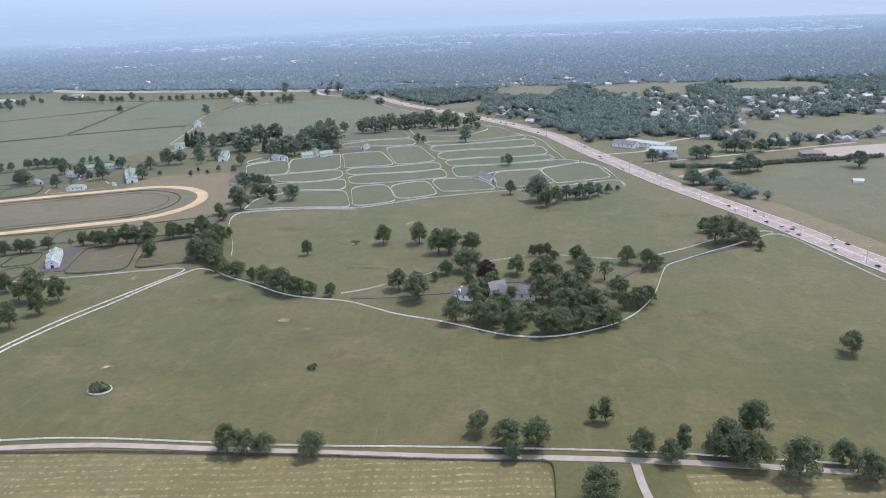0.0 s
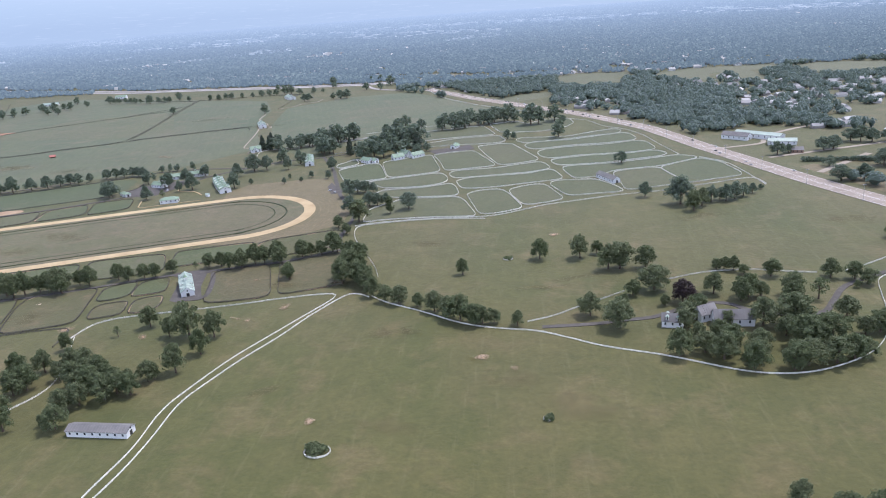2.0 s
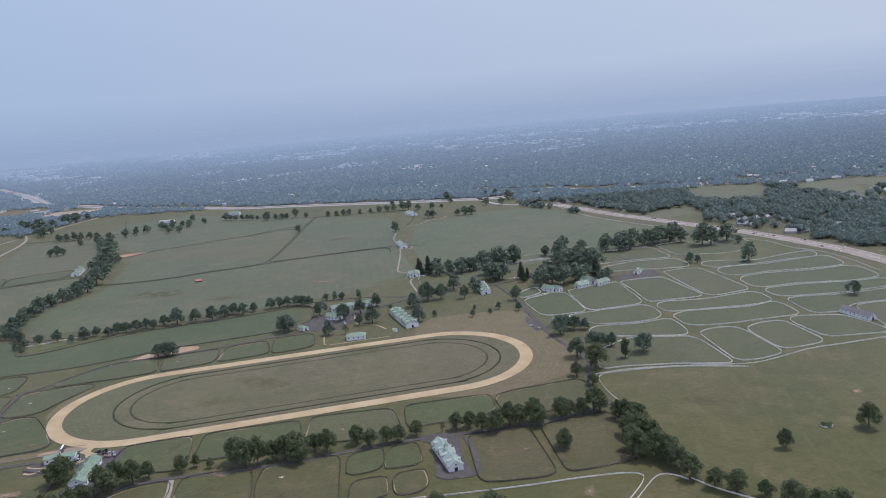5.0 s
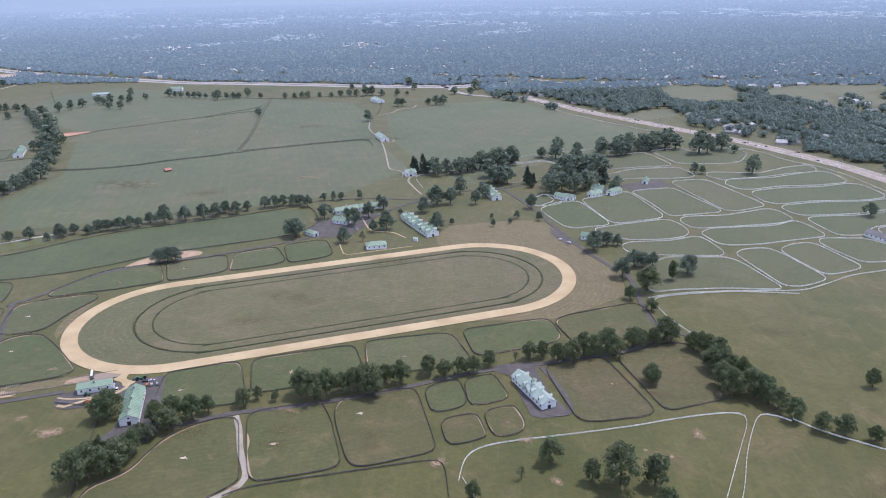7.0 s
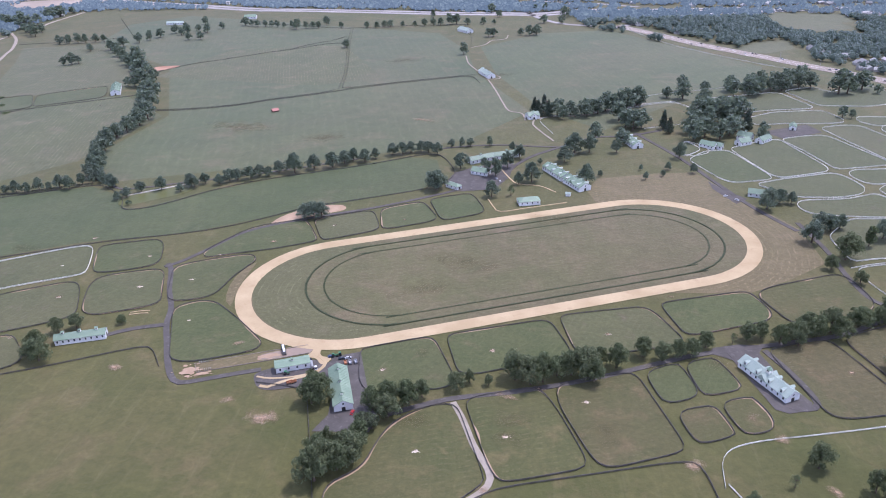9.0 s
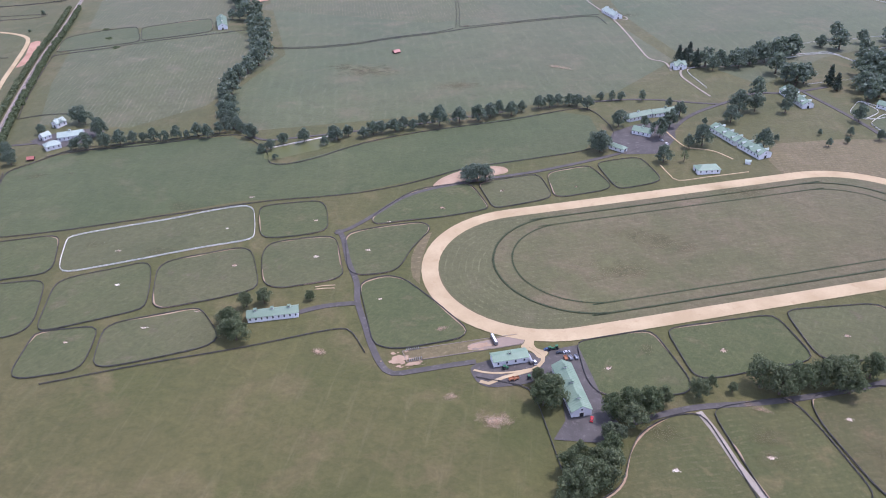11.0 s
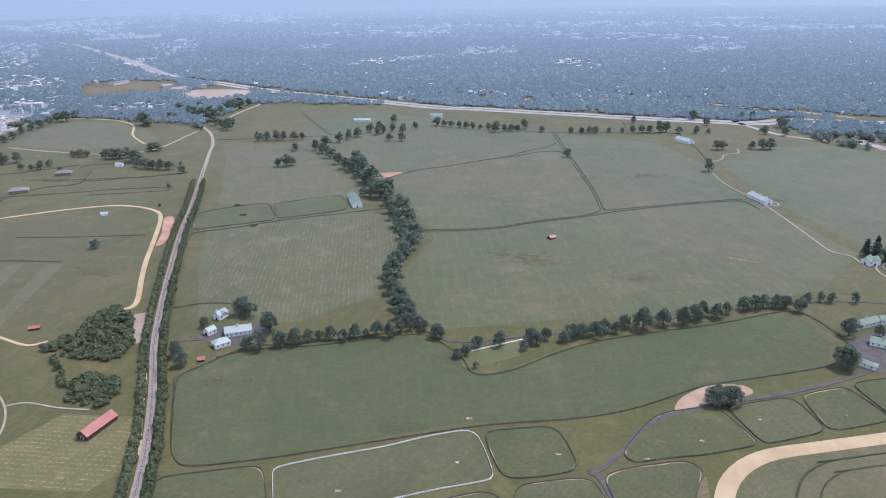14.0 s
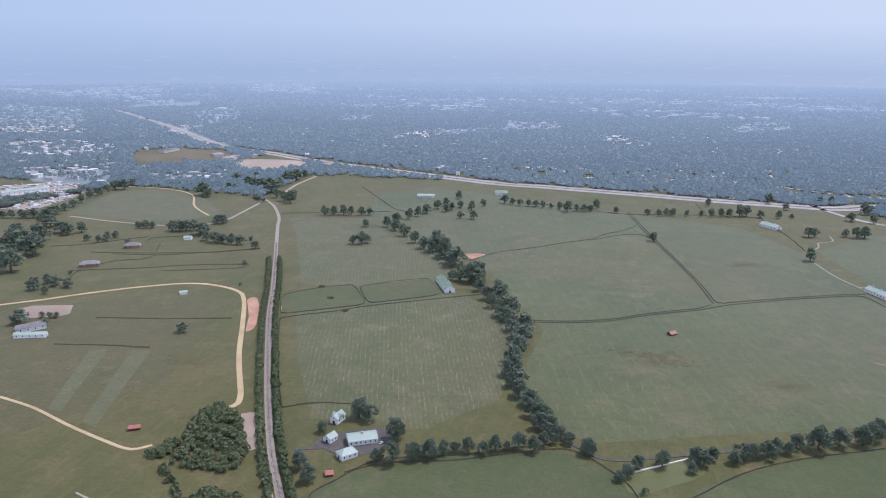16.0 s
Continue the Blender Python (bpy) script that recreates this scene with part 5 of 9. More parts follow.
dark_fence([(-682.3, 614.2), (-682.9, 620.4), (-650.5, 638.7), (-634.7, 652.1), (-588.3, 676.8), (-558.3, 692.7), (-555.4, 689.4)])
dark_fence([(-684.8, 622.2), (-671, 584.9), (-646.6, 526.1), (-634.8, 501.4)])
dark_fence([(-634.3, 501.5), (-620.6, 510.2), (-603.5, 510.9)])
dark_fence([(-768, 1097.4), (-690.3, 962.7), (-676.2, 956.5)])
dark_fence([(-804.6, 921.7), (-746.4, 936.4), (-694.2, 952.8)])
dark_fence([(-575.6, 1051.8), (-507.4, 1012.1), (-447, 988), (-357.9, 1000.2), (-301.3, 997.5)])
dark_fence([(-359.6, 1068.2), (-356.9, 1006.2)])
dark_paddock([(-698.8, 663), (-694.5, 670.3), (-681.6, 682.1), (-661.8, 694.2), (-657.7, 695), (-652.1, 686.5), (-638.8, 662.1), (-637.6, 653.9), (-652.5, 645.2), (-685.3, 626.5), (-688.1, 630.4), (-697.5, 654.5)], 0.1)
dark_paddock([(-651.6, 693.4), (-632.6, 706.9), (-607.5, 722), (-603.4, 716.9), (-593.5, 693.8), (-591.6, 683.7), (-611.4, 671.1), (-634.4, 658.1), (-638, 662.3), (-649.7, 687)], 0.1)
dark_fence([(-951, 750.7), (-922.1, 764.5), (-904.7, 784.6), (-886.9, 798.9)])
dark_fence([(-905.3, 740.4), (-860.7, 745.5), (-791.7, 762.8), (-768.6, 780.8)])
dark_fence([(-876.3, 779.7), (-884, 795.1), (-854.3, 809.8)])
dark_fence([(-885.5, 687.7), (-855.9, 698.2), (-831.5, 706.2), (-804.8, 719.6), (-757.1, 732.2)])
dark_fence([(-796.7, 552), (-762.2, 556.8), (-739.2, 557.7)])
dark_fence([(-800.7, 596.8), (-753.1, 603.7), (-714.3, 612.2)])
dark_fence([(-968, 747.4), (-989.8, 778.5), (-989.6, 801.2)])
dark_fence([(-587.8, 452.3), (-575, 462.1), (-547.7, 468.2), (-500.5, 488.3), (-490.2, 484.4), (-473.2, 465.9), (-470, 453.7), (-462.4, 451.5), (-448.9, 459), (-432.3, 476.6), (-416.6, 488.3), (-397, 498.7), (-352.7, 516.5), (-315, 537.5), (-306.1, 535.1), (-296.3, 507.5), (-298.3, 493.5), (-311.4, 479.1), (-341, 466.8), (-372.5, 454.3), (-387.9, 441.8), (-404.9, 430.7), (-423.7, 423), (-458.5, 414.6), (-501.6, 396.8), (-533.9, 383.1), (-561.8, 373.7), (-568.9, 376.4), (-576.8, 388.5), (-598.3, 433.1)])
dark_fence([(24.3, 150), (26.3, 149.5), (27.1, 146.8), (26, 133.2)])
dark_fence([(-25.9, 152.4), (2.3, 150.4), (24.3, 150)])
dark_fence([(-114.8, 154.5), (-85, 154.9), (-57.9, 153.7), (-25.9, 152.4)])
dark_fence([(-391.6, 315.1), (-398.4, 326.2), (-403.2, 327.1), (-434.4, 312.9), (-455.7, 305.4), (-475.7, 297.1), (-490.5, 290.7)])
dark_fence([(-354.5, 306.4), (-342.8, 304.5), (-336.8, 302.7), (-332.2, 285.2), (-327.3, 266.6), (-323.3, 250.2), (-321.4, 243.4)])
dark_fence([(-281.2, 256.8), (-275.1, 261), (-244.7, 267.7), (-221.3, 273.2), (-217.9, 270.2), (-216.9, 256.3)])
dark_fence([(-505.2, 489.7), (-522, 484), (-541.6, 474.1), (-567.1, 467.9), (-580, 462.9), (-588.4, 447.9), (-593.9, 440.3), (-597.8, 433.7), (-588.3, 413.4), (-574.7, 385.5)])
dark_fence([(-883, 738.7), (-838.9, 743.7), (-793.3, 765.7), (-768.5, 780.3)])
dark_fence([(-814.1, 701.1), (-756.7, 720.3), (-755.7, 728.7)])
dark_fence([(-868.4, 660.7), (-881.1, 688), (-870.5, 719.7), (-842.5, 732.2), (-863.8, 781.6)])
# trees
plant("broadleaf", -523.4, 547.9, 10.2, 1.11)
plant("broadleaf", -522.7, 534.5, 10.3, 1.14)
plant("broadleaf", -516.3, 525.7, 9.1, 1.23)
plant("broadleaf", -515.1, 514.4, 9.6, 1.12)
plant("broadleaf", -509.8, 511.4, 9.5, 1.13)
plant("broadleaf", -510.2, 504.1, 8.8, 1.15)
plant("broadleaf", -505.3, 501.2, 8.7, 1.05)
plant("broadleaf", -506.5, 497.6, 7.1, 1.13)
plant("broadleaf", -501.3, 496.9, 6.1, 1.16)
plant("broadleaf", -526.3, 559.9, 9, 1.2)
plant("broadleaf", -489.1, 484.6, 8.4, 1.02)
plant("broadleaf", -497.3, 492, 6.3, 1.08)
plant("broadleaf", 17.6, 237.8, 8.9, 1.08)
plant("broadleaf", 23.6, 229.8, 7.8, 1.16)
plant("broadleaf", 9.1, 235.6, 7.8, 1.16)
plant("broadleaf", 36.2, 225.1, 9.5, 1.07)
plant("broadleaf", 50, 241.1, 10.2, 1.16)
plant("broadleaf", 7.4, 254.3, 7.1, 1.16)
plant("broadleaf", 55, 229.6, 6.3, 1.16)
plant("broadleaf", 15.7, 244.6, 7.3, 1.16)
plant("broadleaf", -572.7, 481.7, 11.4, 0.91)
plant("broadleaf", -561.7, 466.7, 9.3, 0.88)
plant("broadleaf", -555.6, 470, 9.3, 0.98)
plant("broadleaf", -550.4, 473.9, 7.2, 0.86)
plant("broadleaf", -546, 476.4, 5.3, 0.96)
plant("broadleaf", -540.2, 477, 7.9, 0.92)
plant("broadleaf", -533.4, 476.4, 6.9, 0.86)
plant("broadleaf", -528.8, 480.3, 8.2, 0.95)
plant("broadleaf", -523.8, 481.6, 5, 0.86)
plant("broadleaf", -518.9, 484.2, 8.5, 0.94)
plant("broadleaf", -512.3, 482.1, 8.8, 0.86)
plant("broadleaf", -508.3, 488.8, 7.6, 0.87)
plant("broadleaf", -503.6, 491.4, 5.4, 0.93)
plant("broadleaf", -595.2, 498.3, 10.8, 1.02)
plant("broadleaf", -589.8, 495.9, 9.1, 0.87)
plant("broadleaf", -577.5, 462.3, 6.5, 0.89)
plant("broadleaf", -570.7, 463.1, 10.4, 0.98)
plant("broadleaf", -607.7, 482.1, 6.1, 1.04)
plant("broadleaf", -600.2, 443, 8.7, 0.97)
plant("broadleaf", -607.3, 451.4, 9.1, 0.93)
plant("broadleaf", -313.7, 293.4, 9.6, 0.8)
plant("broadleaf", -309.1, 296.3, 9.6, 0.88)
plant("broadleaf", -302.8, 296.2, 10.1, 0.84)
plant("broadleaf", -298.7, 300.1, 7, 0.9)
plant("broadleaf", -287.8, 304.3, 7.5, 0.9)
plant("broadleaf", -283.7, 307.8, 5.6, 0.76)
plant("broadleaf", -277.5, 306.7, 4.5, 0.74)
plant("broadleaf", -268.7, 309.9, 11.2, 0.96)
plant("broadleaf", -263.8, 307.4, 11.5, 0.81)
plant("broadleaf", -259.7, 309, 11.6, 0.8)
plant("broadleaf", -254.8, 312.3, 8.4, 1)
plant("broadleaf", -250.2, 312.9, 10.6, 0.86)
plant("broadleaf", -245.7, 312.9, 11.7, 0.96)
plant("broadleaf", -243.2, 309.4, 9.4, 0.86)
plant("broadleaf", -240.4, 319.1, 7.4, 0.91)
plant("broadleaf", -234.8, 317.2, 10.3, 0.78)
plant("broadleaf", -224.8, 324, 8.4, 0.91)
plant("broadleaf", -219, 321.3, 7.7, 0.97)
plant("broadleaf", -212.6, 323.8, 7.5, 0.88)
plant("broadleaf", -208, 324.9, 7.3, 0.93)
plant("broadleaf", -202.1, 329.8, 7.1, 0.91)
plant("sparse", -192.2, 332.4, 4.8, 0.76)
plant("broadleaf", -186.8, 334.3, 7.7, 0.94)
plant("broadleaf", -181.5, 335.9, 7.5, 0.89)
plant("broadleaf", -176.4, 332.1, 8.4, 0.82)
plant("broadleaf", -170.3, 331.2, 10.3, 0.75)
plant("broadleaf", -171.2, 336.1, 6.6, 0.97)
plant("broadleaf", -165.7, 336.5, 10.7, 0.86)
plant("broadleaf", -161.6, 337.2, 9, 0.93)
plant("broadleaf", -156, 340.1, 10.5, 0.97)
plant("broadleaf", -153.9, 336.3, 9, 0.93)
plant("broadleaf", -145.1, 343.3, 9.2, 0.98)
plant("broadleaf", -141.3, 344.6, 7.2, 0.84)
plant("broadleaf", -136.6, 345.4, 8, 0.95)
plant("broadleaf", -131.9, 348.9, 11, 0.86)
plant("broadleaf", -129.5, 347.5, 9.3, 0.98)
plant("broadleaf", -122.7, 340.8, 7.9, 0.97)
plant("broadleaf", -120.3, 338.7, 9.1, 0.77)
plant("broadleaf", -118.3, 335.7, 9, 0.78)
plant("broadleaf", -116.1, 343.3, 5.7, 0.8)
plant("broadleaf", -116.8, 331.6, 10.6, 0.99)
plant("broadleaf", -120.8, 324.9, 9.7, 0.85)
plant("broadleaf", -118.2, 321.4, 10.6, 0.9)
plant("broadleaf", -115.4, 320.6, 8.7, 0.82)
plant("broadleaf", -121.1, 312.7, 10.5, 0.87)
plant("broadleaf", -119.7, 307.1, 11.3, 0.84)
plant("broadleaf", -113.1, 316.9, 9.8, 0.83)
plant("broadleaf", -113.7, 308.4, 10.4, 0.89)
plant("broadleaf", -112.2, 306.3, 10.6, 0.89)
plant("broadleaf", -110.1, 304.6, 10.1, 0.98)
plant("broadleaf", -109.7, 301.6, 8.7, 0.92)
plant("broadleaf", -107, 299.3, 8, 0.98)
plant("broadleaf", -144.7, 316.7, 7.9, 0.96)
plant("broadleaf", -331.5, 297.7, 11.1, 1)
plant("broadleaf", -333.8, 296.2, 9.6, 0.91)
plant("broadleaf", -335.5, 305.8, 6.6, 0.78)
plant("pale", -315.5, 284.4, 6.7, 0.96)
plant("broadleaf", -315.3, 277.8, 8.6, 0.99)
plant("broadleaf", -316.3, 270.3, 10.9, 0.98)
plant("broadleaf", -320.1, 267, 10.6, 0.89)
plant("broadleaf", -323.4, 265.7, 11.7, 0.93)
plant("broadleaf", -325.6, 262.5, 12.4, 0.79)
plant("broadleaf", -315.8, 274, 7.5, 0.96)
plant("broadleaf", -319.9, 274, 8.1, 0.89)
plant("broadleaf", -326.4, 271.7, 9, 0.81)
plant("broadleaf", -324.1, 275.4, 8.1, 0.76)
plant("broadleaf", -294, 511.1, 10.4, 0.96)
plant("broadleaf", -301, 550.9, 5.6, 1)
plant("broadleaf", -294.5, 550.9, 6.4, 0.76)
plant("broadleaf", -289.1, 550.9, 6, 0.95)
plant("broadleaf", -277.2, 550.9, 7.1, 0.85)
plant("broadleaf", -280.1, 512.1, 7, 0.78)
plant("broadleaf", -273.9, 498.1, 11.6, 0.82)
plant("broadleaf", -267.1, 512, 10.8, 0.94)
plant("broadleaf", -259.5, 527.9, 9.4, 0.97)
plant("broadleaf", -263.5, 541.5, 6.3, 0.75)
plant("broadleaf", -254.3, 489.5, 12.1, 0.9)
plant("broadleaf", -248.1, 517.2, 4.3, 0.75)
plant("broadleaf", -276.1, 468.3, 9.6, 0.93)
plant("broadleaf", -261.5, 485.8, 7.7, 0.83)
plant("sparse", -266.1, 469.9, 6.5, 0.97)
plant("broadleaf", -233.7, 521.4, 10.3, 0.99)
plant("broadleaf", -225, 487.5, 11.4, 0.87)
plant("broadleaf", -226.2, 536.9, 13.5, 1)
plant("broadleaf", -217.3, 538, 11.7, 0.82)
plant("broadleaf", -201.4, 536.9, 9.9, 0.76)
plant("broadleaf", -216.4, 496.9, 4.1, 0.9)
plant("broadleaf", -192.4, 506.7, 3.8, 0.75)
plant("broadleaf", -192.4, 492.1, 4.8, 0.79)
plant("broadleaf", -177.3, 506.7, 5.2, 0.85)
plant("broadleaf", -182, 496.8, 3.8, 0.9)
plant("broadleaf", -164.8, 501.7, 6.2, 0.78)
plant("broadleaf", -166.9, 525.6, 10.5, 0.75)
plant("broadleaf", -186.7, 271.1, 9.1, 0.87)
plant("broadleaf", -175.7, 262.2, 8.3, 0.76)
plant("broadleaf", -167.7, 261.1, 14.4, 0.89)
plant("broadleaf", -158.1, 260.2, 10.9, 0.87)
plant("broadleaf", -158.2, 246.8, 10, 0.77)
plant("broadleaf", -161.9, 234.2, 11.6, 0.8)
plant("broadleaf", -167.1, 229.8, 6.3, 0.8)
plant("broadleaf", -175.9, 229.4, 4.8, 0.83)
plant("broadleaf", -210.3, 253.8, 7.4, 0.82)
plant("broadleaf", -216.3, 234.5, 9.6, 0.81)
plant("broadleaf", -208.7, 237.5, 8.7, 0.83)
plant("broadleaf", -198.5, 237.1, 9.6, 0.89)
plant("broadleaf", -192.2, 235.3, 9.9, 0.8)
plant("broadleaf", -185.3, 231, 9.7, 0.79)
plant("sparse", -195.8, 263.6, 4.9, 0.84)
plant("broadleaf", -228.4, 230.5, 4.2, 0.75)
plant("broadleaf", -223.5, 230.3, 4.6, 0.76)
plant("broadleaf", -243.2, 231.6, 5.6, 0.89)
plant("broadleaf", -209.9, 231.1, 7, 0.8)
plant("broadleaf", -200.2, 231.4, 7.5, 0.81)
plant("broadleaf", -141.5, 450.9, 11.6, 0.9)
plant("broadleaf", -138, 459, 8.7, 1)
plant("broadleaf", -133.2, 458.3, 8.3, 1.04)
plant("broadleaf", -127.7, 457.4, 6.9, 0.91)
plant("broadleaf", -134.5, 413.4, 11, 1.05)
plant("broadleaf", -126.9, 396.8, 13, 1.06)
plant("broadleaf", -136.4, 387.9, 7.1, 0.92)
plant("broadleaf", -130, 376, 6.3, 1.06)
plant("broadleaf", -125.8, 426.9, 9.1, 1.02)
plant("broadleaf", -121.1, 426.2, 8.1, 1.07)
plant("broadleaf", -116.5, 427.8, 7.5, 0.99)
plant("slim", -111.8, 409.4, 11.2, 1.08)
plant("broadleaf", -102.1, 417.3, 10.4, 1.08)
plant("broadleaf", -69.3, 312.2, 7.6, 0.91)
plant("broadleaf", -36.1, 326.8, 9.8, 0.92)
plant("broadleaf", -18.9, 325.8, 11.4, 0.92)
plant("broadleaf", -11, 330.2, 6.6, 0.98)
plant("broadleaf", -9, 311.3, 11.3, 0.96)
plant("broadleaf", -4.4, 311, 12.2, 1.01)
plant("broadleaf", -85.6, 279.9, 6.2, 1.05)
plant("broadleaf", -78.9, 275, 8.8, 0.98)
plant("broadleaf", -73.4, 270.4, 8.7, 0.99)
plant("broadleaf", -69, 266, 10.6, 0.98)
plant("broadleaf", -63.9, 261.8, 8.8, 0.99)
plant("broadleaf", -61, 262.8, 7.8, 1.05)
plant("broadleaf", -56.8, 263, 5.8, 0.98)
plant("broadleaf", -48.7, 260.2, 6.1, 0.99)
plant("broadleaf", 29.7, 500.9, 8.8, 1.09)
plant("broadleaf", 27.8, 417.9, 8.9, 0.91)
plant("broadleaf", 42.5, 400.6, 15.5, 1.04)
plant("broadleaf", 47.6, 428, 7.8, 1.08)
plant("broadleaf", 46.1, 387.9, 11, 0.98)
plant("broadleaf", 52.1, 395.4, 10.1, 0.96)
plant("broadleaf", 58.7, 402.2, 9.4, 0.95)
plant("broadleaf", 64.1, 405.4, 7.1, 0.96)
plant("broadleaf", 66.3, 402.2, 9.6, 0.95)
plant("broadleaf", 71.7, 405.4, 9.7, 1.01)
plant("broadleaf", 77.6, 409.6, 7.7, 0.92)
plant("broadleaf", 84.1, 414.8, 6, 0.93)
plant("broadleaf", 90.6, 421.3, 3.3, 0.98)
plant("broadleaf", -22.6, 266.3, 9, 1.03)
plant("broadleaf", -14.1, 255.2, 12.1, 1.16)
plant("broadleaf", -8.7, 275.7, 4.1, 1.06)
plant("broadleaf", 4.4, 287.1, 11.2, 1.17)
plant("broadleaf", -4.4, 282.8, 6.9, 0.99)
plant("broadleaf", 5.1, 272.4, 4.8, 1.03)
plant("purple", 11.9, 274.6, 9.4, 1.12)
plant("broadleaf", 9.6, 259.9, 7.2, 1.16)
plant("broadleaf", 14.4, 263.3, 8.2, 1.07)
plant("broadleaf", 1, 233.5, 9.8, 1.02)
plant("broadleaf", 9.6, 245.9, 5.8, 1)
plant("broadleaf", 13.4, 230.6, 9.7, 1.09)
plant("broadleaf", 20, 223.4, 9.5, 1.01)
plant("broadleaf", 26.6, 237.5, 6.7, 1.16)
plant("broadleaf", 31.2, 222.1, 9.8, 1.16)
plant("broadleaf", 39.5, 237, 12, 1.01)
plant("broadleaf", 37.3, 244.8, 7.9, 1.02)
plant("broadleaf", 43.7, 239.3, 9.9, 1.16)
plant("broadleaf", 43.3, 252.7, 12.5, 1.13)
plant("broadleaf", 44.9, 225.8, 9.1, 1.16)
plant("broadleaf", 50.9, 227.9, 9.1, 1.05)
plant("broadleaf", 21.3, 253.6, 5.9, 1)
plant("broadleaf", 24.8, 281.2, 8.8, 1.02)
plant("broadleaf", 33, 305.4, 5.2, 1.15)
plant("broadleaf", 35.9, 305.2, 5.8, 1.01)
plant("broadleaf", 39, 303.5, 6.5, 1.03)
plant("broadleaf", 41.6, 299.5, 4.4, 1.06)
plant("broadleaf", 50.9, 296, 7.6, 1.06)
plant("broadleaf", 51.8, 276.4, 9.9, 1.05)
plant("broadleaf", 50.1, 272, 7.9, 1.19)
plant("broadleaf", 36, 277.3, 9.9, 0.99)
plant("broadleaf", 40.5, 277, 6.3, 0.95)
plant("broadleaf", 50.3, 261, 3.7, 1.16)
plant("sparse", 59.1, 272.8, 9, 1.17)
plant("broadleaf", 61.9, 257.5, 8.2, 1.16)
plant("broadleaf", 61.5, 243.8, 6.8, 1.07)
plant("broadleaf", 66.8, 245.1, 8.3, 1.16)
plant("broadleaf", 70.6, 248.7, 7.5, 1.16)
plant("broadleaf", 71.8, 292.5, 8, 1.01)
plant("broadleaf", 79.5, 289.9, 7.7, 1.14)
plant("broadleaf", 81.8, 284.9, 6.4, 1.16)
plant("broadleaf", 76.6, 281.8, 3.2, 1.12)
plant("broadleaf", 32.9, 253.1, 11, 1.09)
plant("broadleaf", 32.3, 273.6, 9.6, 1.02)
plant("broadleaf", 5.9, 310.3, 10.6, 1.03)
plant("broadleaf", 115.3, 316.2, 14.2, 1.01)
plant("broadleaf", 115.6, 334.6, 7.5, 0.96)
plant("broadleaf", 122.7, 319.9, 12.5, 1.1)
plant("broadleaf", 129, 323.7, 8.6, 1.02)
plant("broadleaf", 130.8, 314.3, 8.7, 1.15)
plant("broadleaf", 131.6, 306.2, 4.6, 0.95)
plant("broadleaf", 137.2, 430.7, 9.9, 1.37)
plant("broadleaf", 149.8, 430.8, 9.6, 1.31)
plant("broadleaf", 145.7, 464.6, 5.9, 1.38)
plant("broadleaf", 129, 501.5, 9.4, 1.37)
plant("broadleaf", 160.1, 507.1, 9.5, 1.37)
plant("broadleaf", 167.8, 510.1, 9.9, 1.27)
plant("broadleaf", 180.3, 462, 12.3, 1.1)
plant("broadleaf", 174.2, 459.4, 11.2, 1.32)
plant("broadleaf", 186.5, 464.6, 8, 1.15)
plant("broadleaf", 192.9, 527.5, 11.8, 1.19)
plant("broadleaf", 187.8, 530.5, 9.4, 1.3)
plant("broadleaf", 209.8, 525, 9.7, 1.26)
plant("broadleaf", 220.1, 536.8, 8.2, 1.22)
plant("broadleaf", 227.7, 535.6, 8.2, 1.38)
plant("broadleaf", 262.3, 546.3, 7.1, 1.28)
plant("broadleaf", 250.5, 466.8, 11.2, 1.2)
plant("broadleaf", 199, 524.5, 9.7, 1.18)
plant("broadleaf", 137.8, 506.2, 5.9, 1.36)
plant("broadleaf", -916.1, 830.1, 7.3, 1.19)
plant("broadleaf", -909.1, 831.5, 8.5, 1.28)
plant("broadleaf", -902.7, 832.8, 7.3, 1.16)
plant("broadleaf", -877.8, 825.8, 10.6, 1.11)
plant("broadleaf", -870.9, 827.2, 11.1, 1.21)
plant("broadleaf", -864.5, 828.5, 11.7, 1.3)
plant("broadleaf", -858.8, 832, 11.2, 1.1)
plant("broadleaf", -843.6, 816.5, 13.1, 1.29)
plant("broadleaf", -843.2, 823.4, 9.9, 1.33)
plant("broadleaf", -849.9, 863.4, 9.3, 1.29)
plant("broadleaf", -844.4, 864.5, 9.8, 1.3)
plant("broadleaf", -828.1, 797.6, 9.5, 1.05)
plant("broadleaf", -817.6, 793.4, 11, 1.24)
plant("broadleaf", -808.3, 791.1, 9.9, 1.31)
plant("broadleaf", -799, 788.8, 10.9, 1.06)
plant("broadleaf", -791.6, 790.3, 9.4, 1.13)
plant("broadleaf", -787.7, 805.6, 4.8, 1.13)
plant("broadleaf", -771.7, 778.2, 8.2, 1.21)
plant("broadleaf", -759.6, 730.1, 4.3, 1.18)
plant("broadleaf", -936.4, 999.6, 17.8, 1.19)
plant("broadleaf", -926, 990.9, 9.5, 1.28)
plant("broadleaf", -921.8, 1037, 10.6, 1.05)
plant("broadleaf", -915, 1038.4, 8.5, 1.07)
plant("broadleaf", -990, 1043.2, 8.7, 1.09)
plant("broadleaf", -1004.7, 1048.4, 7.3, 1.09)
plant("broadleaf", -1018.8, 827, 12.6, 1.07)
plant("broadleaf", -1002.3, 817.8, 12.4, 1.34)
plant("broadleaf", -974.6, 766.5, 16.8, 1.31)
plant("broadleaf", -987.1, 753.6, 19.1, 1.08)
plant("broadleaf", -966, 738, 18.6, 1.2)
plant("broadleaf", -980.3, 735.2, 16.1, 1.14)
plant("broadleaf", -946, 723.2, 20.6, 1.14)
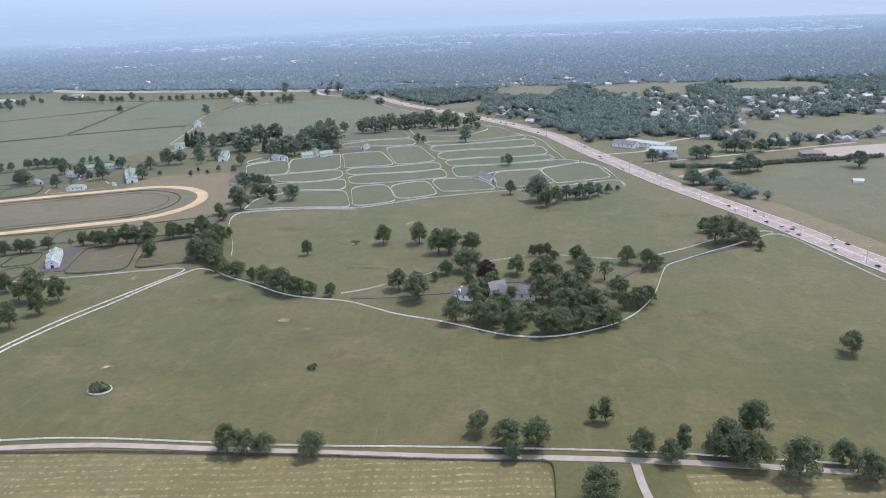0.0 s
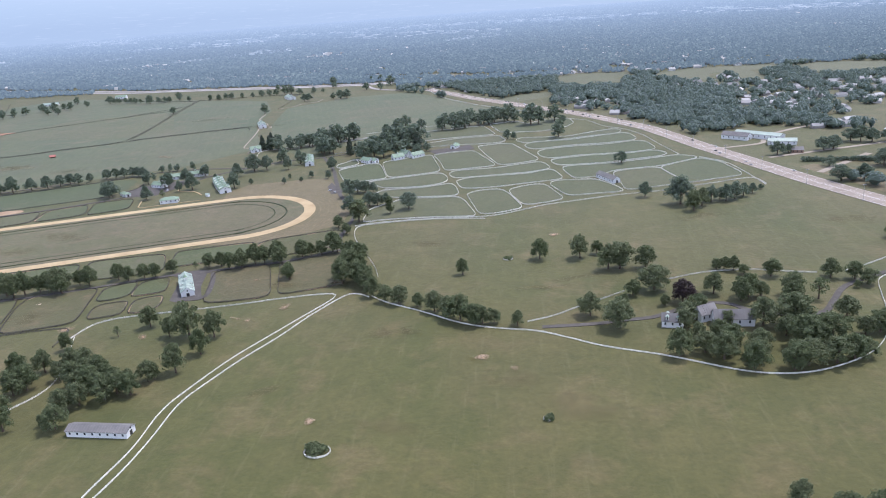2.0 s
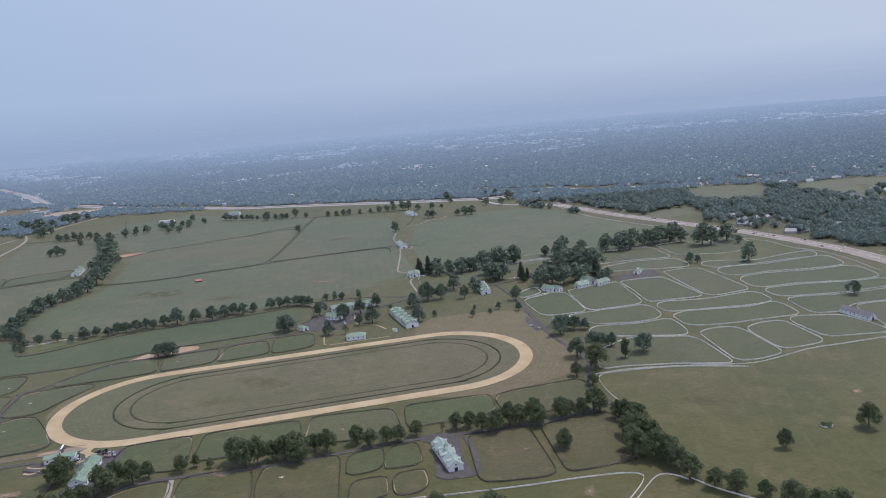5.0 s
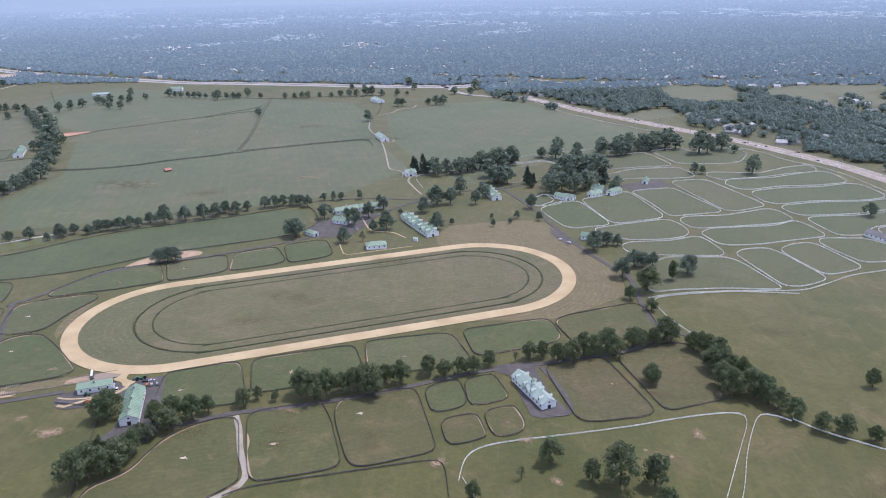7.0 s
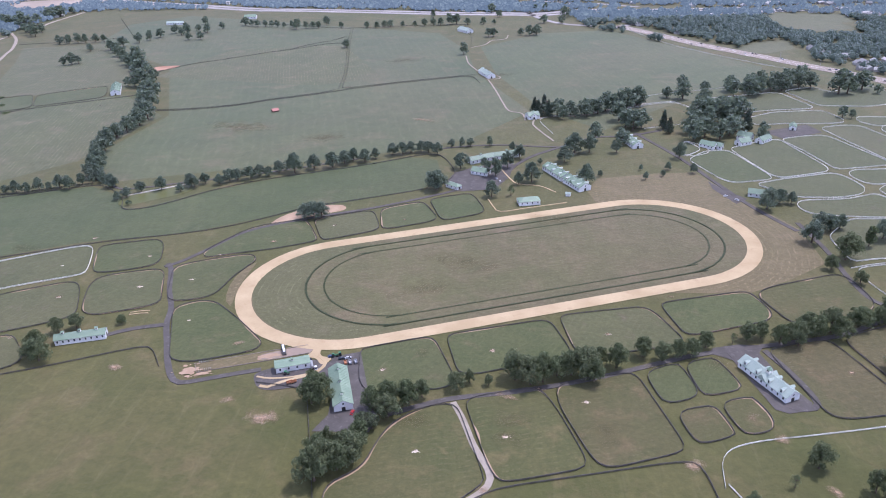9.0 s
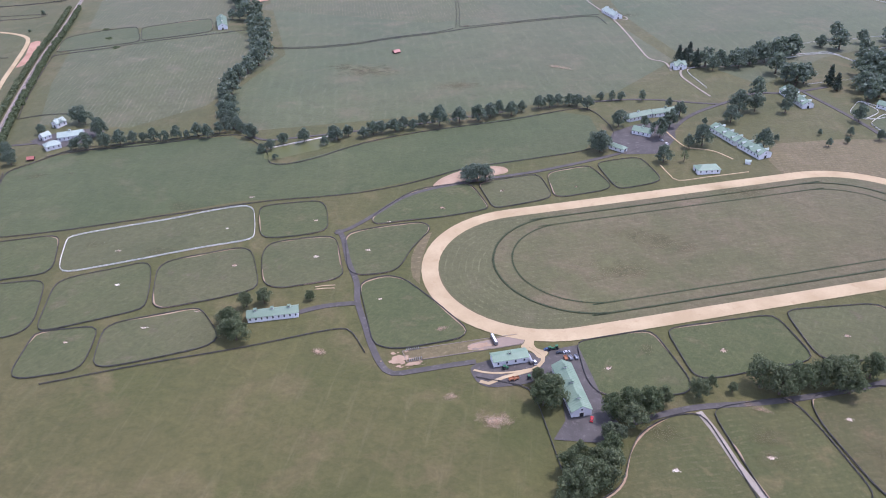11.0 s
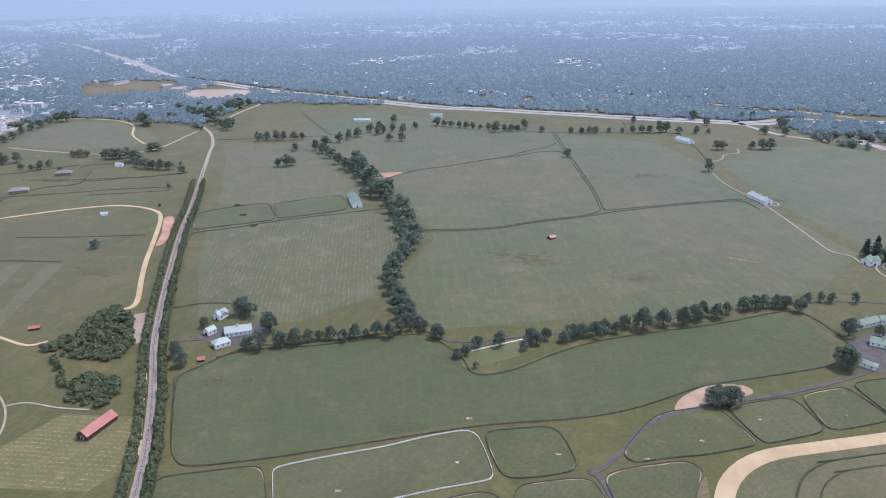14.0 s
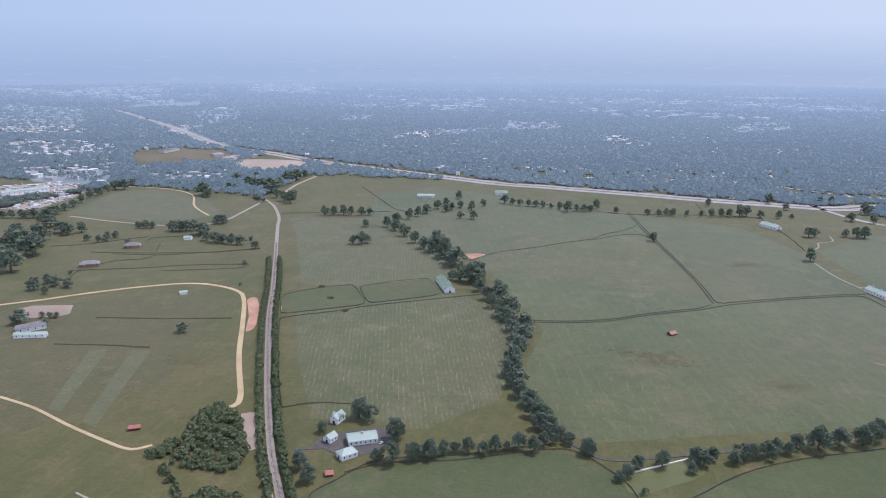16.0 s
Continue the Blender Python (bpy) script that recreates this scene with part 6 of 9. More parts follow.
plant("broadleaf", -951.9, 704.3, 15.3, 1.16)
plant("broadleaf", -965, 792.3, 13, 1.24)
plant("broadleaf", -976.1, 799.2, 12.1, 1.23)
plant("broadleaf", -957.9, 802.9, 11, 1.16)
plant("broadleaf", -933.5, 776.7, 6.9, 1.11)
plant("broadleaf", -919.7, 773.2, 7.3, 1.15)
plant("broadleaf", -916, 780.2, 8.5, 1.09)
plant("broadleaf", -914.7, 791.2, 7, 1.22)
plant("broadleaf", -892.5, 774.4, 4.7, 1.26)
plant("broadleaf", -928.6, 676.2, 19.1, 1.16)
plant("broadleaf", -865.9, 633.3, 6.7, 1.07)
plant("broadleaf", -880.8, 640.9, 9.8, 1.1)
plant("broadleaf", -881, 655.9, 7.9, 1.16)
plant("broadleaf", -871.2, 652.2, 8.7, 1.23)
plant("broadleaf", -860.4, 650.2, 7.3, 1.28)
plant("broadleaf", -879.6, 679.6, 3.6, 1.16)
plant("broadleaf", -841.5, 578.5, 9.5, 1.29)
plant("broadleaf", -834.6, 590.3, 4.6, 1.24)
plant("broadleaf", -830, 591.1, 4.2, 1.18)
plant("broadleaf", -825.7, 592, 4.2, 1.16)
plant("broadleaf", -821.7, 576.3, 5.2, 1.2)
plant("broadleaf", -732.8, 583.5, 7, 1.26)
plant("broadleaf", -739.1, 677.8, 2.6, 1.18)
plant("broadleaf", -1039.6, 889, 8.7, 1.26)
plant("broadleaf", -1042.4, 906.8, 9.5, 1.19)
plant("broadleaf", -1049.3, 931.1, 10.4, 1.12)
plant("broadleaf", -1056.7, 957, 9.4, 1.21)
plant("broadleaf", -1057.9, 974.7, 10.9, 1.26)
plant("broadleaf", -1063.7, 999.9, 9.8, 1.07)
plant("broadleaf", -1060.5, 1012.4, 12.8, 1.18)
plant("broadleaf", -1050.2, 1014.5, 14.9, 1.18)
plant("broadleaf", -1056, 1042, 10.2, 1.31)
plant("broadleaf", -1037, 871.9, 10.3, 1.33)
plant("broadleaf", -1032.6, 853.2, 12.5, 1.16)
plant("broadleaf", -1046.8, 850.4, 10.7, 1.32)
plant("broadleaf", -1058, 848.1, 9.5, 1.29)
plant("broadleaf", -1069.3, 845.8, 9.5, 1.13)
plant("broadleaf", -1077.8, 844.1, 8.3, 1.19)
plant("broadleaf", -908, 1064.3, 15.3, 1.09)
plant("broadleaf", -897.6, 1058.1, 15.1, 1.29)
plant("broadleaf", -940.7, 1101, 12.1, 1.25)
plant("broadleaf", -864.3, 1033.2, 20.3, 1.32)
plant("broadleaf", -869.3, 1072.3, 13.8, 1.29)
plant("broadleaf", -871.3, 1106.4, 17.3, 1.25)
plant("broadleaf", -866.9, 1125.5, 16.1, 1.27)
plant("broadleaf", -865.6, 1154.4, 10.2, 1.22)
plant("broadleaf", -882.3, 1049.2, 15.7, 1.08)
plant("broadleaf", -920.6, 1119, 10.7, 1.23)
plant("broadleaf", -55, 154.6, 8.7)
plant("broadleaf", -49.5, 153.8, 7.1)
plant("broadleaf", -45.1, 154.5, 5.9)
plant("broadleaf", -32.8, 152.4, 7.5)
plant("broadleaf", 8.8, 162.1, 7.3)
plant("broadleaf", 16, 155.9, 8.3)
plant("broadleaf", 23.8, 155.8, 8.9)
plant("broadleaf", 17.2, 150.5, 5.6)
plant("broadleaf", 48.8, 152.9, 7.2)
plant("broadleaf", 54.8, 149.5, 6.3)
plant("broadleaf", 77.8, 161.2, 9.9)
plant("broadleaf", 69, 153.4, 9.7)
plant("broadleaf", 72.8, 146.9, 9.8)
plant("broadleaf", 69.6, 149.2, 9.0)
plant("broadleaf", 65.7, 151.5, 7.3)
plant("broadleaf", 82, 142.5, 11.3)
plant("broadleaf", 94, 148, 7.0)
plant("broadleaf", 96, 141.5, 8.6)
plant("broadleaf", 98.7, 141.5, 6.7)
plant("broadleaf", 36.2, 135.1, 8.9)
plant("broadleaf", 123.1, 205.2, 8.1)
plant("slim", 38.9, 167.4, 5.8)
plant("slim", 42.2, 167.4, 8.2)
plant("slim", 58.4, 152.8, 9.3)
plant("broadleaf", -99.1, 286.3, 7.3)
plant("broadleaf", -93.2, 283.3, 8.2)
plant("broadleaf", -64.3, 263.8, 8.0)
plant("broadleaf", -104.9, 292.4, 8.5)
plant("broadleaf", -144.7, 315.8, 7.8)
plant("conifer", -243.3, 618.7, 11.7)
plant("conifer", -236.5, 614.3, 12.4)
plant("conifer", -162.6, 574.1, 10.7)
plant("conifer", -112, 579.8, 13.3)
plant("broadleaf", -226.8, 607.9, 10.6)
plant("broadleaf", -218.5, 611.8, 9.0)
plant("broadleaf", -210.1, 612.4, 11.5)
plant("broadleaf", -201.7, 619.9, 11.7)
plant("broadleaf", -191, 625.5, 13.5)
plant("broadleaf", -180.1, 631.1, 12.7)
plant("broadleaf", -170.2, 640.8, 13.0)
plant("broadleaf", -187.5, 588, 13.4)
plant("broadleaf", -180.8, 587.1, 12.6)
plant("broadleaf", -145.4, 660.5, 8.9)
plant("broadleaf", -134.7, 656.7, 14.2)
plant("broadleaf", -119.8, 652.3, 9.8)
plant("broadleaf", -131.2, 625.7, 11.0)
plant("broadleaf", -96.3, 662.5, 14.5)
plant("broadleaf", -85.3, 662.7, 15.5)
plant("broadleaf", -76.5, 667.4, 13.8)
plant("broadleaf", -64.9, 676, 12.1)
plant("broadleaf", -55.4, 678.7, 14.1)
plant("broadleaf", -41.9, 682.8, 14.3)
plant("broadleaf", -32.8, 683.4, 13.4)
plant("broadleaf", -19.2, 665.8, 19.7)
plant("broadleaf", -12.4, 666.7, 16.9)
plant("broadleaf", 2.4, 676.9, 16.4)
plant("broadleaf", -1.4, 601.2, 14.5)
plant("broadleaf", -41.4, 605.4, 8.4)
plant("broadleaf", -36.6, 603, 6.7)
plant("broadleaf", 8.5, 665.1, 7.6)
plant("broadleaf", -150.7, 558.2, 14.9)
plant("broadleaf", -142.5, 564.3, 14.4)
plant("broadleaf", -134.6, 559.1, 14.2)
plant("broadleaf", -126.3, 568.1, 13.8)
plant("broadleaf", -144.5, 582.4, 14.1)
plant("broadleaf", -134.2, 587.3, 14.2)
plant("broadleaf", -119.5, 576.2, 11.7)
plant("broadleaf", -103.5, 574.1, 7.8)
plant("broadleaf", -211, 561, 12.7)
plant("broadleaf", -195.8, 552.3, 11.0)
plant("broadleaf", -488.9, 485.2, 7.0)
plant("broadleaf", -468.9, 477.5, 6.8)
plant("broadleaf", -458.7, 480.6, 8.0)
plant("broadleaf", -443.9, 486.2, 8.0)
plant("broadleaf", -428.4, 488.5, 6.3)
plant("broadleaf", -423.9, 492.5, 8.1)
plant("broadleaf", -419.8, 495, 7.5)
plant("broadleaf", -413.2, 497.1, 8.1)
plant("broadleaf", -409.1, 501.1, 7.6)
plant("broadleaf", -403.7, 501, 6.4)
plant("broadleaf", -399.1, 506.6, 7.7)
plant("broadleaf", -390.1, 506.7, 12.4)
plant("broadleaf", -379.8, 512.2, 9.6)
plant("broadleaf", -369.3, 514.8, 10.2)
plant("broadleaf", -363.3, 520.8, 9.1)
plant("broadleaf", -358.7, 525.9, 8.6)
plant("broadleaf", -351.7, 524.3, 8.6)
plant("broadleaf", -346.3, 530.3, 6.9)
plant("broadleaf", -336.7, 536.1, 8.2)
plant("broadleaf", -330.4, 537.6, 8.3)
plant("broadleaf", -325.6, 540.5, 7.7)
plant("broadleaf", -319.3, 541.1, 7.7)
plant("broadleaf", -314.7, 540.8, 7.7)
plant("broadleaf", -309, 536.5, 8.3)
plant("broadleaf", -305.9, 477.9, 11.7)
plant("broadleaf", -368.9, 440.8, 8.5)
plant("broadleaf", -364.4, 441.3, 9.0)
plant("broadleaf", -360.6, 441.7, 9.0)
plant("broadleaf", -367, 444.3, 8.1)
plant("broadleaf", -230.1, 616.4, 13.1)
plant("broadleaf", -236, 618, 10.0)
plant("broadleaf", -220.7, 619.4, 10.9)
plant("broadleaf", -210.7, 618.2, 12.5)
plant("broadleaf", -204.8, 620.9, 11.8)
plant("broadleaf", -195.4, 627.2, 15.3)
plant("broadleaf", -181.9, 628.5, 17.0)
plant("broadleaf", -171.1, 640.6, 15.8)
plant("broadleaf", -189.6, 603.8, 14.7)
plant("broadleaf", -183.9, 581.4, 15.0)
plant("broadleaf", -177.7, 585.7, 14.4)
plant("broadleaf", -439.2, 336.3, 6.9)
plant("broadleaf", -433.5, 339.1, 6.9)
plant("broadleaf", -417.4, 342.7, 4.2)
plant("broadleaf", -440.6, 325.2, 8.2)
plant("broadleaf", -443.8, 326.3, 6.0)
plant("broadleaf", -436.3, 317.9, 9.4)
plant("broadleaf", -440, 319.7, 7.3)
plant("conifer", -245.5, 625.8, 11.7)
plant("conifer", -238.5, 628.7, 12.6)
plant("broadleaf", -615.2, 802.9, 19.3)
plant("broadleaf", -603.5, 783.3, 18.7)
plant("broadleaf", -590.6, 759.1, 18.0)
plant("broadleaf", -572.8, 718.2, 16.9)
plant("broadleaf", -567, 722.1, 16.0)
plant("broadleaf", -547.5, 679.7, 15.7)
plant("broadleaf", -536.6, 649.8, 15.7)
plant("broadleaf", -525.8, 619.1, 15.6)
plant("broadleaf", -525.3, 603.9, 13.7)
plant("broadleaf", -527.4, 588.2, 12.6)
plant("broadleaf", -528.3, 574.4, 11.6)
plant("broadleaf", -527.8, 561.3, 12.7)
plant("broadleaf", -308.6, 290.1, 8.7)
plant("pale", -312.7, 284.6, 6.2)
plant("broadleaf", -168.8, 228.7, 7.7)
plant("broadleaf", -189.3, 230, 8.9)
plant("broadleaf", -178, 218.1, 9.2)
plant("broadleaf", -175.8, 221.6, 8.4)
plant("broadleaf", -170.9, 220.6, 8.3)
plant("broadleaf", -184.6, 215, 8.4)
plant("broadleaf", -187.8, 211.7, 8.4)
plant("broadleaf", -184.6, 201.8, 8.5)
plant("broadleaf", -180.6, 226.4, 8.2)
plant("broadleaf", -685.4, 812.8, 12.9)
plant("broadleaf", -692.9, 811.3, 9.0)
plant("broadleaf", -681.5, 817.7, 9.0)
plant("broadleaf", -699.6, 877.7, 8.7)
plant("broadleaf", -816, 974.7, 16.7)
plant("broadleaf", -828.5, 985.6, 13.0)
plant("broadleaf", -757.4, 922, 10.6)
plant("broadleaf", -747.5, 924, 10.6)
plant("broadleaf", -738.1, 925.9, 11.8)
plant("broadleaf", -729.9, 927.5, 10.6)
plant("broadleaf", -719.3, 929.6, 10.6)
plant("broadleaf", -710.5, 931.4, 9.4)
plant("broadleaf", -679.4, 881.8, 12.0)
plant("broadleaf", -667.8, 869.5, 11.8)
plant("broadleaf", -654.6, 849, 12.4)
plant("broadleaf", -638.8, 826.1, 12.0)
plant("broadleaf", -627.2, 808.2, 11.6)
plant("broadleaf", -617, 794.8, 11.4)
plant("broadleaf", -606.7, 778.5, 11.1)
plant("broadleaf", -599.7, 766, 10.8)
plant("broadleaf", -593.5, 757.1, 9.8)
plant("broadleaf", -584.4, 742.8, 9.5)
plant("broadleaf", -574.8, 732.4, 10.2)
plant("broadleaf", -567.8, 719.1, 9.9)
plant("broadleaf", -563.1, 699.3, 10.4)
plant("broadleaf", -556.1, 681.3, 10.8)
plant("broadleaf", -550.2, 664.5, 11.2)
plant("broadleaf", -543.6, 648.9, 10.9)
plant("broadleaf", -538.3, 639.3, 10.7)
plant("broadleaf", -534.2, 624.9, 11.1)
plant("broadleaf", -529.7, 613.3, 11.5)
plant("broadleaf", -527.2, 594.2, 11.0)
plant("broadleaf", -529.1, 577.4, 10.6)
plant("broadleaf", -529.9, 558.3, 10.2)
plant("broadleaf", -527.3, 544.8, 9.3)
plant("broadleaf", -674.1, 900.6, 12.3)
plant("broadleaf", -665.2, 921, 12.5)
plant("broadleaf", -659.4, 936.1, 11.6)
plant("broadleaf", -653.4, 951.6, 11.8)
plant("broadleaf", -645.7, 977.2, 10.9)
plant("broadleaf", -639.2, 994.3, 11.1)
plant("broadleaf", -632, 1039.6, 10.4)
plant("broadleaf", -613.8, 934.1, 9.2)
plant("broadleaf", -600.1, 934.1, 10.3)
plant("broadleaf", -425.2, 874.8, 9.5)
plant("broadleaf", -302.2, 829.4, 12.3)
plant("broadleaf", -473.5, 469.8, 6.3)
plant("broadleaf", -477.1, 466.2, 5.3)
plant("broadleaf", -467.7, 458.7, 3.3)
plant("broadleaf", -441.4, 484.3, 7.6)
plant("broadleaf", -446.9, 477.7, 5.5)
plant("broadleaf", -437.1, 489.6, 6.7)
plant("broadleaf", -564.8, 712.6, 9.8)
plant("broadleaf", -587.8, 722.4, 8.4)
plant("broadleaf", -581, 720.8, 8.3)
plant("broadleaf", -573.8, 748, 8.7)
plant("broadleaf", -634, 964.4, 9.6)
plant("broadleaf", -629.4, 974.4, 9.7)
plant("broadleaf", -622.1, 988.3, 8.6)
plant("broadleaf", -608.1, 978.7, 10.9)
plant("broadleaf", -598.5, 1002.6, 8.7)
plant("broadleaf", -576.2, 1023.5, 11.4)
plant("broadleaf", -566.7, 1018.8, 8.8)
plant("broadleaf", -558, 1014.1, 8.8)
plant("broadleaf", -548.3, 1012.8, 8.8)
plant("broadleaf", -540, 1011.3, 8.7)
plant("broadleaf", -532.2, 1006.5, 8.7)
plant("broadleaf", -522.6, 1002.2, 7.4)
plant("broadleaf", -513.4, 1004.1, 8.7)
plant("broadleaf", -504.5, 990.6, 13.4)
plant("broadleaf", -494.8, 995.6, 8.6)
plant("broadleaf", -486.8, 997.2, 8.6)
plant("broadleaf", -479.6, 995.7, 8.6)
plant("broadleaf", -473.1, 1012.2, 12.5)
plant("broadleaf", -452.5, 995.2, 7.3)
plant("broadleaf", -420.4, 987.1, 8.5)
plant("broadleaf", -408.8, 986.6, 8.5)
plant("broadleaf", -400.7, 991.1, 8.6)
plant("broadleaf", -393.6, 992.5, 8.6)
plant("broadleaf", -379.1, 992.6, 7.4)
plant("broadleaf", -364.6, 992.7, 7.4)
plant("broadleaf", -353.9, 994.8, 9.9)
plant("broadleaf", -343.8, 996.9, 10.0)
plant("broadleaf", -334.9, 998.7, 10.0)
plant("broadleaf", -324.2, 1000.8, 13.9)
plant("broadleaf", -316.4, 1005.2, 12.7)
plant("broadleaf", -303.5, 999.4, 8.8)
plant("broadleaf", -284.6, 1000.4, 8.9)
plant("broadleaf", -272.4, 1000.1, 6.4)
plant("broadleaf", -275, 1084.9, 12.6)
plant("broadleaf", -265.8, 1048.1, 9.4)
plant("broadleaf", -347.3, 1053.7, 9.3)
plant("broadleaf", -278.4, 919.3, 10.4)
plant("broadleaf", -273, 920.3, 10.5)
plant("broadleaf", -243.8, 926.1, 8.3)
plant("broadleaf", -234.8, 923.5, 11.9)
plant("broadleaf", -226.8, 925.1, 11.9)
plant("broadleaf", -214.3, 1000.8, 10.4)
plant("broadleaf", -195, 994.1, 10.4)
plant("broadleaf", -219.4, 1086.2, 9.9)
plant("broadleaf", -206.4, 1088.9, 11.4)
plant("broadleaf", -187.2, 1039.9, 13.7)
plant("broadleaf", -951, 690.4, 18.6)
plant("broadleaf", -822.6, 1000.6, 11.9)
plant("broadleaf", -844.8, 1003.2, 12.0)
plant("broadleaf", -185.4, 224.6, 9.4)
plant("broadleaf", -191.8, 226.5, 9.9)
plant("broadleaf", -207.8, 225.6, 9.4)
plant("broadleaf", -210.5, 222.5, 9.4)
plant("broadleaf", -207.4, 207.5, 10.5)
plant("broadleaf", -210.8, 204.8, 10.5)
plant("broadleaf", -200.6, 201.8, 9.0)
plant("broadleaf", -226.5, 223.2, 9.3)
plant("broadleaf", -223, 226.3, 8.9)
plant("slim", -190, 203.6, 4.6)
lane([(-337.9, 322.9), (-335.8, 321.3), (-333.8, 319.1), (-333.9, 315.9), (-336.2, 312.3), (-340.6, 309.6), (-346.2, 307), (-350.3, 304), (-353.1, 304.7)], 1.3, "sand")
lane([(-336.2, 312.3), (-343.5, 309.7), (-350.7, 308.8), (-355.5, 309.8)], 0.8, "sand")
kerb([(-379.5, 316.8), (-373.2, 319), (-355.9, 324.7), (-342.4, 329)])
kerb([(-377.1, 311.7), (-370.8, 313.9), (-356.4, 318.6), (-340.2, 324.1)])
kerb([(-379.5, 316.8), (-378.3, 314.4), (-377.1, 311.7)])
lane([(-417.7, 350.3), (-413.5, 351.7), (-410.6, 352.1)], 0.5, "sand")
lane([(-417.5, 348.8), (-413.3, 349.9), (-410.4, 350.2)], 0.5, "sand")
lane([(-627.8, 459.8), (-619.4, 445.2), (-609.1, 427.6), (-601.2, 411.6), (-592.1, 394), (-583.3, 378.4)], 1.4, "sand")
lane([(-270.8, 510.5), (-266.4, 495.7), (-262.4, 486.7), (-256.7, 485), (-249.6, 482.5), (-242.4, 473.9)], 0.8, "sand")
lane([(-278, 464.8), (-275, 454.1), (-271.7, 448.6), (-257.8, 453.2), (-238, 460)], 0.6, "sand")
plant("broadleaf", -305, 480.3, 11.2)
plant("broadleaf", -137.3, 602.9, 15.9)
plant("broadleaf", -132.1, 598.8, 18.2)
plant("broadleaf", -124.6, 598.4, 17.5)
plant("broadleaf", -117.8, 595.5, 18.3)
plant("broadleaf", -111, 597.6, 17.6)
plant("broadleaf", -115.8, 618.2, 12.4)
plant("broadleaf", -128.5, 619, 14.0)
plant("broadleaf", -148.5, 573.8, 13.5)
plant("broadleaf", -109.1, 558.9, 9.7)
plant("broadleaf", -130, 681, 13.6)
plant("broadleaf", -145.1, 663.2, 8.8)
plant("broadleaf", -115.3, 671.6, 10.8)
plant("broadleaf", -95, 677.9, 12.8)
plant("broadleaf", -79.7, 676.5, 15.7)
plant("broadleaf", -72.9, 679.1, 16.7)
plant("broadleaf", -59.9, 682.9, 14.1)
plant("broadleaf", -50.5, 686.9, 16.2)
plant("broadleaf", -38.6, 692.5, 17.4)
plant("broadleaf", -181.8, 593.1, 9.9)
plant("broadleaf", -176.6, 638.9, 11.6)
plant("broadleaf", -170.4, 641.3, 10.9)
plant("conifer", -164, 583.8, 12.9)
plant("conifer", -159.6, 583.6, 8.4)
plant("conifer", -110.6, 583.3, 13.3)
plant("conifer", -132.1, 590.3, 11.7)
white_fence([(-183.5, 632.3), (-172.3, 641.4), (-151.5, 648.6), (-141.4, 650.8), (-137.5, 636.1), (-133.1, 631.6), (-127.4, 619)])
white_fence([(-175.9, 584.4), (-161.6, 589.6), (-146.4, 594.8)])
white_fence([(-162.9, 664.6), (-141.4, 675.5), (-120.2, 680.1), (-84.1, 693.4)])
white_fence([(-154.7, 556.7), (-148.4, 550.2), (-145.3, 539.1), (-148.2, 534.3), (-155.6, 529.8), (-161.7, 530.1)])

join_far_trees()

# ---- worn spots ----
for _k, (_x, _y, _r) in enumerate([(-276, 326.4, 1.3), (-313.4, 314.4, 1.2), (-272.4, 281.6, 1.4), (-246.9, 298.3, 1.3), (-298.5, 274.8, 1.3), (-234.5, 337.5, 1.1),
                                   (-422.9, 371.1, 1.5), (-403.2, 377.4, 1.3), (-430.6, 399.2, 1.3), (-392.2, 345, 1.1), (-453.1, 362, 1.3), (-470.8, 321.2, 1.4), (-504.6, 368.7, 1.3), (-466.7, 389.7, 1), (-465.7, 418, 1.6), (-493.1, 345.4, 1.4), (-493.9, 311.2, 1), (-455.8, 331.8, 0.9), (-352.8, 432.2, 1), (-377.9, 414.4, 1), (-398.9, 400.7, 1)]):
    soft_patch(_x, _y, _r * 1.7, _r * 1.3, SOFT_TAN, "trampled soil round a feeding spot", 40 * _k)
    rough_patch("bare_patch", _x, _y, _r * 0.7, _r * 0.45, SALT, "small pale feeding spot worn in the paddock", seed=_k)
soft_patch(-348.1, 288.5, 9.0, 5.5, SOFT_TAN, "dry worn ground in a large paddock")
for _k, (_x, _y, _r) in enumerate([(-465.4, 418.3, 1.4), (-377.1, 413.9, 1.2), (-352.1, 432.7, 1.2), (-318.8, 438.6, 1.2), (-300.7, 444.5, 1.2), (-406.9, 313.9, 3.0), (-61.2, 236.9, 2.6), (-120.4, 294.5, 1.4), (-149.8, 273, 1.8),
                                   (-123.2, 308.4, 2.6), (-159.1, 315.4, 1.6), (-51, 229.2, 2.2), (-110, 201.7, 2.0), (-138.5, 284.6, 3.5), (-185.8, 262, 3.0), (-278.6, 259.7, 2.5), (-587.6, 455.1, 2.5), (-27.1, 358.8, 3.0)]):
    soft_patch(_x, _y, _r * 1.5, _r * 1.1, SOFT_TAN, "bare soil worn through the pasture grass", 35 * _k)

rough_patch("rubble_patch", -380, 312.5, 3.6, 2.8, BARE, "spread tan rubble and soil", 15, 91)
rough_patch("rubble_patch", -374.6, 311.1, 3.4, 1.0, BARE, "spread tan rubble and soil", 19, 92)
rough_patch("rubble_patch", -354.4, 321.9, 4.5, 1.3, BARE, "tan soil spread on the fenced strip", 15, 93)

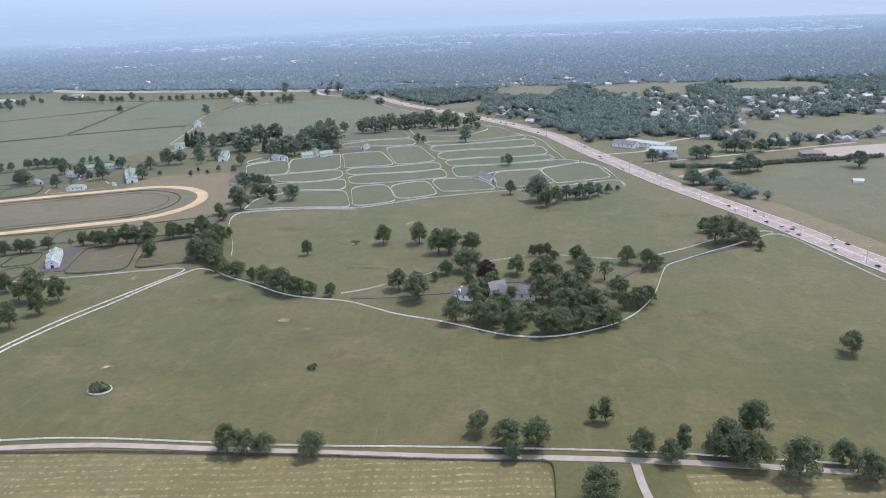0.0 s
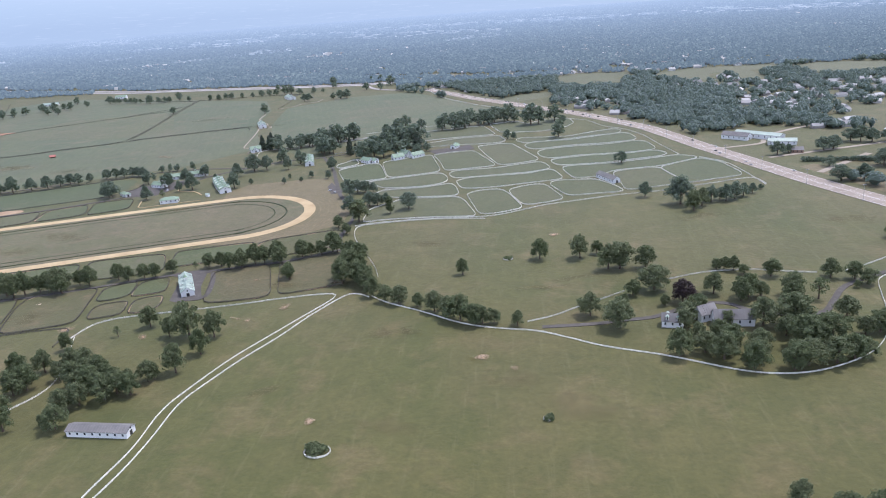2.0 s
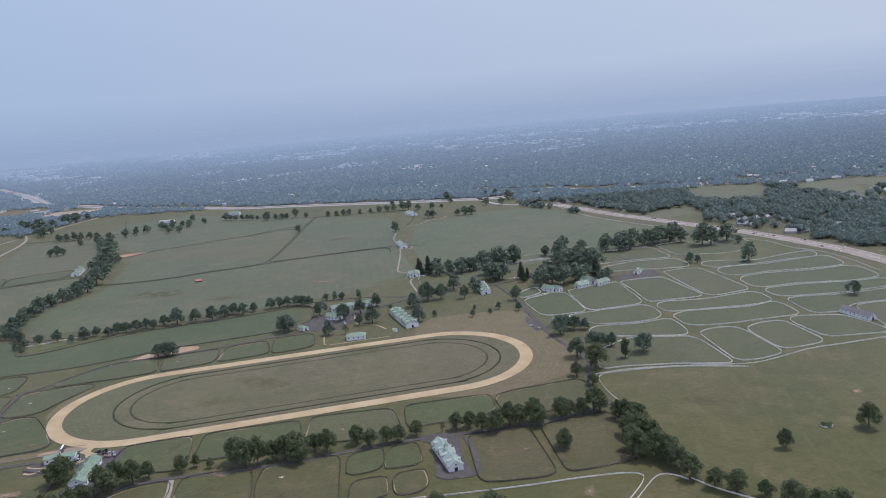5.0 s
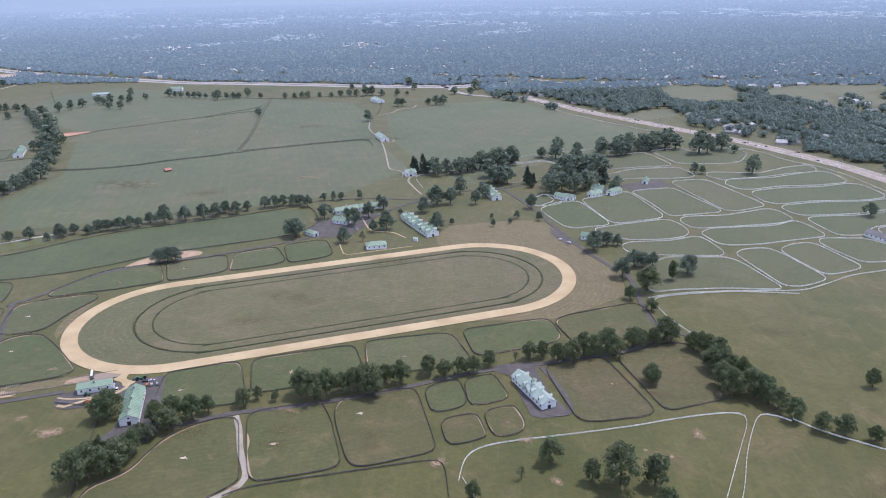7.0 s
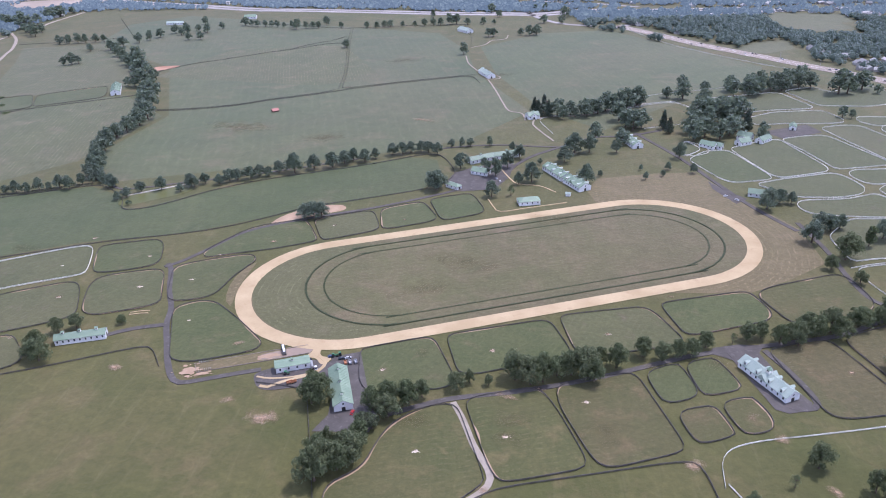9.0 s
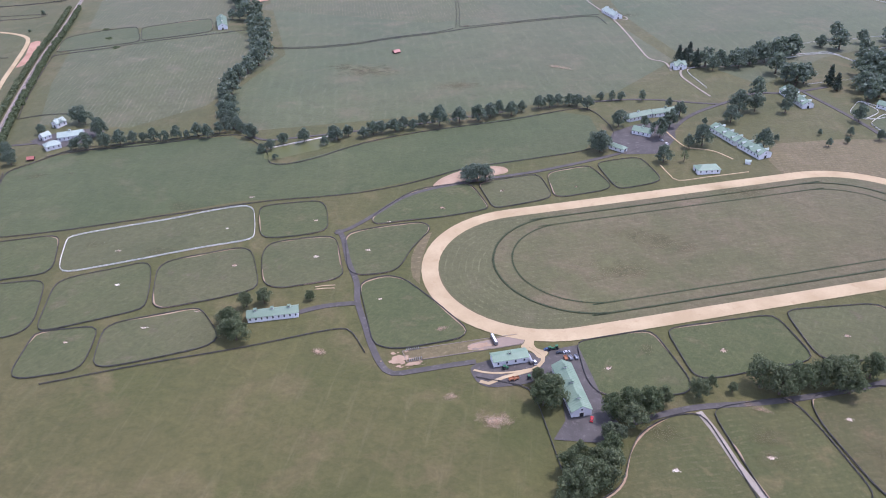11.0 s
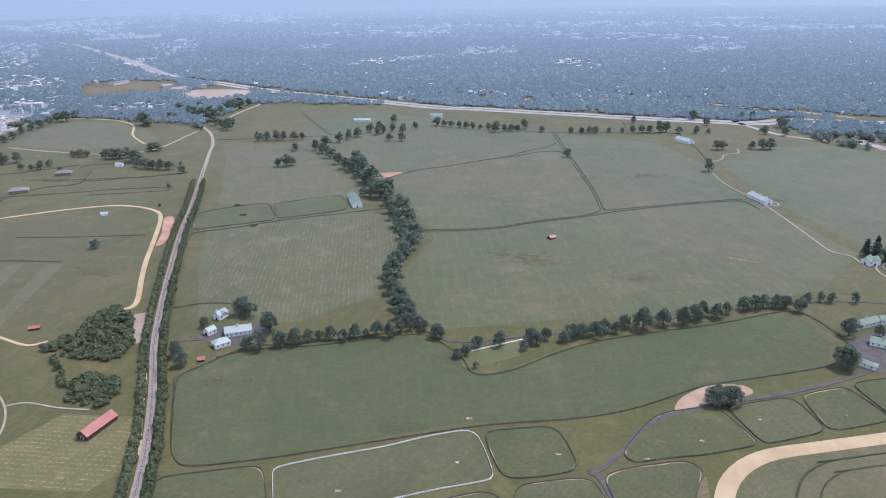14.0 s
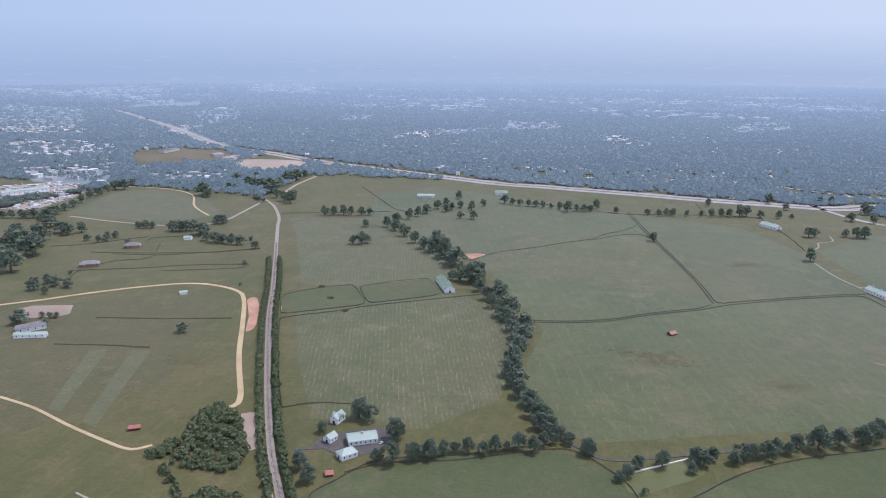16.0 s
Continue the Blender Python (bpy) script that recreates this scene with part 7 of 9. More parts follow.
# soft-edged worn and parched ground
for _x, _y, _rx, _ry, _turn in ((-347.7, 288.4, 6, 5, -17), (-361.1, 297.3, 4, 3, 11), (-270.7, 300.2, 7, 3, -21), (-261.7, 304.8, 4, 2, -18), (-220.1, 271.2, 5, 4, 6), (-197.6, 292.6, 4, 3, 5), (-192.5, 282.4, 4, 3, 25), (-156.8, 276.3, 2, 1.5, -12), (-206.7, 364.6, 2.5, 1.2, -19), (-368.4, 329.5, 5, 2, 23), (-62.4, 237, 2.6, 2.2, 24), (-153.8, 274.9, 2.6, 2, -25), (-61, 236.3, 3.4, 3, -24), (-322.7, 609.4, 16, 5, -24), (-563.7, 435.6, 4, 2.5, 3), (-639.4, 647.7, 3, 2, 18), (-581.2, 658.9, 2.5, 2, -11), (-309.1, 987.7, 7, 4, 1)):
    soft_patch(_x, _y, _rx, _ry, SOFT_TAN, "bare tan soil worn through the grass", _turn)
# soft-edged worn and parched ground
for _x, _y, _rx, _ry, _turn in ((-617.1, 1068.9, 5, 3, 10), (-393.5, 706.9, 5, 3, 16)):
    soft_patch(_x, _y, _rx, _ry, SOFT_TAN, "bare tan soil worn through the grass", _turn)
# soft-edged worn and parched ground
for _x, _y, _rx, _ry, _turn in ((-300, 324.6, 5.1, 4.8, 23), (-271.4, 281.3, 10.2, 8, -9), (-200.7, 319.2, 8.5, 6.4, 23), (-222.9, 317.7, 6.8, 4.8, 3), (-142.9, 346.4, 17, 9.6, 16), (-140.2, 307.5, 17, 11.2, -1), (-244.3, 438.9, 27.2, 11.2, 6), (-289.5, 393.8, 30.6, 12.8, -24), (-305.2, 369.9, 23.8, 12.8, -1), (-301.1, 288.8, 11.9, 8, 2), (-243.1, 284.9, 13.6, 11.2, 13), (-97.2, 258.4, 15.3, 8, 19), (-37.6, 294.3, 20.4, 4.8, 3), (-86.4, 353.3, 20.4, 8, -8), (46.3, 378.1, 23.8, 9.6, 21), (-91.6, 258.1, 8.5, 4.8, -11), (-271.3, 289.7, 13.6, 8, 12), (-145.4, 307.4, 11.9, 6.4, -19)):
    soft_patch(_x, _y, _rx, _ry, SOFT_DRY, "parched brownish grass in the pasture", _turn)
# soft-edged worn and parched ground
for _x, _y, _rx, _ry, _turn in ((-12.6, 283, 20.4, 4.8, -5), (-51.1, 221.7, 17, 11.2, -24), (-87.7, 259.1, 8.5, 4.8, -24), (-129.3, 219.7, 11.9, 6.4, 16), (7.9, 160.5, 15.3, 6.4, 9), (-31.7, 204.4, 23.8, 12.8, -25), (110.4, 360.7, 20.4, 12.8, -1), (-22.8, 302.7, 23.8, 4.8, 18), (-87.7, 198.1, 17, 8, -12), (88.1, 235.6, 17, 9.6, 2), (-386.6, 571.2, 27.2, 16, 21), (-487.8, 369.2, 10.2, 6.4, 8), (-493.5, 407, 11.9, 6.4, -11), (-580.3, 431, 11.9, 6.4, 23), (-274.7, 741.8, 30.6, 12.8, 6), (-448.1, 597.5, 23.8, 14.4, 10), (-516.2, 372.3, 8.5, 4.8, -11), (-444.1, 593.9, 30.6, 16, -3)):
    soft_patch(_x, _y, _rx, _ry, SOFT_DRY, "parched brownish grass in the pasture", _turn)
# soft-edged worn and parched ground
for _x, _y, _rx, _ry, _turn in ((-465.3, 602.1, 23.8, 12.8, -11), (-357.8, 807, 34, 16, 23), (-700, 883.2, 27.2, 14.4, 4), (-672.7, 483.9, 17, 8, -7), (-708.4, 543.8, 23.8, 12.8, -24)):
    soft_patch(_x, _y, _rx, _ry, SOFT_DRY, "parched brownish grass in the pasture", _turn)

# ---- buildings ----
def barn(x0, y0, x1, y1, width, wall_h, rise, roof_mat=GREEN_ROOF, wall_mat=WALL, cupolas=0, dormers=0, hip=False, windows=5, doors=True, label="white barn with a pale green metal roof", name="barn", turret=False, cross=False):
    """A building between the middles of its two ends: walls, a thick overhanging roof, doors, windows, and what stands on the ridge."""
    length = math.hypot(x1 - x0, y1 - y0)
    root = tagged(new(name), label, name.replace("_", " "), "farm buildings")
    root.matrix_world = pose((x0 + x1) / 2, (y0 + y1) / 2, 0, 0, 0, math.degrees(math.atan2(y1 - y0, x1 - x0)))
    h, w = length / 2, width / 2
    top = wall_h + rise
    o = 0.28
    t = 0.12
    slope = rise / w
    if hip:
        part("wall", Shape().box(-h, -w, -0.05, h, w, wall_h), wall_mat, root)
        q = max(0.3, h - w)
        roof = Shape().add([(-h - o, -w - o, wall_h), (h + o, -w - o, wall_h), (h + o, w + o, wall_h), (-h - o, w + o, wall_h), (-q, 0, top), (q, 0, top),
                            (-h - o, -w - o, wall_h - t), (h + o, -w - o, wall_h - t), (h + o, w + o, wall_h - t), (-h - o, w + o, wall_h - t)],
                           [(0, 1, 5, 4), (1, 2, 5), (2, 3, 4, 5), (3, 0, 4), (0, 6, 7, 1), (1, 7, 8, 2), (2, 8, 9, 3), (3, 9, 6, 0), (9, 8, 7, 6)])
        part("roof", roof, roof_mat, root)
    else:
        part("wall", Shape().prism([(-w, -0.05), (w, -0.05), (w, wall_h), (0, top), (-w, wall_h)], -h, h), wall_mat, root)
        e = wall_h - o * slope
        roof = Shape().prism([(-w - o, e + 0.03), (0, top + 0.03), (w + o, e + 0.03), (w + o, e + t + 0.05), (0, top + t + 0.05), (-w - o, e + t + 0.05)], -h - o, h + o)
        part("roof", roof, roof_mat, root)
        seams = Shape()
        for k in range(int(length / 0.9) + 1):
            x = -h + k * 0.9
            for s in (-1, 1):
                seams.add([(x - 0.03, s * (w + o), e + t + 0.05), (x + 0.03, s * (w + o), e + t + 0.05), (x + 0.03, 0, top + t + 0.05), (x - 0.03, 0, top + t + 0.05),
                           (x - 0.03, s * (w + o), e + t + 0.11), (x + 0.03, s * (w + o), e + t + 0.11), (x + 0.03, 0, top + t + 0.11), (x - 0.03, 0, top + t + 0.11)],
                          [(4, 5, 6, 7), (0, 1, 5, 4), (3, 0, 4, 7), (1, 2, 6, 5)])
        part("roof_seam", seams, roof_mat, root, kind="stuff")
    if doors:
        for s in (-1, 1):
            x = s * h
            frame_ = Shape().box(x - 0.05, -0.75, 0, x + 0.05, 0.75, min(1.75, wall_h * 0.85))
            d = part("door", frame_, WHITE, root)
            part("opening", Shape().box(x - 0.07, -0.6, 0.02, x + 0.07, 0.6, min(1.6, wall_h * 0.8)), OPENING, d)
            if not hip:
                part("window", Shape().box(x - 0.06, -0.3, wall_h + 0.1, x + 0.06, 0.3, wall_h + 0.6), OPENING, root)
    for s in (-1, 1):
        for k in range(windows):
            x = -h + (k + 0.5) * length / windows
            part("window", Shape().box(x - 0.28, s * w - 0.05, wall_h * 0.42, x + 0.28, s * w + 0.05, wall_h * 0.8), GLASS, root)
    for k in range(cupolas):
        x = -h + (k + 0.5) * length / cupolas
        c = part("cupola", Shape().box(x - 0.42, -0.42, top - 0.3, x + 0.42, 0.42, top + 0.75), WHITE, root)
        part("louvre", Shape().box(x - 0.3, -0.44, top + 0.25, x + 0.3, 0.44, top + 0.62), OPENING, c)
        part("cupola_roof", Shape().prism([(-0.62, top + 0.7), (0.62, top + 0.7), (0.0, top + 1.15)], x - 0.55, x + 0.55), roof_mat, c)
    for k in range(dormers):
        x = -h + (k + 0.5) * length / dormers
        for s in (-1, 1):
            z0, z1 = wall_h + 0.15, wall_h + rise * 0.72
            y0_, y1_ = sorted((s * 0.3, s * (w * 0.92)))
            d = part("dormer", Shape().box(x - 0.5, y0_, z0, x + 0.5, y1_, z1), WHITE, root)
            part("dormer_roof", Shape().add([(x - 0.65, s * w * 0.98, z1 - 0.05), (x + 0.65, s * w * 0.98, z1 - 0.05), (x, s * w * 0.98, z1 + 0.4), (x - 0.65, 0, z1 - 0.05), (x + 0.65, 0, z1 - 0.05), (x, 0, z1 + 0.4)],
                                            [(0, 1, 2), (0, 2, 5, 3), (1, 4, 5, 2), (3, 5, 4), (0, 3, 4, 1)]), PALE_ROOF, d)
            part("window", Shape().box(x - 0.25, s * w * 0.92 - 0.04, z0 + 0.2, x + 0.25, s * w * 0.92 + 0.04, z1 - 0.1), GLASS, d)
    if cross:
        part("cross_gable", Shape().prism([(-1.8, wall_h), (1.8, wall_h), (0, top - 0.1)], -w - 0.3, w + 0.3), roof_mat, root).matrix_local = pose(0, 0, 0.1, 0, 0, 90)
    if turret:
        c = part("turret", Shape().box(-0.7, -0.7, top - 0.4, 0.7, 0.7, top + 1.2), WHITE, root)
        part("louvre", Shape().box(-0.45, -0.74, top + 0.5, 0.45, 0.74, top + 1.0), OPENING, c)
        part("turret_roof", Shape().drum(0, 0, top + 1.15, top + 2.3, 1.0, 0.05, 8), GREEN_ROOF, c)
    return root


barn(-192.1, 319.6, -183.4, 300.2, 5.4, 2.2, 1.9, PALE_ROOF, cupolas=0, dormers=4, windows=9, turret=True, cross=True, label="long white stable with dormers and a turret on its roof")
barn(10.5, 467.9, 18.2, 450.7, 4.6, 2.2, 1.7, GREY_ROOF, windows=7, label="white barn with a grey roof among mown paddocks")
barn(-83.8, 577.8, -80.8, 585.6, 4.2, 2.0, 1.4, cupolas=1, windows=3, label="small white stable office with a green roof")
barn(-126.8, 548.8, -119.3, 552.6, 5.4, 2.4, 2.0, cupolas=1, windows=3, label="white gabled stable with a pale green roof")
barn(-121.8, 564.1, -115.2, 558.3, 5.2, 2.6, 2.2, cupolas=1, windows=3, label="white stable with a cupola and green roof")
barn(-113.4, 552, -105.5, 559, 5.0, 2.3, 1.9, windows=4, label="white gabled stable beside the paddock")
barn(-148.3, 549.3, -141.6, 542.3, 4.8, 2.2, 1.7, windows=4, label="white stable with green roof beside the lane")
barn(-142.9, 546.4, -137.4, 542.6, 4.2, 2.1, 1.5, windows=3, label="white stable wing with a green roof")
barn(-244.1, 510.3, -235.2, 491.3, 7.0, 2.4, 1.7, dormers=3, cupolas=3, windows=8, label="long white stable with dormers on a green roof")
barn(-234.2, 489.9, -226.9, 475.8, 7.4, 2.5, 1.8, dormers=3, windows=7, cross=True, label="white stable wing with dormers on a green roof")
barn(-262.7, 458.4, -252.1, 460.6, 6.0, 2.2, 1.5, hip=True, windows=4, label="square white pavilion with a hipped green roof")
barn(-289.1, 520.2, -275.8, 527.9, 5.0, 2.3, 1.6, cupolas=1, windows=6, label="white stable block with a green roof in the yard")
barn(-274.9, 528, -259.5, 533.8, 5.0, 2.3, 1.6, cupolas=1, windows=6, label="white stable block with a green roof in the yard")
barn(-286.6, 504.7, -277.7, 500.4, 5.6, 2.2, 1.7, cupolas=1, windows=4, label="white yard building with a green roof")
barn(-299.8, 484.4, -293.4, 478.9, 3.8, 2.0, 1.1, hip=True, windows=3, label="small white office with a flat green roof")
barn(-283.9, 752.4, -275.8, 731, 7.0, 2.6, 1.9, PALE_ROOF, cupolas=3, windows=8, label="long white barn with a pale roof beside the lane")
barn(-251.5, 610.2, -243.8, 613.7, 6.0, 2.6, 2.0, windows=3, label="white farmhouse with a pale green roof", name="house")
barn(-246.5, 608.6, -246.8, 616.5, 4.4, 2.5, 1.8, windows=2, label="white farmhouse wing with a pale green roof", name="house")
barn(-193.2, 569.7, -187.2, 544.5, 6.6, 2.4, 1.8, dormers=4, windows=8, label="long white stable with dormers on a green roof")
barn(-595.6, 718.1, -584.1, 690.9, 7.5, 2.8, 2.2, cupolas=2, windows=7, label="white barn with a pale green roof below the trees")
barn(-593.8, 475.4, -582.3, 480.9, 7.6, 2.4, 1.5, PALE_ROOF, cupolas=1, windows=6, label="white machine hall with a pale metal roof")
barn(-602.9, 473.7, -600.9, 478.1, 4.2, 2.2, 1.5, PALE_ROOF, windows=2, label="small white gabled garage with a pale roof")
barn(-593.5, 461.9, -588.1, 467.2, 5.4, 2.3, 1.8, PALE_ROOF, hip=True, windows=3, label="white cottage with a hipped pale roof", name="house")
barn(-605.3, 490.7, -603.4, 496.9, 4.2, 2.6, 1.8, PALE_ROOF, cross=True, windows=2, label="white house with a pale roof", name="house")
barn(-436.1, 329.2, -419.3, 334.1, 4.4, 2.2, 1.3, cupolas=3, windows=9, label="long white stable with three cupolas on a green roof")
barn(-328.2, 312.3, -322.7, 292.6, 6.0, 2.4, 1.7, cupolas=3, windows=8, label="white stable with three cupolas on a pale green roof")
barn(-349.9, 313.6, -339.1, 317.3, 4.4, 2.3, 0.7, GREEN_ROOF, cupolas=1, windows=4, doors=False, label="machine shed with a low pale green roof")
barn(-178.9, 200.1, -160.2, 198.2, 4.4, 1.9, 0.9, GREY_ROOF, windows=8, label="long white shed with a grey roof", name="shed")
barn(0.4, 256.7, 7.2, 254.9, 4.4, 2.4, 2.0, GREY_ROOF, dormers=2, windows=3, label="white farmhouse wing with a grey roof and dormers", name="house")
barn(12.7, 259, 18.8, 261.6, 5.0, 2.8, 2.4, GREY_ROOF, windows=3, label="white farmhouse with a steep grey roof", name="house")
barn(17.2, 256, 30.2, 255.1, 5.2, 2.8, 2.4, GREY_ROOF, windows=4, label="large white farmhouse under old trees", name="house")
barn(-438.2, 635.5, -434.5, 638.2, 3.6, 1.0, 1.2, RED_ROOF, DARK_WALL, windows=0, doors=False, label="open run-in shed with a red roof", name="shed")
barn(-595, 448.9, -592.2, 450, 3.0, 1.1, 0.8, RED_ROOF, DARK_WALL, windows=0, doors=False, label="small open shed with a red roof", name="shed")
barn(-607.6, 400, -610.6, 384.6, 5.4, 2.0, 2.0, RED_ROOF, DARK_WALL, windows=0, label="dark tobacco barn with a faded red roof")
barn(-695.4, 468.2, -691, 470.4, 3.0, 1.2, 0.8, RED_ROOF, DARK_WALL, windows=0, doors=False, label="small weathered shed in the field", name="shed")
barn(-682, 1041, -662, 1043, 6.0, 2.4, 1.6, PALE_ROOF, windows=10, label="long white barn in the far pasture")
barn(-592.9, 1075.8, -578.1, 1077.4, 9.0, 3.0, 2.2, windows=4, label="white house by the freeway", name="house")
barn(-310.2, 960.9, -298.8, 943.6, 8.0, 2.8, 2.2, PALE_ROOF, cupolas=2, windows=6, label="white barn with a pale roof by the lane")
barn(-832.7, 564.6, -822.1, 577, 7.0, 2.6, 1.8, GREY_ROOF, windows=4, label="grey-roofed stable west of the railway")
barn(-827.5, 557.3, -809.9, 562.5, 4.0, 2.2, 1.0, PALE_ROOF, windows=5, label="pale-roofed row of garages", name="shed")
barn(-886, 699.4, -873, 706.6, 7.0, 2.6, 2.2, GREY_ROOF, BRICK, hip=True, windows=4, label="large house with a grey roof", name="house")
barn(-885.5, 759.7, -873.1, 764.9, 7.0, 2.6, 2.2, GREY_ROOF, BRICK, hip=True, windows=4, label="large house with a grey roof", name="house")
barn(-772.3, 651.3, -767.9, 653.6, 3.5, 1.6, 0.8, PALE_ROOF, windows=0, label="small pale-roofed shed in the field", name="shed")
barn(-849.2, 797.1, -842.7, 798.4, 5.0, 2.5, 1.0, PALE_ROOF, windows=2, label="small white-roofed shed in a pasture", name="shed")
barn(114.4, 565.4, 128.4, 552.5, 8.0, 2.8, 2.2, GREY_ROOF, windows=5, label="grey-roofed hall by the highway", name="hall")
barn(125.5, 570.5, 149, 546.7, 9.0, 3.2, 1.2, PALE_ROOF, windows=8, label="large white flat hall by the highway", name="hall")
barn(134.8, 534.9, 152, 529.8, 7.0, 2.8, 1.6, PALE_ROOF, windows=5, label="white wing of the large hall", name="hall")
barn(139.3, 506.2, 146.2, 504.4, 5.0, 2.2, 1.6, GREY_ROOF, BRICK, windows=3, label="brick house with a grey roof", name="house")
barn(229.8, 505.7, 245, 503.7, 9.0, 2.8, 1.6, GREY_ROOF, BRICK, hip=True, windows=5, label="brown brick building with a hipped grey roof", name="hall")
barn(227.5, 426.6, 233.3, 425.9, 3.0, 1.4, 0.7, PALE_ROOF, windows=0, label="small pale hut in the mown field", name="shed")
barn(-144.9, 469.3, -137.1, 466.2, 4.4, 2.2, 1.7, windows=3, label="white house with a green roof under trees", name="house")
barn(-237.5, 469.5, -235.3, 468.9, 1.6, 1.5, 0.5, PALE_ROOF, windows=0, doors=False, label="small white hut beside the track", name="shed")

# ---- planted rings ----
def planted_ring(x, y, r, shrub, seed):
    rng = random.Random(seed)
    ring = [(x + r * math.cos(a), y + r * 0.8 * math.sin(a)) for a in np.linspace(0, 2 * math.pi, 14)[:-1]]
    fence(ring, True, WHITE, "white_fence", "low white fence round a shrub", 0.55, 2, 0.9)
    lobes = [(rng.uniform(-0.6, 0.6) * r, rng.uniform(-0.5, 0.5) * r, rng.uniform(0.3, 0.6) * shrub, 0.42 * r, 0.45 * shrub) for _ in range(9)]
    bush = new("shrub", crown_mesh("shrub", lobes, 0.3, 90, LEAF, seed))
    bush.location = (x, y, 0)
    tagged(bush, "dense green shrub inside a white ring fence", "shrub")


planted_ring(-104.5, 187.2, 3.6, 2.2, 3)
planted_ring(-42.9, 199.9, 1.5, 1.3, 4)
planted_ring(-49.8, 328.6, 2.2, 1.0, 5)


# ---- street lamps and vehicles ----
def street_lamp(x, y, turn):
    lamp = tagged(new("street_lamp"), "tall grey lamp post beside the highway", "street lamp", "highway lamps")
    part("pole", Shape().drum(0, 0, 0, 8.6, 0.12, 0.07, 6), METAL, lamp)
    part("arm", Shape().box(-0.9, -0.05, 8.5, 0.9, 0.05, 8.6), METAL, lamp)
    for s in (-1, 1):
        part("lamp_head", Shape().box(s * 0.9 - 0.3, -0.14, 8.42, s * 0.9 + 0.3, 0.14, 8.6), METAL, lamp)
    lamp.matrix_world = pose(x, y, 0, 0, 0, turn)
    return lamp


_hw = curve_through(HIGHWAY, 1.0)
_hn = normals(_hw)
_first = None
for _k in range(95, 640, 38):
    _p = _hw[_k] + _hn[_k] * 8.2
    _turn = math.degrees(math.atan2(_hn[_k][1], _hn[_k][0]))
    if _first is None:
        _first = street_lamp(_p[0], _p[1], _turn)
    else:
        copy_thing(_first, pose(_p[0], _p[1], 0, 0, 0, _turn))


def car(paint, colour, van=False):
    top = tagged(new("car"), f"{colour} {'van' if van else 'car'} on the pale road", "car", "vehicles")
    roof_z = 1.05 if van else 0.76
    outline = [(-1.15, 0.16), (1.15, 0.16), (1.18, 0.34), (1.05, 0.47), (0.62, 0.52), (-1.1, 0.54), (-1.18, 0.40)]
    body = Shape()
    n = len(outline)
    body.add([(x, y, z) for y in (-0.46, 0.46) for x, z in outline], [tuple(range(n)), tuple(range(2 * n - 1, n - 1, -1))] + [(i, n + i, n + (i + 1) % n, (i + 1) % n) for i in range(n)])
    body_part = part("body", body, paint, top)
    back = -1.1 if van else -0.85
    part("windows", Shape().add([(back, -0.44, 0.52), (0.62, -0.44, 0.51), (0.62, 0.44, 0.51), (back, 0.44, 0.52), (back + 0.2, -0.36, roof_z - 0.02), (0.2, -0.36, roof_z - 0.02), (0.2, 0.36, roof_z - 0.02), (back + 0.2, 0.36, roof_z - 0.02)],
                                [(0, 1, 5, 4), (1, 2, 6, 5), (2, 3, 7, 6), (3, 0, 4, 7)]), GLASS, top)
    part("roof", Shape().box(back + 0.2, -0.37, roof_z - 0.03, 0.2, 0.37, roof_z + 0.01), paint, top)
    for x in (-0.7, 0.72):
        for y in (-0.42, 0.42):
            w = Shape()
            ring = [(0.17 * math.cos(a), 0.17 + 0.17 * math.sin(a)) for a in np.linspace(0, 2 * math.pi, 11)[:-1]]
            w.add([(x + u, y + s, v) for s in (-0.06, 0.06) for u, v in ring], [tuple(range(10)), tuple(range(19, 9, -1))] + [(i, 10 + i, 10 + (i + 1) % 10, (i + 1) % 10) for i in range(10)])
            part("wheel", w, TYRE, top)
    return top


_colours = ("white", "dark", "silver", "red", "blue")
_cars = [car(p, c) for p, c in zip(CAR_PAINTS, _colours)]
_cars.append(car(CAR_PAINTS[0], "white", True))
_yard = [(-279.6, 500.3, 40), (-273.6, 493.8, 120), (-271.6, 490, 100), (-232.1, 499.4, 60), (-319.8, 291.4, 80), (46.8, 133.7, 92)]
for _c, (_x, _y, _a) in zip((0, 2, 0, 2, 3, 3), _yard):
    copy_thing(_cars[_c], pose(_x, _y, 0.17, 0, 0, _a))
for _x, _y, _a, _c in ((-336.4, 314.8, 110, 5), (-332.4, 321.6, 15, 4), (-328.5, 320.4, 20, 1), (-326.2, 320.8, 20, 2), (-152.8, 462, 130, 0), (45.4, 132.5, 90, 1), (-579, 477.4, 60, 0), (-156.8, 467.1, 30, 0)):
    copy_thing(_cars[_c], pose(_x, _y, 0.18, 0, 0, _a))
_rng = random.Random(11)
for _k in range(46):
    _i = _rng.randrange(60, len(_hw) - 40)
    _lane = _rng.choice((-5.8, -3.6, -1.5, 1.5, 3.6, 5.8))
    _p = _hw[_i] + _hn[_i] * _lane
    _a = math.degrees(math.atan2(-_hn[_i][0], _hn[_i][1])) + (180 if _lane < 0 else 0)
    copy_thing(_rng.choice(_cars[:3] + _cars[:2] + _cars[4:]), pose(_p[0], _p[1], 0.23, 0, 0, _a))
for _k, _proto in enumerate(_cars):
    _i = 70 + 23 * _k
    _p = _hw[_i] + _hn[_i] * 4.2
    _proto.matrix_world = pose(_p[0], _p[1], 0.23, 0, 0, math.degrees(math.atan2(-_hn[_i][0], _hn[_i][1])))

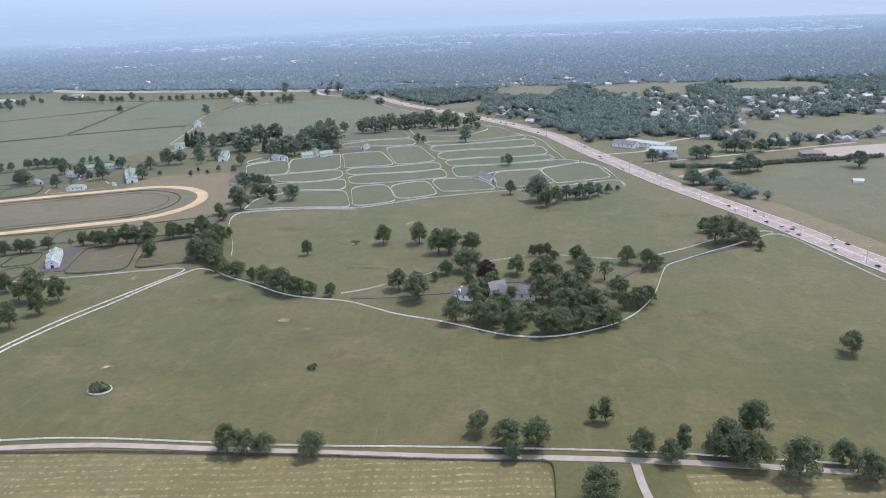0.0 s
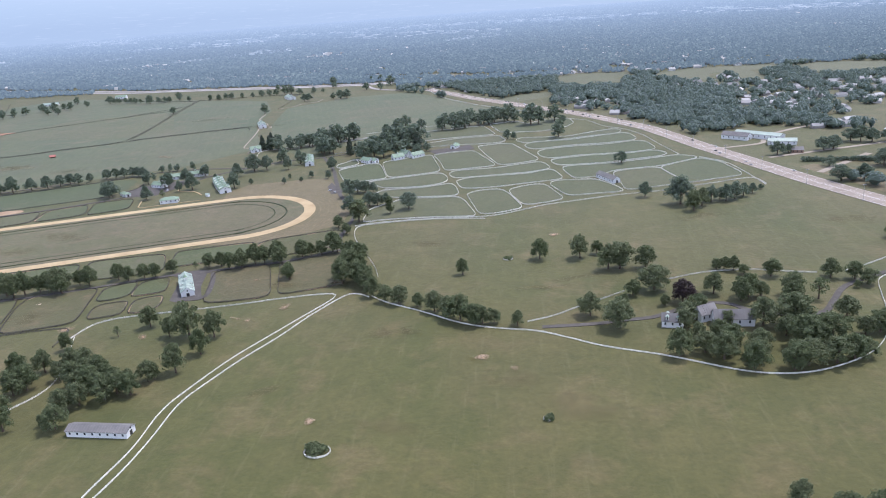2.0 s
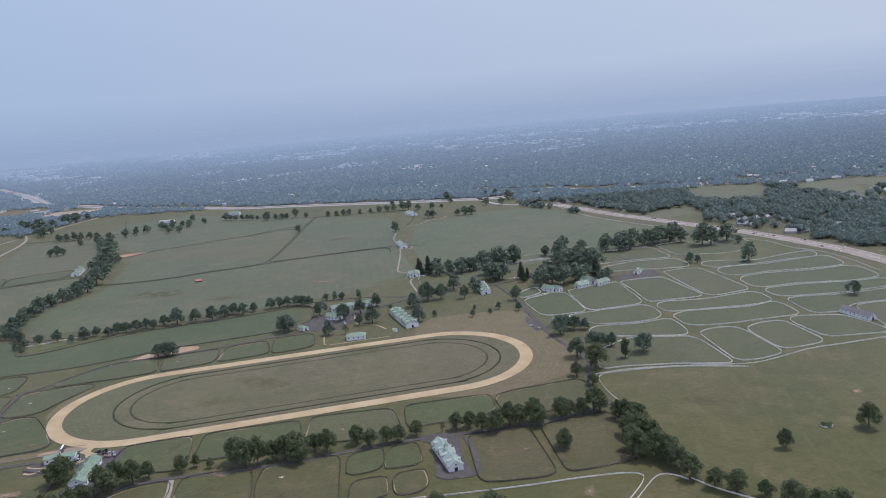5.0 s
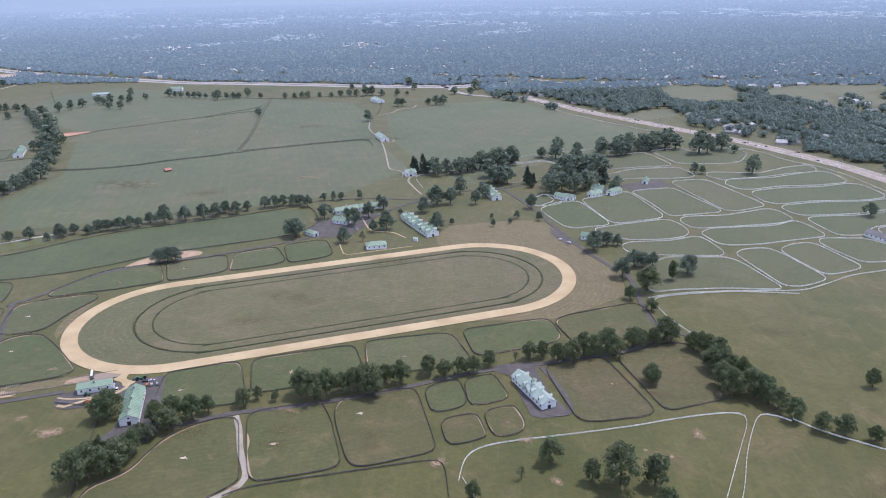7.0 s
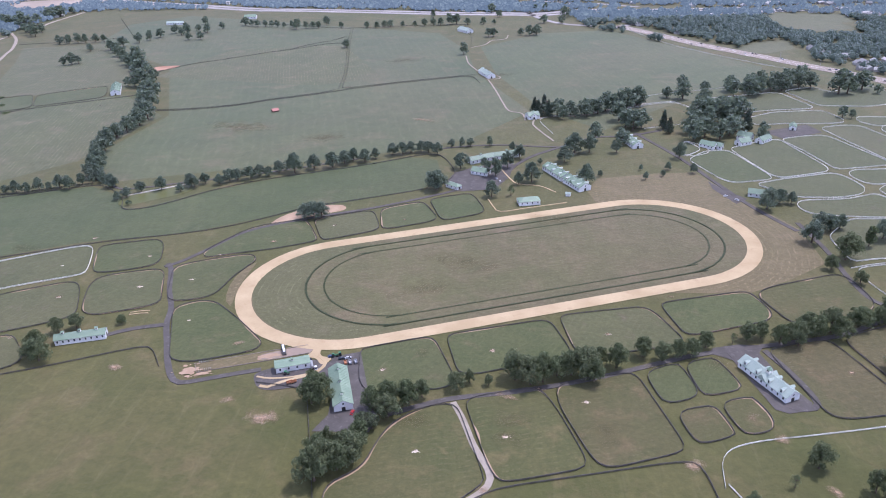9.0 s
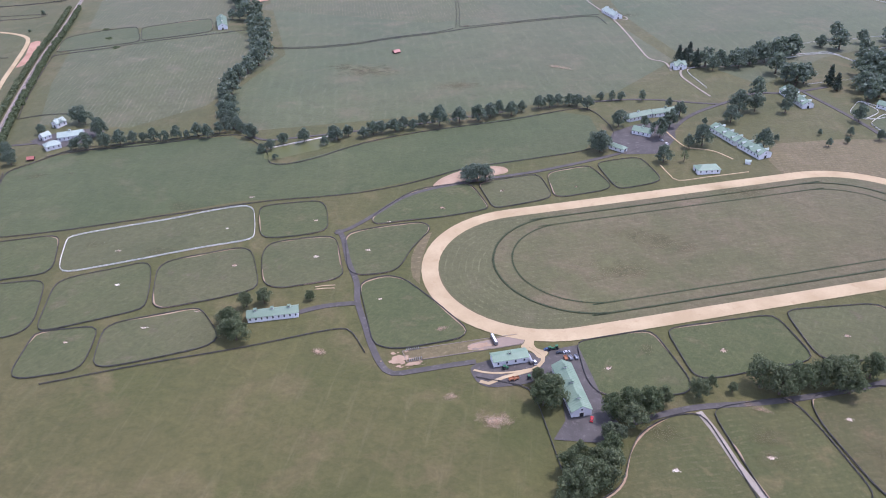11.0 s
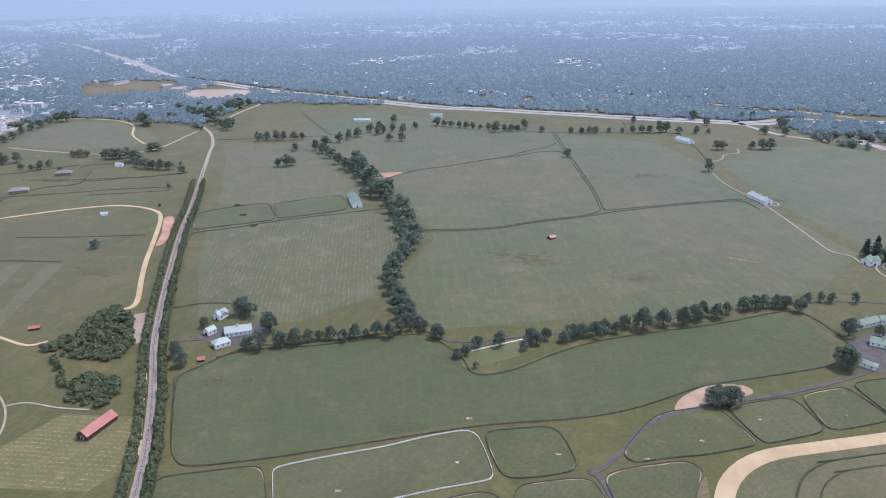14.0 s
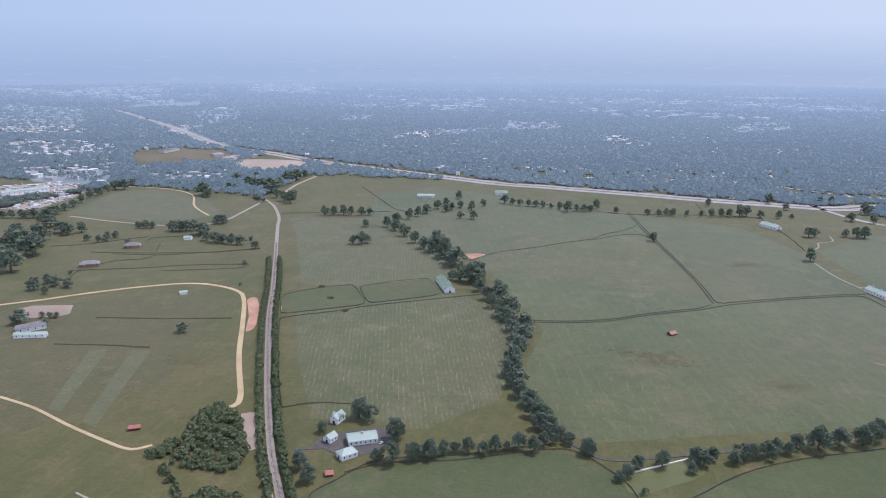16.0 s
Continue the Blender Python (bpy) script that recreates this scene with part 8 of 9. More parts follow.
def round_wheel(x, y, r, wide):
    ring = [(r * math.cos(a), r + r * math.sin(a)) for a in np.linspace(0, 2 * math.pi, 13)[:-1]]
    return Shape().add([(x + u, y + s, v) for s in (-wide, wide) for u, v in ring], [tuple(range(12)), tuple(range(23, 11, -1))] + [(i, 12 + i, 12 + (i + 1) % 12, (i + 1) % 12) for i in range(12)])


def starting_gate(x, y, turn):
    """A towed starting gate: a row of padded stalls under a roof beam, on wheels."""
    gate = tagged(new("starting_gate"), "grey towed starting gate parked on the clay strip", "trailer")
    part("roof_beam", Shape().box(-2.3, -0.35, 1.45, 2.3, 0.35, 1.65), WALL, gate)
    for k in range(8):
        u = -2.2 + k * 4.4 / 7
        part("stall_divider", Shape().box(u - 0.06, -0.55, 0.25, u + 0.06, 0.55, 1.45), METAL, gate)
    part("base_frame", Shape().box(-2.4, -0.5, 0.22, 2.4, 0.5, 0.32), DARK_WALL, gate)
    for u in (-1.9, 1.9):
        for v in (-0.55, 0.55):
            part("wheel", round_wheel(u, v, 0.22, 0.08), TYRE, gate)
    gate.matrix_world = pose(x, y, 0.14, 0, 0, turn)


def tank_trailer(x, y, turn):
    tank = tagged(new("tanker_truck"), "silver tank truck with a dark cab beside the machine shed", "truck")
    ring = [(0.55 * math.cos(a), 0.95 + 0.5 * math.sin(a)) for a in np.linspace(0, 2 * math.pi, 17)[:-1]]
    part("tank", Shape().prism(ring, -2.6, 1.3), METAL, tank)
    cab = part("cab", Shape().prism([(-0.5, 0.3), (0.5, 0.3), (0.5, 1.15), (0.38, 1.45), (-0.38, 1.45), (-0.5, 1.15)], 1.45, 2.5), CAR_PAINTS[1], tank)
    part("windscreen", Shape().box(2.46, -0.36, 0.95, 2.52, 0.36, 1.35), GLASS, cab)
    part("chassis", Shape().box(-2.6, -0.3, 0.28, 2.4, 0.3, 0.45), DARK_WALL, tank)
    for u in (-2.2, -1.7, 0.9, 2.0):
        for v in (-0.45, 0.45):
            part("wheel", round_wheel(u, v, 0.24, 0.1), TYRE, tank)
    tank.matrix_world = pose(x, y, 0.17, 0, 0, turn)


TRACTOR_GREEN = plain("green_tractor_paint", (0.03, 0.13, 0.06), (0.04, 0.17, 0.08), 2.0, 0.4, bump=0)
RUST = plain("rusty_orange_crate", (0.42, 0.18, 0.09), (0.52, 0.26, 0.14), 2.5, 0.85)


def tractor(x, y, turn):
    top = tagged(new("tractor"), "green farm tractor with a cab parked on asphalt", "tractor", "vehicles")
    part("bonnet", Shape().prism([(-0.22, 0.4), (0.22, 0.4), (0.22, 0.75), (0.14, 0.84), (-0.14, 0.84), (-0.22, 0.75)], 0.1, 1.0), TRACTOR_GREEN, top)
    cab = part("cab", Shape().box(-0.62, -0.36, 0.45, 0.1, 0.36, 1.3), GLASS, top)
    part("cab_roof", Shape().box(-0.7, -0.42, 1.3, 0.18, 0.42, 1.4), TRACTOR_GREEN, cab)
    for v in (-0.46, 0.46):
        part("rear_wheel", round_wheel(-0.45, v, 0.42, 0.12), TYRE, top)
        part("front_wheel", round_wheel(0.75, v * 0.85, 0.26, 0.08), TYRE, top)
    top.matrix_world = pose(x, y, 0.17, 0, 0, turn)


def wagon(x, y, turn, mat, label):
    top = tagged(new("wagon"), label, "wagon", "vehicles")
    body = Shape().box(-1.0, -0.45, 0.35, 1.0, 0.45, 0.45)
    for a in ((-1.0, -0.45, 1.0, -0.39), (-1.0, 0.39, 1.0, 0.45), (-1.0, -0.39, -0.94, 0.39), (0.94, -0.39, 1.0, 0.39)):
        body.box(a[0], a[1], 0.45, a[2], a[3], 0.9)
    part("bed", body, mat, top)
    part("drawbar", Shape().box(1.0, -0.04, 0.32, 1.6, 0.04, 0.4), METAL, top)
    for u in (-0.5, 0.5):
        for v in (-0.45, 0.45):
            part("wheel", round_wheel(u, v, 0.2, 0.07), TYRE, top)
    top.matrix_world = pose(x, y, 0.17, 0, 0, turn)


starting_gate(-349.9, 324.5, 112)
tank_trailer(-338.2, 316.4, 109)
for _x, _y, _a in ((-345.6, 311.2, 15), (-331.4, 321.8, 20), (-329.7, 322.5, 200), (-338.1, 307.5, 100)):
    tractor(_x, _y, _a)
for _x, _y, _a in ((-326.6, 317.7, 110), (-343.4, 306.3, 35), (-342.1, 306.6, 35)):
    wagon(_x, _y, _a, RUST, "rusty orange farm wagon parked on asphalt")
for _x, _y, _a in ((-325.0, 317.9, 110), (-323.2, 318.4, 112)):
    wagon(_x, _y, _a, CAR_PAINTS[2], "grey farm wagon parked on asphalt")
for _x, _y in ((-376.2, 317.9), (-374.6, 313.1)):
    for _k in range(7):
        _panel = tagged(new("fence_panel"), "grey slatted fence panel leaning beside the strip", "fence panel", "stored panels")
        part("frame", Shape().box(-0.03, -0.45, 0, 0.03, 0.45, 0.7), METAL, _panel)
        part("slat", Shape().box(-0.05, -0.4, 0.3, 0.05, 0.4, 0.4), WALL, _panel)
        _panel.matrix_world = pose(_x + (_k - 3) * 0.62, _y + (_k - 3) * 0.21, 0.14, 0, 12, 19)
for _x, _y, _r in ((-678.9, 686.3, 2.2), (-664.5, 662.9, 2.4), (-647, 640.1, 2.6)):
    _bush = new("shrub", crown_mesh("shrub", [(random.Random(int(_x) + k).uniform(-0.7, 0.7) * _r, random.Random(int(_x) - k).uniform(-0.7, 0.7) * _r, 0.4, 0.5 * _r, 0.6) for k in range(7)], 0.35, 40, LEAF, 4))
    _bush.location = (_x, _y, 0)
    tagged(_bush, "low dark scrub in the mown pasture", "shrub")

# ---- woods, town and distance ----
def canopy(name, spots, mat, label, seed, quads=8, fine=0.35, coarse=0.7):
    """A wood: many ragged crowns in one mesh. spots: rows of x, y, radius, height."""
    rng = np.random.default_rng(seed)
    spots = np.asarray(spots, float)
    n = len(spots)
    base = spots[:, None, :2]
    verts = np.zeros((n, 6 + 4 * quads, 3))
    octa = np.array([(1, 0, 0), (-1, 0, 0), (0, 1, 0), (0, -1, 0), (0, 0, 1), (0, 0, -1)], float)
    r, h = spots[:, 2], spots[:, 3]
    core = octa[None] * np.stack([r * 0.85, r * 0.85, h * 0.52], 1)[:, None] * rng.uniform(0.8, 1.15, (n, 6, 1))
    verts[:, :6] = core
    ways = rng.normal(size=(n, quads, 3))
    ways[..., 2] = np.abs(ways[..., 2]) * 0.9 - 0.15
    ways /= np.linalg.norm(ways, axis=-1, keepdims=True)
    at = ways * np.stack([r, r, h * 0.5], 1)[:, None]
    u = np.cross(ways, rng.normal(size=(n, quads, 3)))
    u /= np.linalg.norm(u, axis=-1, keepdims=True)
    v = np.cross(ways, u)
    s = (r[:, None] * rng.uniform(fine, coarse, (n, quads)))[..., None]
    for k, off in enumerate((-u * s, -v * s * 0.8 + ways * s * 0.3, u * s, v * s * 0.8 + ways * s * 0.3)):
        verts[:, 6 + k::4] = at + off
    verts[..., :2] += base
    verts[..., 2] += (h * 0.5)[:, None]
    octf = [(0, 2, 4), (2, 1, 4), (1, 3, 4), (3, 0, 4), (2, 0, 5), (1, 2, 5), (3, 1, 5), (0, 3, 5)]
    local = octf + [tuple(6 + 4 * q + j for j in range(4)) for q in range(quads)]
    faces = [tuple(i * verts.shape[1] + k for k in f) for i in range(n) for f in local]
    me = bpy.data.meshes.new(name)
    me.from_pydata(verts.reshape(-1, 3).tolist(), [], faces)
    me.materials.append(mat)
    return tagged(new(name, me), label, "woodland", kind="stuff")


def inside(x, y, poly):
    hit = False
    for (ax, ay), (bx, by) in zip(poly, poly[1:] + poly[:1]):
        if (ay > y) != (by > y) and x < (bx - ax) * (y - ay) / (by - ay) + ax:
            hit = not hit
    return hit


def thicket(outline, spacing, radius, height, seed):
    rng = random.Random(seed)
    xs, ys = [p[0] for p in outline], [p[1] for p in outline]
    spots = []
    for _ in range(int((max(xs) - min(xs)) * (max(ys) - min(ys)) / spacing ** 2)):
        x, y = rng.uniform(min(xs), max(xs)), rng.uniform(min(ys), max(ys))
        if inside(x, y, outline):
            spots.append((x, y, radius * rng.uniform(0.6, 1.3), height * rng.uniform(0.6, 1.25)))
    return spots


canopy("thicket", thicket([(-675.6, 448), (-673, 457.7), (-666.6, 466), (-670.3, 484), (-669, 497.5), (-662.3, 497), (-650.1, 486.6), (-633.2, 459.1), (-632.2, 447.5), (-639.7, 441.5), (-651.9, 443.3)], 2.3, 1.5, 2.9, 1), LEAF, "rough thicket of bushes and young trees", 1, 22)
canopy("thicket", thicket([(-641.5, 423.2), (-637.1, 430.7), (-623, 427.9), (-616.8, 419.9), (-615.8, 406.4), (-626.7, 408.1)], 1.9, 1.5, 2.6, 12), LEAF, "loose group of bushes in rough grass", 12, 20)
canopy("thicket", thicket([(-665.8, 443), (-663.2, 443.4), (-638.9, 419.1), (-629, 407.8), (-629.3, 404.6), (-643.6, 418.4)], 2.2, 1.3, 2.2, 13), LEAF, "row of bushes along a field edge", 13, 20)


def line_of_trees(points, width, spacing, radius, height, seed):
    rng = random.Random(seed)
    path = curve_through(points, spacing)
    return [(x + rng.uniform(-1, 1) * width, y + rng.uniform(-1, 1) * width, radius * rng.uniform(0.6, 1.3), height * rng.uniform(0.6, 1.3)) for x, y in path for _ in range(2)]


_rail = np.array([(-528, 245), (-538, 270), (-548, 295), (-558, 319), (-565, 337), (-574, 360), (-584, 384), (-599, 415), (-609, 434), (-624, 462), (-642, 501), (-664, 552), (-692, 620), (-718, 690), (-742.5, 750.1)])
_side = normals(_rail)
canopy("hedgerow", line_of_trees([(137, 479.7), (158.2, 477), (175.1, 473), (193.6, 479.6), (216, 485.9), (243.2, 489.7), (278.5, 494.5)], 0.6, 1.6, 1.3, 2.6, 4), LEAF_HAZED, "dark clipped hedgerow between a parking lot and a mown field", 4, 20)
canopy("hedgerow", line_of_trees((_rail + _side * 4.2).tolist(), 0.9, 1.5, 1.25, 3.0, 2), LEAF, "overgrown hedgerow beside the railway", 2, 20)
canopy("hedgerow", line_of_trees((_rail - _side * 4.2).tolist(), 0.9, 1.5, 1.3, 3.2, 3), LEAF, "overgrown hedgerow beside the railway", 3, 20)

FARM = [(-629.8, 409.2), (-697.9, 594.5), (-805.1, 878.8), (-864.8, 1011.8), (-869.6, 1166.6), (-602.3, 1168.5), (-336.7, 1100.8), (-182.9, 1065.8), (-166.1, 967.1), (-78.6, 836.6), (-33.5, 764.5), (34, 698.8), (74.9, 634.2), (113.1, 509.4), (146, 392.2), (186.4, 245.5), (194.1, 59.7), (-653.5, 123.6)]
OPEN_LAND = [
    [(113.9, 487.8), (168.8, 393.8), (214.5, 269.4), (507.3, 286), (493.6, 517.6), (335.2, 571.3), (237.4, 541.1), (160.5, 599.3), (99.1, 583.3)],
    [(225, 561.8), (369.2, 595.9), (399.9, 686.2), (260.3, 673.1), (222.1, 626.3)],
    [(-590.4, 356.5), (-637.6, 521.8), (-706.9, 712.7), (-798.5, 911.1), (-883.8, 1009.7), (-1068.3, 1044.6), (-1132.4, 816.7), (-1006.8, 532.2), (-897.1, 336.9)],
    [(-1299, 903.5), (-1292.6, 1042.2), (-1109, 1067.8), (-1096.4, 966.4), (-1170.3, 895.6)], [(-1220.5, 1301.4), (-1247.8, 1370.4), (-1197.5, 1358), (-1145.1, 1339.4), (-1080.3, 1297.2), (-1092.2, 1213), (-1144.9, 1189.5)], [(-1006.1, 1229.2), (-1020, 1310.2), (-997.7, 1349.7), (-943.9, 1313.3), (-904.4, 1270.9), (-925.2, 1189.6), (-965.9, 1181)],
]
OPEN_LAND += CLEARINGS + [[(-1221.8, 1309.3), (-1236.5, 1374), (-1179.3, 1402.6), (-1097.2, 1388.7), (-1029, 1309.2), (-1009.6, 1243.3), (-1063.9, 1243.8), (-1108.4, 1222.2), (-1162.6, 1241.4)], [(-1020.6, 1291.1), (-939.3, 1302.1), (-899.9, 1266.7), (-890.5, 1233.5), (-919.1, 1205.1), (-969.6, 1199.9), (-999.4, 1216.1)]]
_wood_rng = np.random.default_rng(9)


def clear_of_roads(x, y):
    d = np.abs(_road_points - (x, y)).max(1).min()
    return d


_road_points = np.concatenate([curve_through(HIGHWAY, 8.0), curve_through(_north, 8.0), curve_through(_west, 10.0),
                               curve_through([(-240.5, 1172.9), (-206.2, 1152.3), (-170.9, 1136.8), (-141.2, 1147.4), (-85.9, 1106.5), (43, 1074.8), (309.5, 1079.5)], 8.0)])
# districts of the town: works and shops, streets of houses, open fields
HALLS = [[(-1296.3, 1129.8), (-1161.6, 1158.4), (-1085, 1031), (-1198.9, 1041.8)], [(-1560.2, 2127.2), (-1517.9, 2364.7), (-1324, 1913.7), (-1417.8, 1891.4)], [(-1313.2, 1535.5), (-1329.9, 1676.2), (-1286.7, 1776), (-1379, 1949.3), (-1398.2, 1750.1)], [(-1413.3, 1259.6), (-1285, 1239.8), (-1371.3, 1343.3), (-1473, 1345.1)], [(-1093.2, 1120.6), (-1003.1, 1159.9), (-939.1, 1114.3), (-1016.8, 1062.2)], [(-2134.3, 3762.2), (-1984.4, 4352.3), (-1532.2, 3078.4), (-1881.8, 3206.5)], [(-964.9, 2557), (-793.1, 2655.6), (-780.3, 2406.6), (-911.9, 2286.7)], [(-843, 1591.4), (-665.1, 1792.4), (-533.3, 1859.2), (-523, 1996.2), (-666.9, 2085.9), (-699.3, 1872.2), (-871.9, 1710.4)], [(-448.4, 1806.8), (-346.2, 1654.9), (-365, 1564), (-463.2, 1656.9)], [(-2311.8, 2292.6), (-1909.1, 2147.9), (-1484.4, 1549.2), (-1648.7, 1511.9)], [(-1556.4, 1431.9), (-1323.9, 1437.8), (-1252, 1294.6), (-1446.5, 1273.8)], [(-1132.4, 2133.1), (-1043.1, 2154.8), (-998.2, 1991), (-1080.3, 1971.5)], [(-2662, 3132.6), (-2572, 3767.7), (-2151.9, 3036.9), (-2345.2, 2697.1)], [(-152.7, 2039.8), (50.8, 2239.9), (-27.9, 1938.1), (-176.2, 1845.8)]]
HOMES = [[(-604.5, 1213.3), (-274.4, 1207.7), (-258.9, 1361.1), (-598.6, 1324.1)], [(-917.7, 1467.3), (-617, 1332.4), (-648.6, 1634.8), (-1008.8, 1750)], [(-516, 1555.7), (-222.6, 1416.7), (-176.8, 1630.4), (-463.8, 1628.8)], [(-1022.7, 1879.3), (-800, 1848.9), (-776.7, 1656.2), (-958.1, 1668.5)]]
FIELDS = [[(-1897.5, 2372.1), (-1763, 2580.8), (-1651.3, 2330.9), (-1828.4, 2190.7)], [(-1800.3, 1800.7), (-1682.6, 1828.6), (-1530, 1594.7), (-1632, 1571.4)], [(-1878.3, 1782.2), (-1795.3, 1756.2), (-1679, 1596), (-1713.4, 1588.1)]]
_near, _mid, _far, _homes, _blocks = [], [], [], [], []
for _k in range(98000):
    _y = 380 + 1900 * _wood_rng.random() ** 0.8
    _x = _wood_rng.uniform(-0.95 * _y - 480, 0.6 * _y + 90)
    if inside(_x, _y, FARM) or any(inside(_x, _y, p) for p in OPEN_LAND) or any(inside(_x, _y + 16, p) or inside(_x, _y + 32, p) for p in CLEARINGS) or clear_of_roads(_x, _y) < 15:
        continue
    _d = noise.noise(Vector((_x * 0.006, _y * 0.006, 0)))
    _pick = _wood_rng.random()
    if _y > 1000 and any(inside(_x, _y, p) for p in HALLS):
        if _pick < 0.13:
            _blocks.append((_x, _y, _wood_rng.uniform(2.2, 8), _wood_rng.uniform(2, 4.5), _wood_rng.uniform(2.6, 5)))
        if _pick < 0.84:
            continue
    elif _y > 1100 and any(inside(_x, _y, p) for p in HOMES):
        if _pick < 0.10:
            _homes.append((_x, _y, _wood_rng.uniform(2.5, 5.0), _wood_rng.uniform(2.0, 3.2), 3.0))
            continue
        if _pick < 0.2:
            continue
    elif _y > 1500 and any(inside(_x, _y, p) for p in FIELDS):
        continue
    elif _pick < 0.075 * max(0.1, 0.5 + 1.6 * noise.noise(Vector((_x * 0.0035, _y * 0.0022, 5)))) and _y > 1150:
        _homes.append((_x, _y, _wood_rng.uniform(2.5, 5.0), _wood_rng.uniform(2.0, 3.2), 3.2))
        continue
    elif _pick < 0.0225 and _y > 1200:
        _blocks.append((_x, _y, _wood_rng.uniform(3, 9), _wood_rng.uniform(2.5, 5), _wood_rng.uniform(2.2, 4)))
    elif _d < 0.18 and _y > 480 and _pick < (0.14 if _x > 0 and _y < 1150 else 0.03):
        _homes.append((_x, _y, _wood_rng.uniform(3.0, 5.5), _wood_rng.uniform(2.2, 3.2), 2.0))
        continue
    if _d < -0.02 and _wood_rng.random() < (0.7 if _x > 0 and _y < 900 else 0.35):
        continue
    _r = _wood_rng.uniform(2.8, 5.8) * (1 + 0.2 * (_y > 1300))
    (_near if _y < 1000 else _mid).append((_x, _y, _r, _wood_rng.uniform(4.5, 8.0)))
for _k in range(30000):
    _y = 2200 + 2300 * _wood_rng.random()
    _x = _wood_rng.uniform(-0.95 * _y - 480, 0.6 * _y + 90)
    if math.hypot(_x + 250, _y - 100) > 4350:
        continue
    _town = noise.noise(Vector((_x * 0.0016 + 7, _y * 0.0030, 3)))
    if (any(inside(_x, _y, p) for p in HALLS) or _town > 0.22) and _wood_rng.random() < 0.16:
        _blocks.append((_x, _y, _wood_rng.uniform(6, 24), _wood_rng.uniform(4, 9), _wood_rng.uniform(6, 12) * (0.5 if _y > 3200 else 1)))
        continue
    if any(inside(_x, _y, p) for p in FIELDS) or noise.noise(Vector((_x * 0.002, _y * 0.005, 9))) > 0.38:
        continue
    if any(inside(_x, _y, p) for p in HALLS) and _wood_rng.random() < 0.7:
        continue
    _far.append((_x, _y, _wood_rng.uniform(6, 14), _wood_rng.uniform(4, 7)))
# haze over these woods and fields is surface glow, not air
HAZE_WOODS = hazy("haze_glow_woods", (0.050, 0.074, 0.060), (0.088, 0.112, 0.092), 0.008, 0.7)
HAZE_FIELDS = hazy("haze_glow_fields", (0.070, 0.090, 0.066), (0.115, 0.135, 0.095), 0.004)
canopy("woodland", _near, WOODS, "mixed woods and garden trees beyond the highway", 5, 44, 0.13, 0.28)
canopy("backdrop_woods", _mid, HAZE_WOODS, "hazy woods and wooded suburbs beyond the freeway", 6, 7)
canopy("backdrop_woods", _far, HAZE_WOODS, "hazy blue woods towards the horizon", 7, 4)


def housing(name, rows, mat_wall, mat_roof, label, flat, seed):
    rng = random.Random(seed)
    walls, roofs = Shape(), Shape()
    for x, y, half_l, half_w, h in rows:
        a = rng.choice((0, 0.3, 1.57, 1.2, -0.4))
        c, s = math.cos(a), math.sin(a)

        def at(u, v, z):
            return (x + c * u - s * v, y + s * u + c * v, z)
        walls.add([at(u, v, z) for z in (-0.1, h) for v in (-half_w, half_w) for u in (-half_l, half_l)], [(0, 1, 5, 4), (2, 6, 7, 3), (0, 4, 6, 2), (1, 3, 7, 5)])
        o = 0.3
        rise = 0.25 if flat else half_w * 0.7
        e = half_l if flat else half_l * 0.99
        roofs.add([at(-half_l - o, -half_w - o, h), at(half_l + o, -half_w - o, h), at(half_l + o, half_w + o, h), at(-half_l - o, half_w + o, h)] +
                  ([at(-half_l, -half_w, h + rise), at(half_l, -half_w, h + rise), at(half_l, half_w, h + rise), at(-half_l, half_w, h + rise)] if flat else [at(-e, 0, h + rise), at(e, 0, h + rise)]),
                  [(0, 1, 5, 4), (1, 2, 6, 5), (2, 3, 7, 6), (3, 0, 4, 7), (4, 5, 6, 7)] if flat else [(0, 1, 5, 4), (2, 3, 4, 5), (1, 2, 5), (3, 0, 4)])
    top = tagged(new(name), label, "buildings", kind="stuff")
    part("wall", walls, mat_wall, top, kind="stuff")
    part("roof", roofs, mat_roof, top, kind="stuff")


def island_tones(name, dark, light, rough):
    m, nodes, links, shader = material(name)
    geo = nodes.new("ShaderNodeNewGeometry")
    links.new(mixed(nodes, links, geo.outputs["Random Per Island"], dark, light), shader.inputs["Base Color"])
    shader.inputs["Roughness"].default_value = rough
    return m


HOME_ROOF = island_tones("assorted_shingles", (0.16, 0.16, 0.16), (0.46, 0.45, 0.43), 0.8)
HALL_ROOF = island_tones("assorted_flat_roofs", (0.24, 0.25, 0.26), (0.58, 0.58, 0.56), 0.6)
HOME_WALL = island_tones("assorted_walls", (0.30, 0.27, 0.25), (0.62, 0.61, 0.59), 0.8)
barn(-1190.5, 1338, -1184.7, 1377.4, 14, 4.0, 0.8, HAZE_ROOF, HOME_WALL, windows=0, doors=False, label="pale flat-roofed hall by the freeway", name="hall")
barn(-1085.4, 1317.6, -1073.3, 1327.3, 22, 4.0, 0.8, HAZE_ROOF, HOME_WALL, windows=0, doors=False, label="pale flat-roofed hall by the freeway", name="hall")
barn(-1050.3, 1284.7, -1031.1, 1288.9, 20, 4.0, 0.8, HAZE_ROOF, HOME_WALL, windows=0, doors=False, label="pale flat-roofed hall by the freeway", name="hall")
barn(-1197.8, 1185.5, -1164.2, 1186.8, 24, 4.0, 0.8, HAZE_ROOF, HOME_WALL, windows=0, doors=False, label="pale flat-roofed hall by the freeway", name="hall")
barn(-1131.6, 1133.7, -1094.8, 1121.1, 22, 4.0, 0.8, HAZE_ROOF, HOME_WALL, windows=0, doors=False, label="pale flat-roofed hall by the freeway", name="hall")
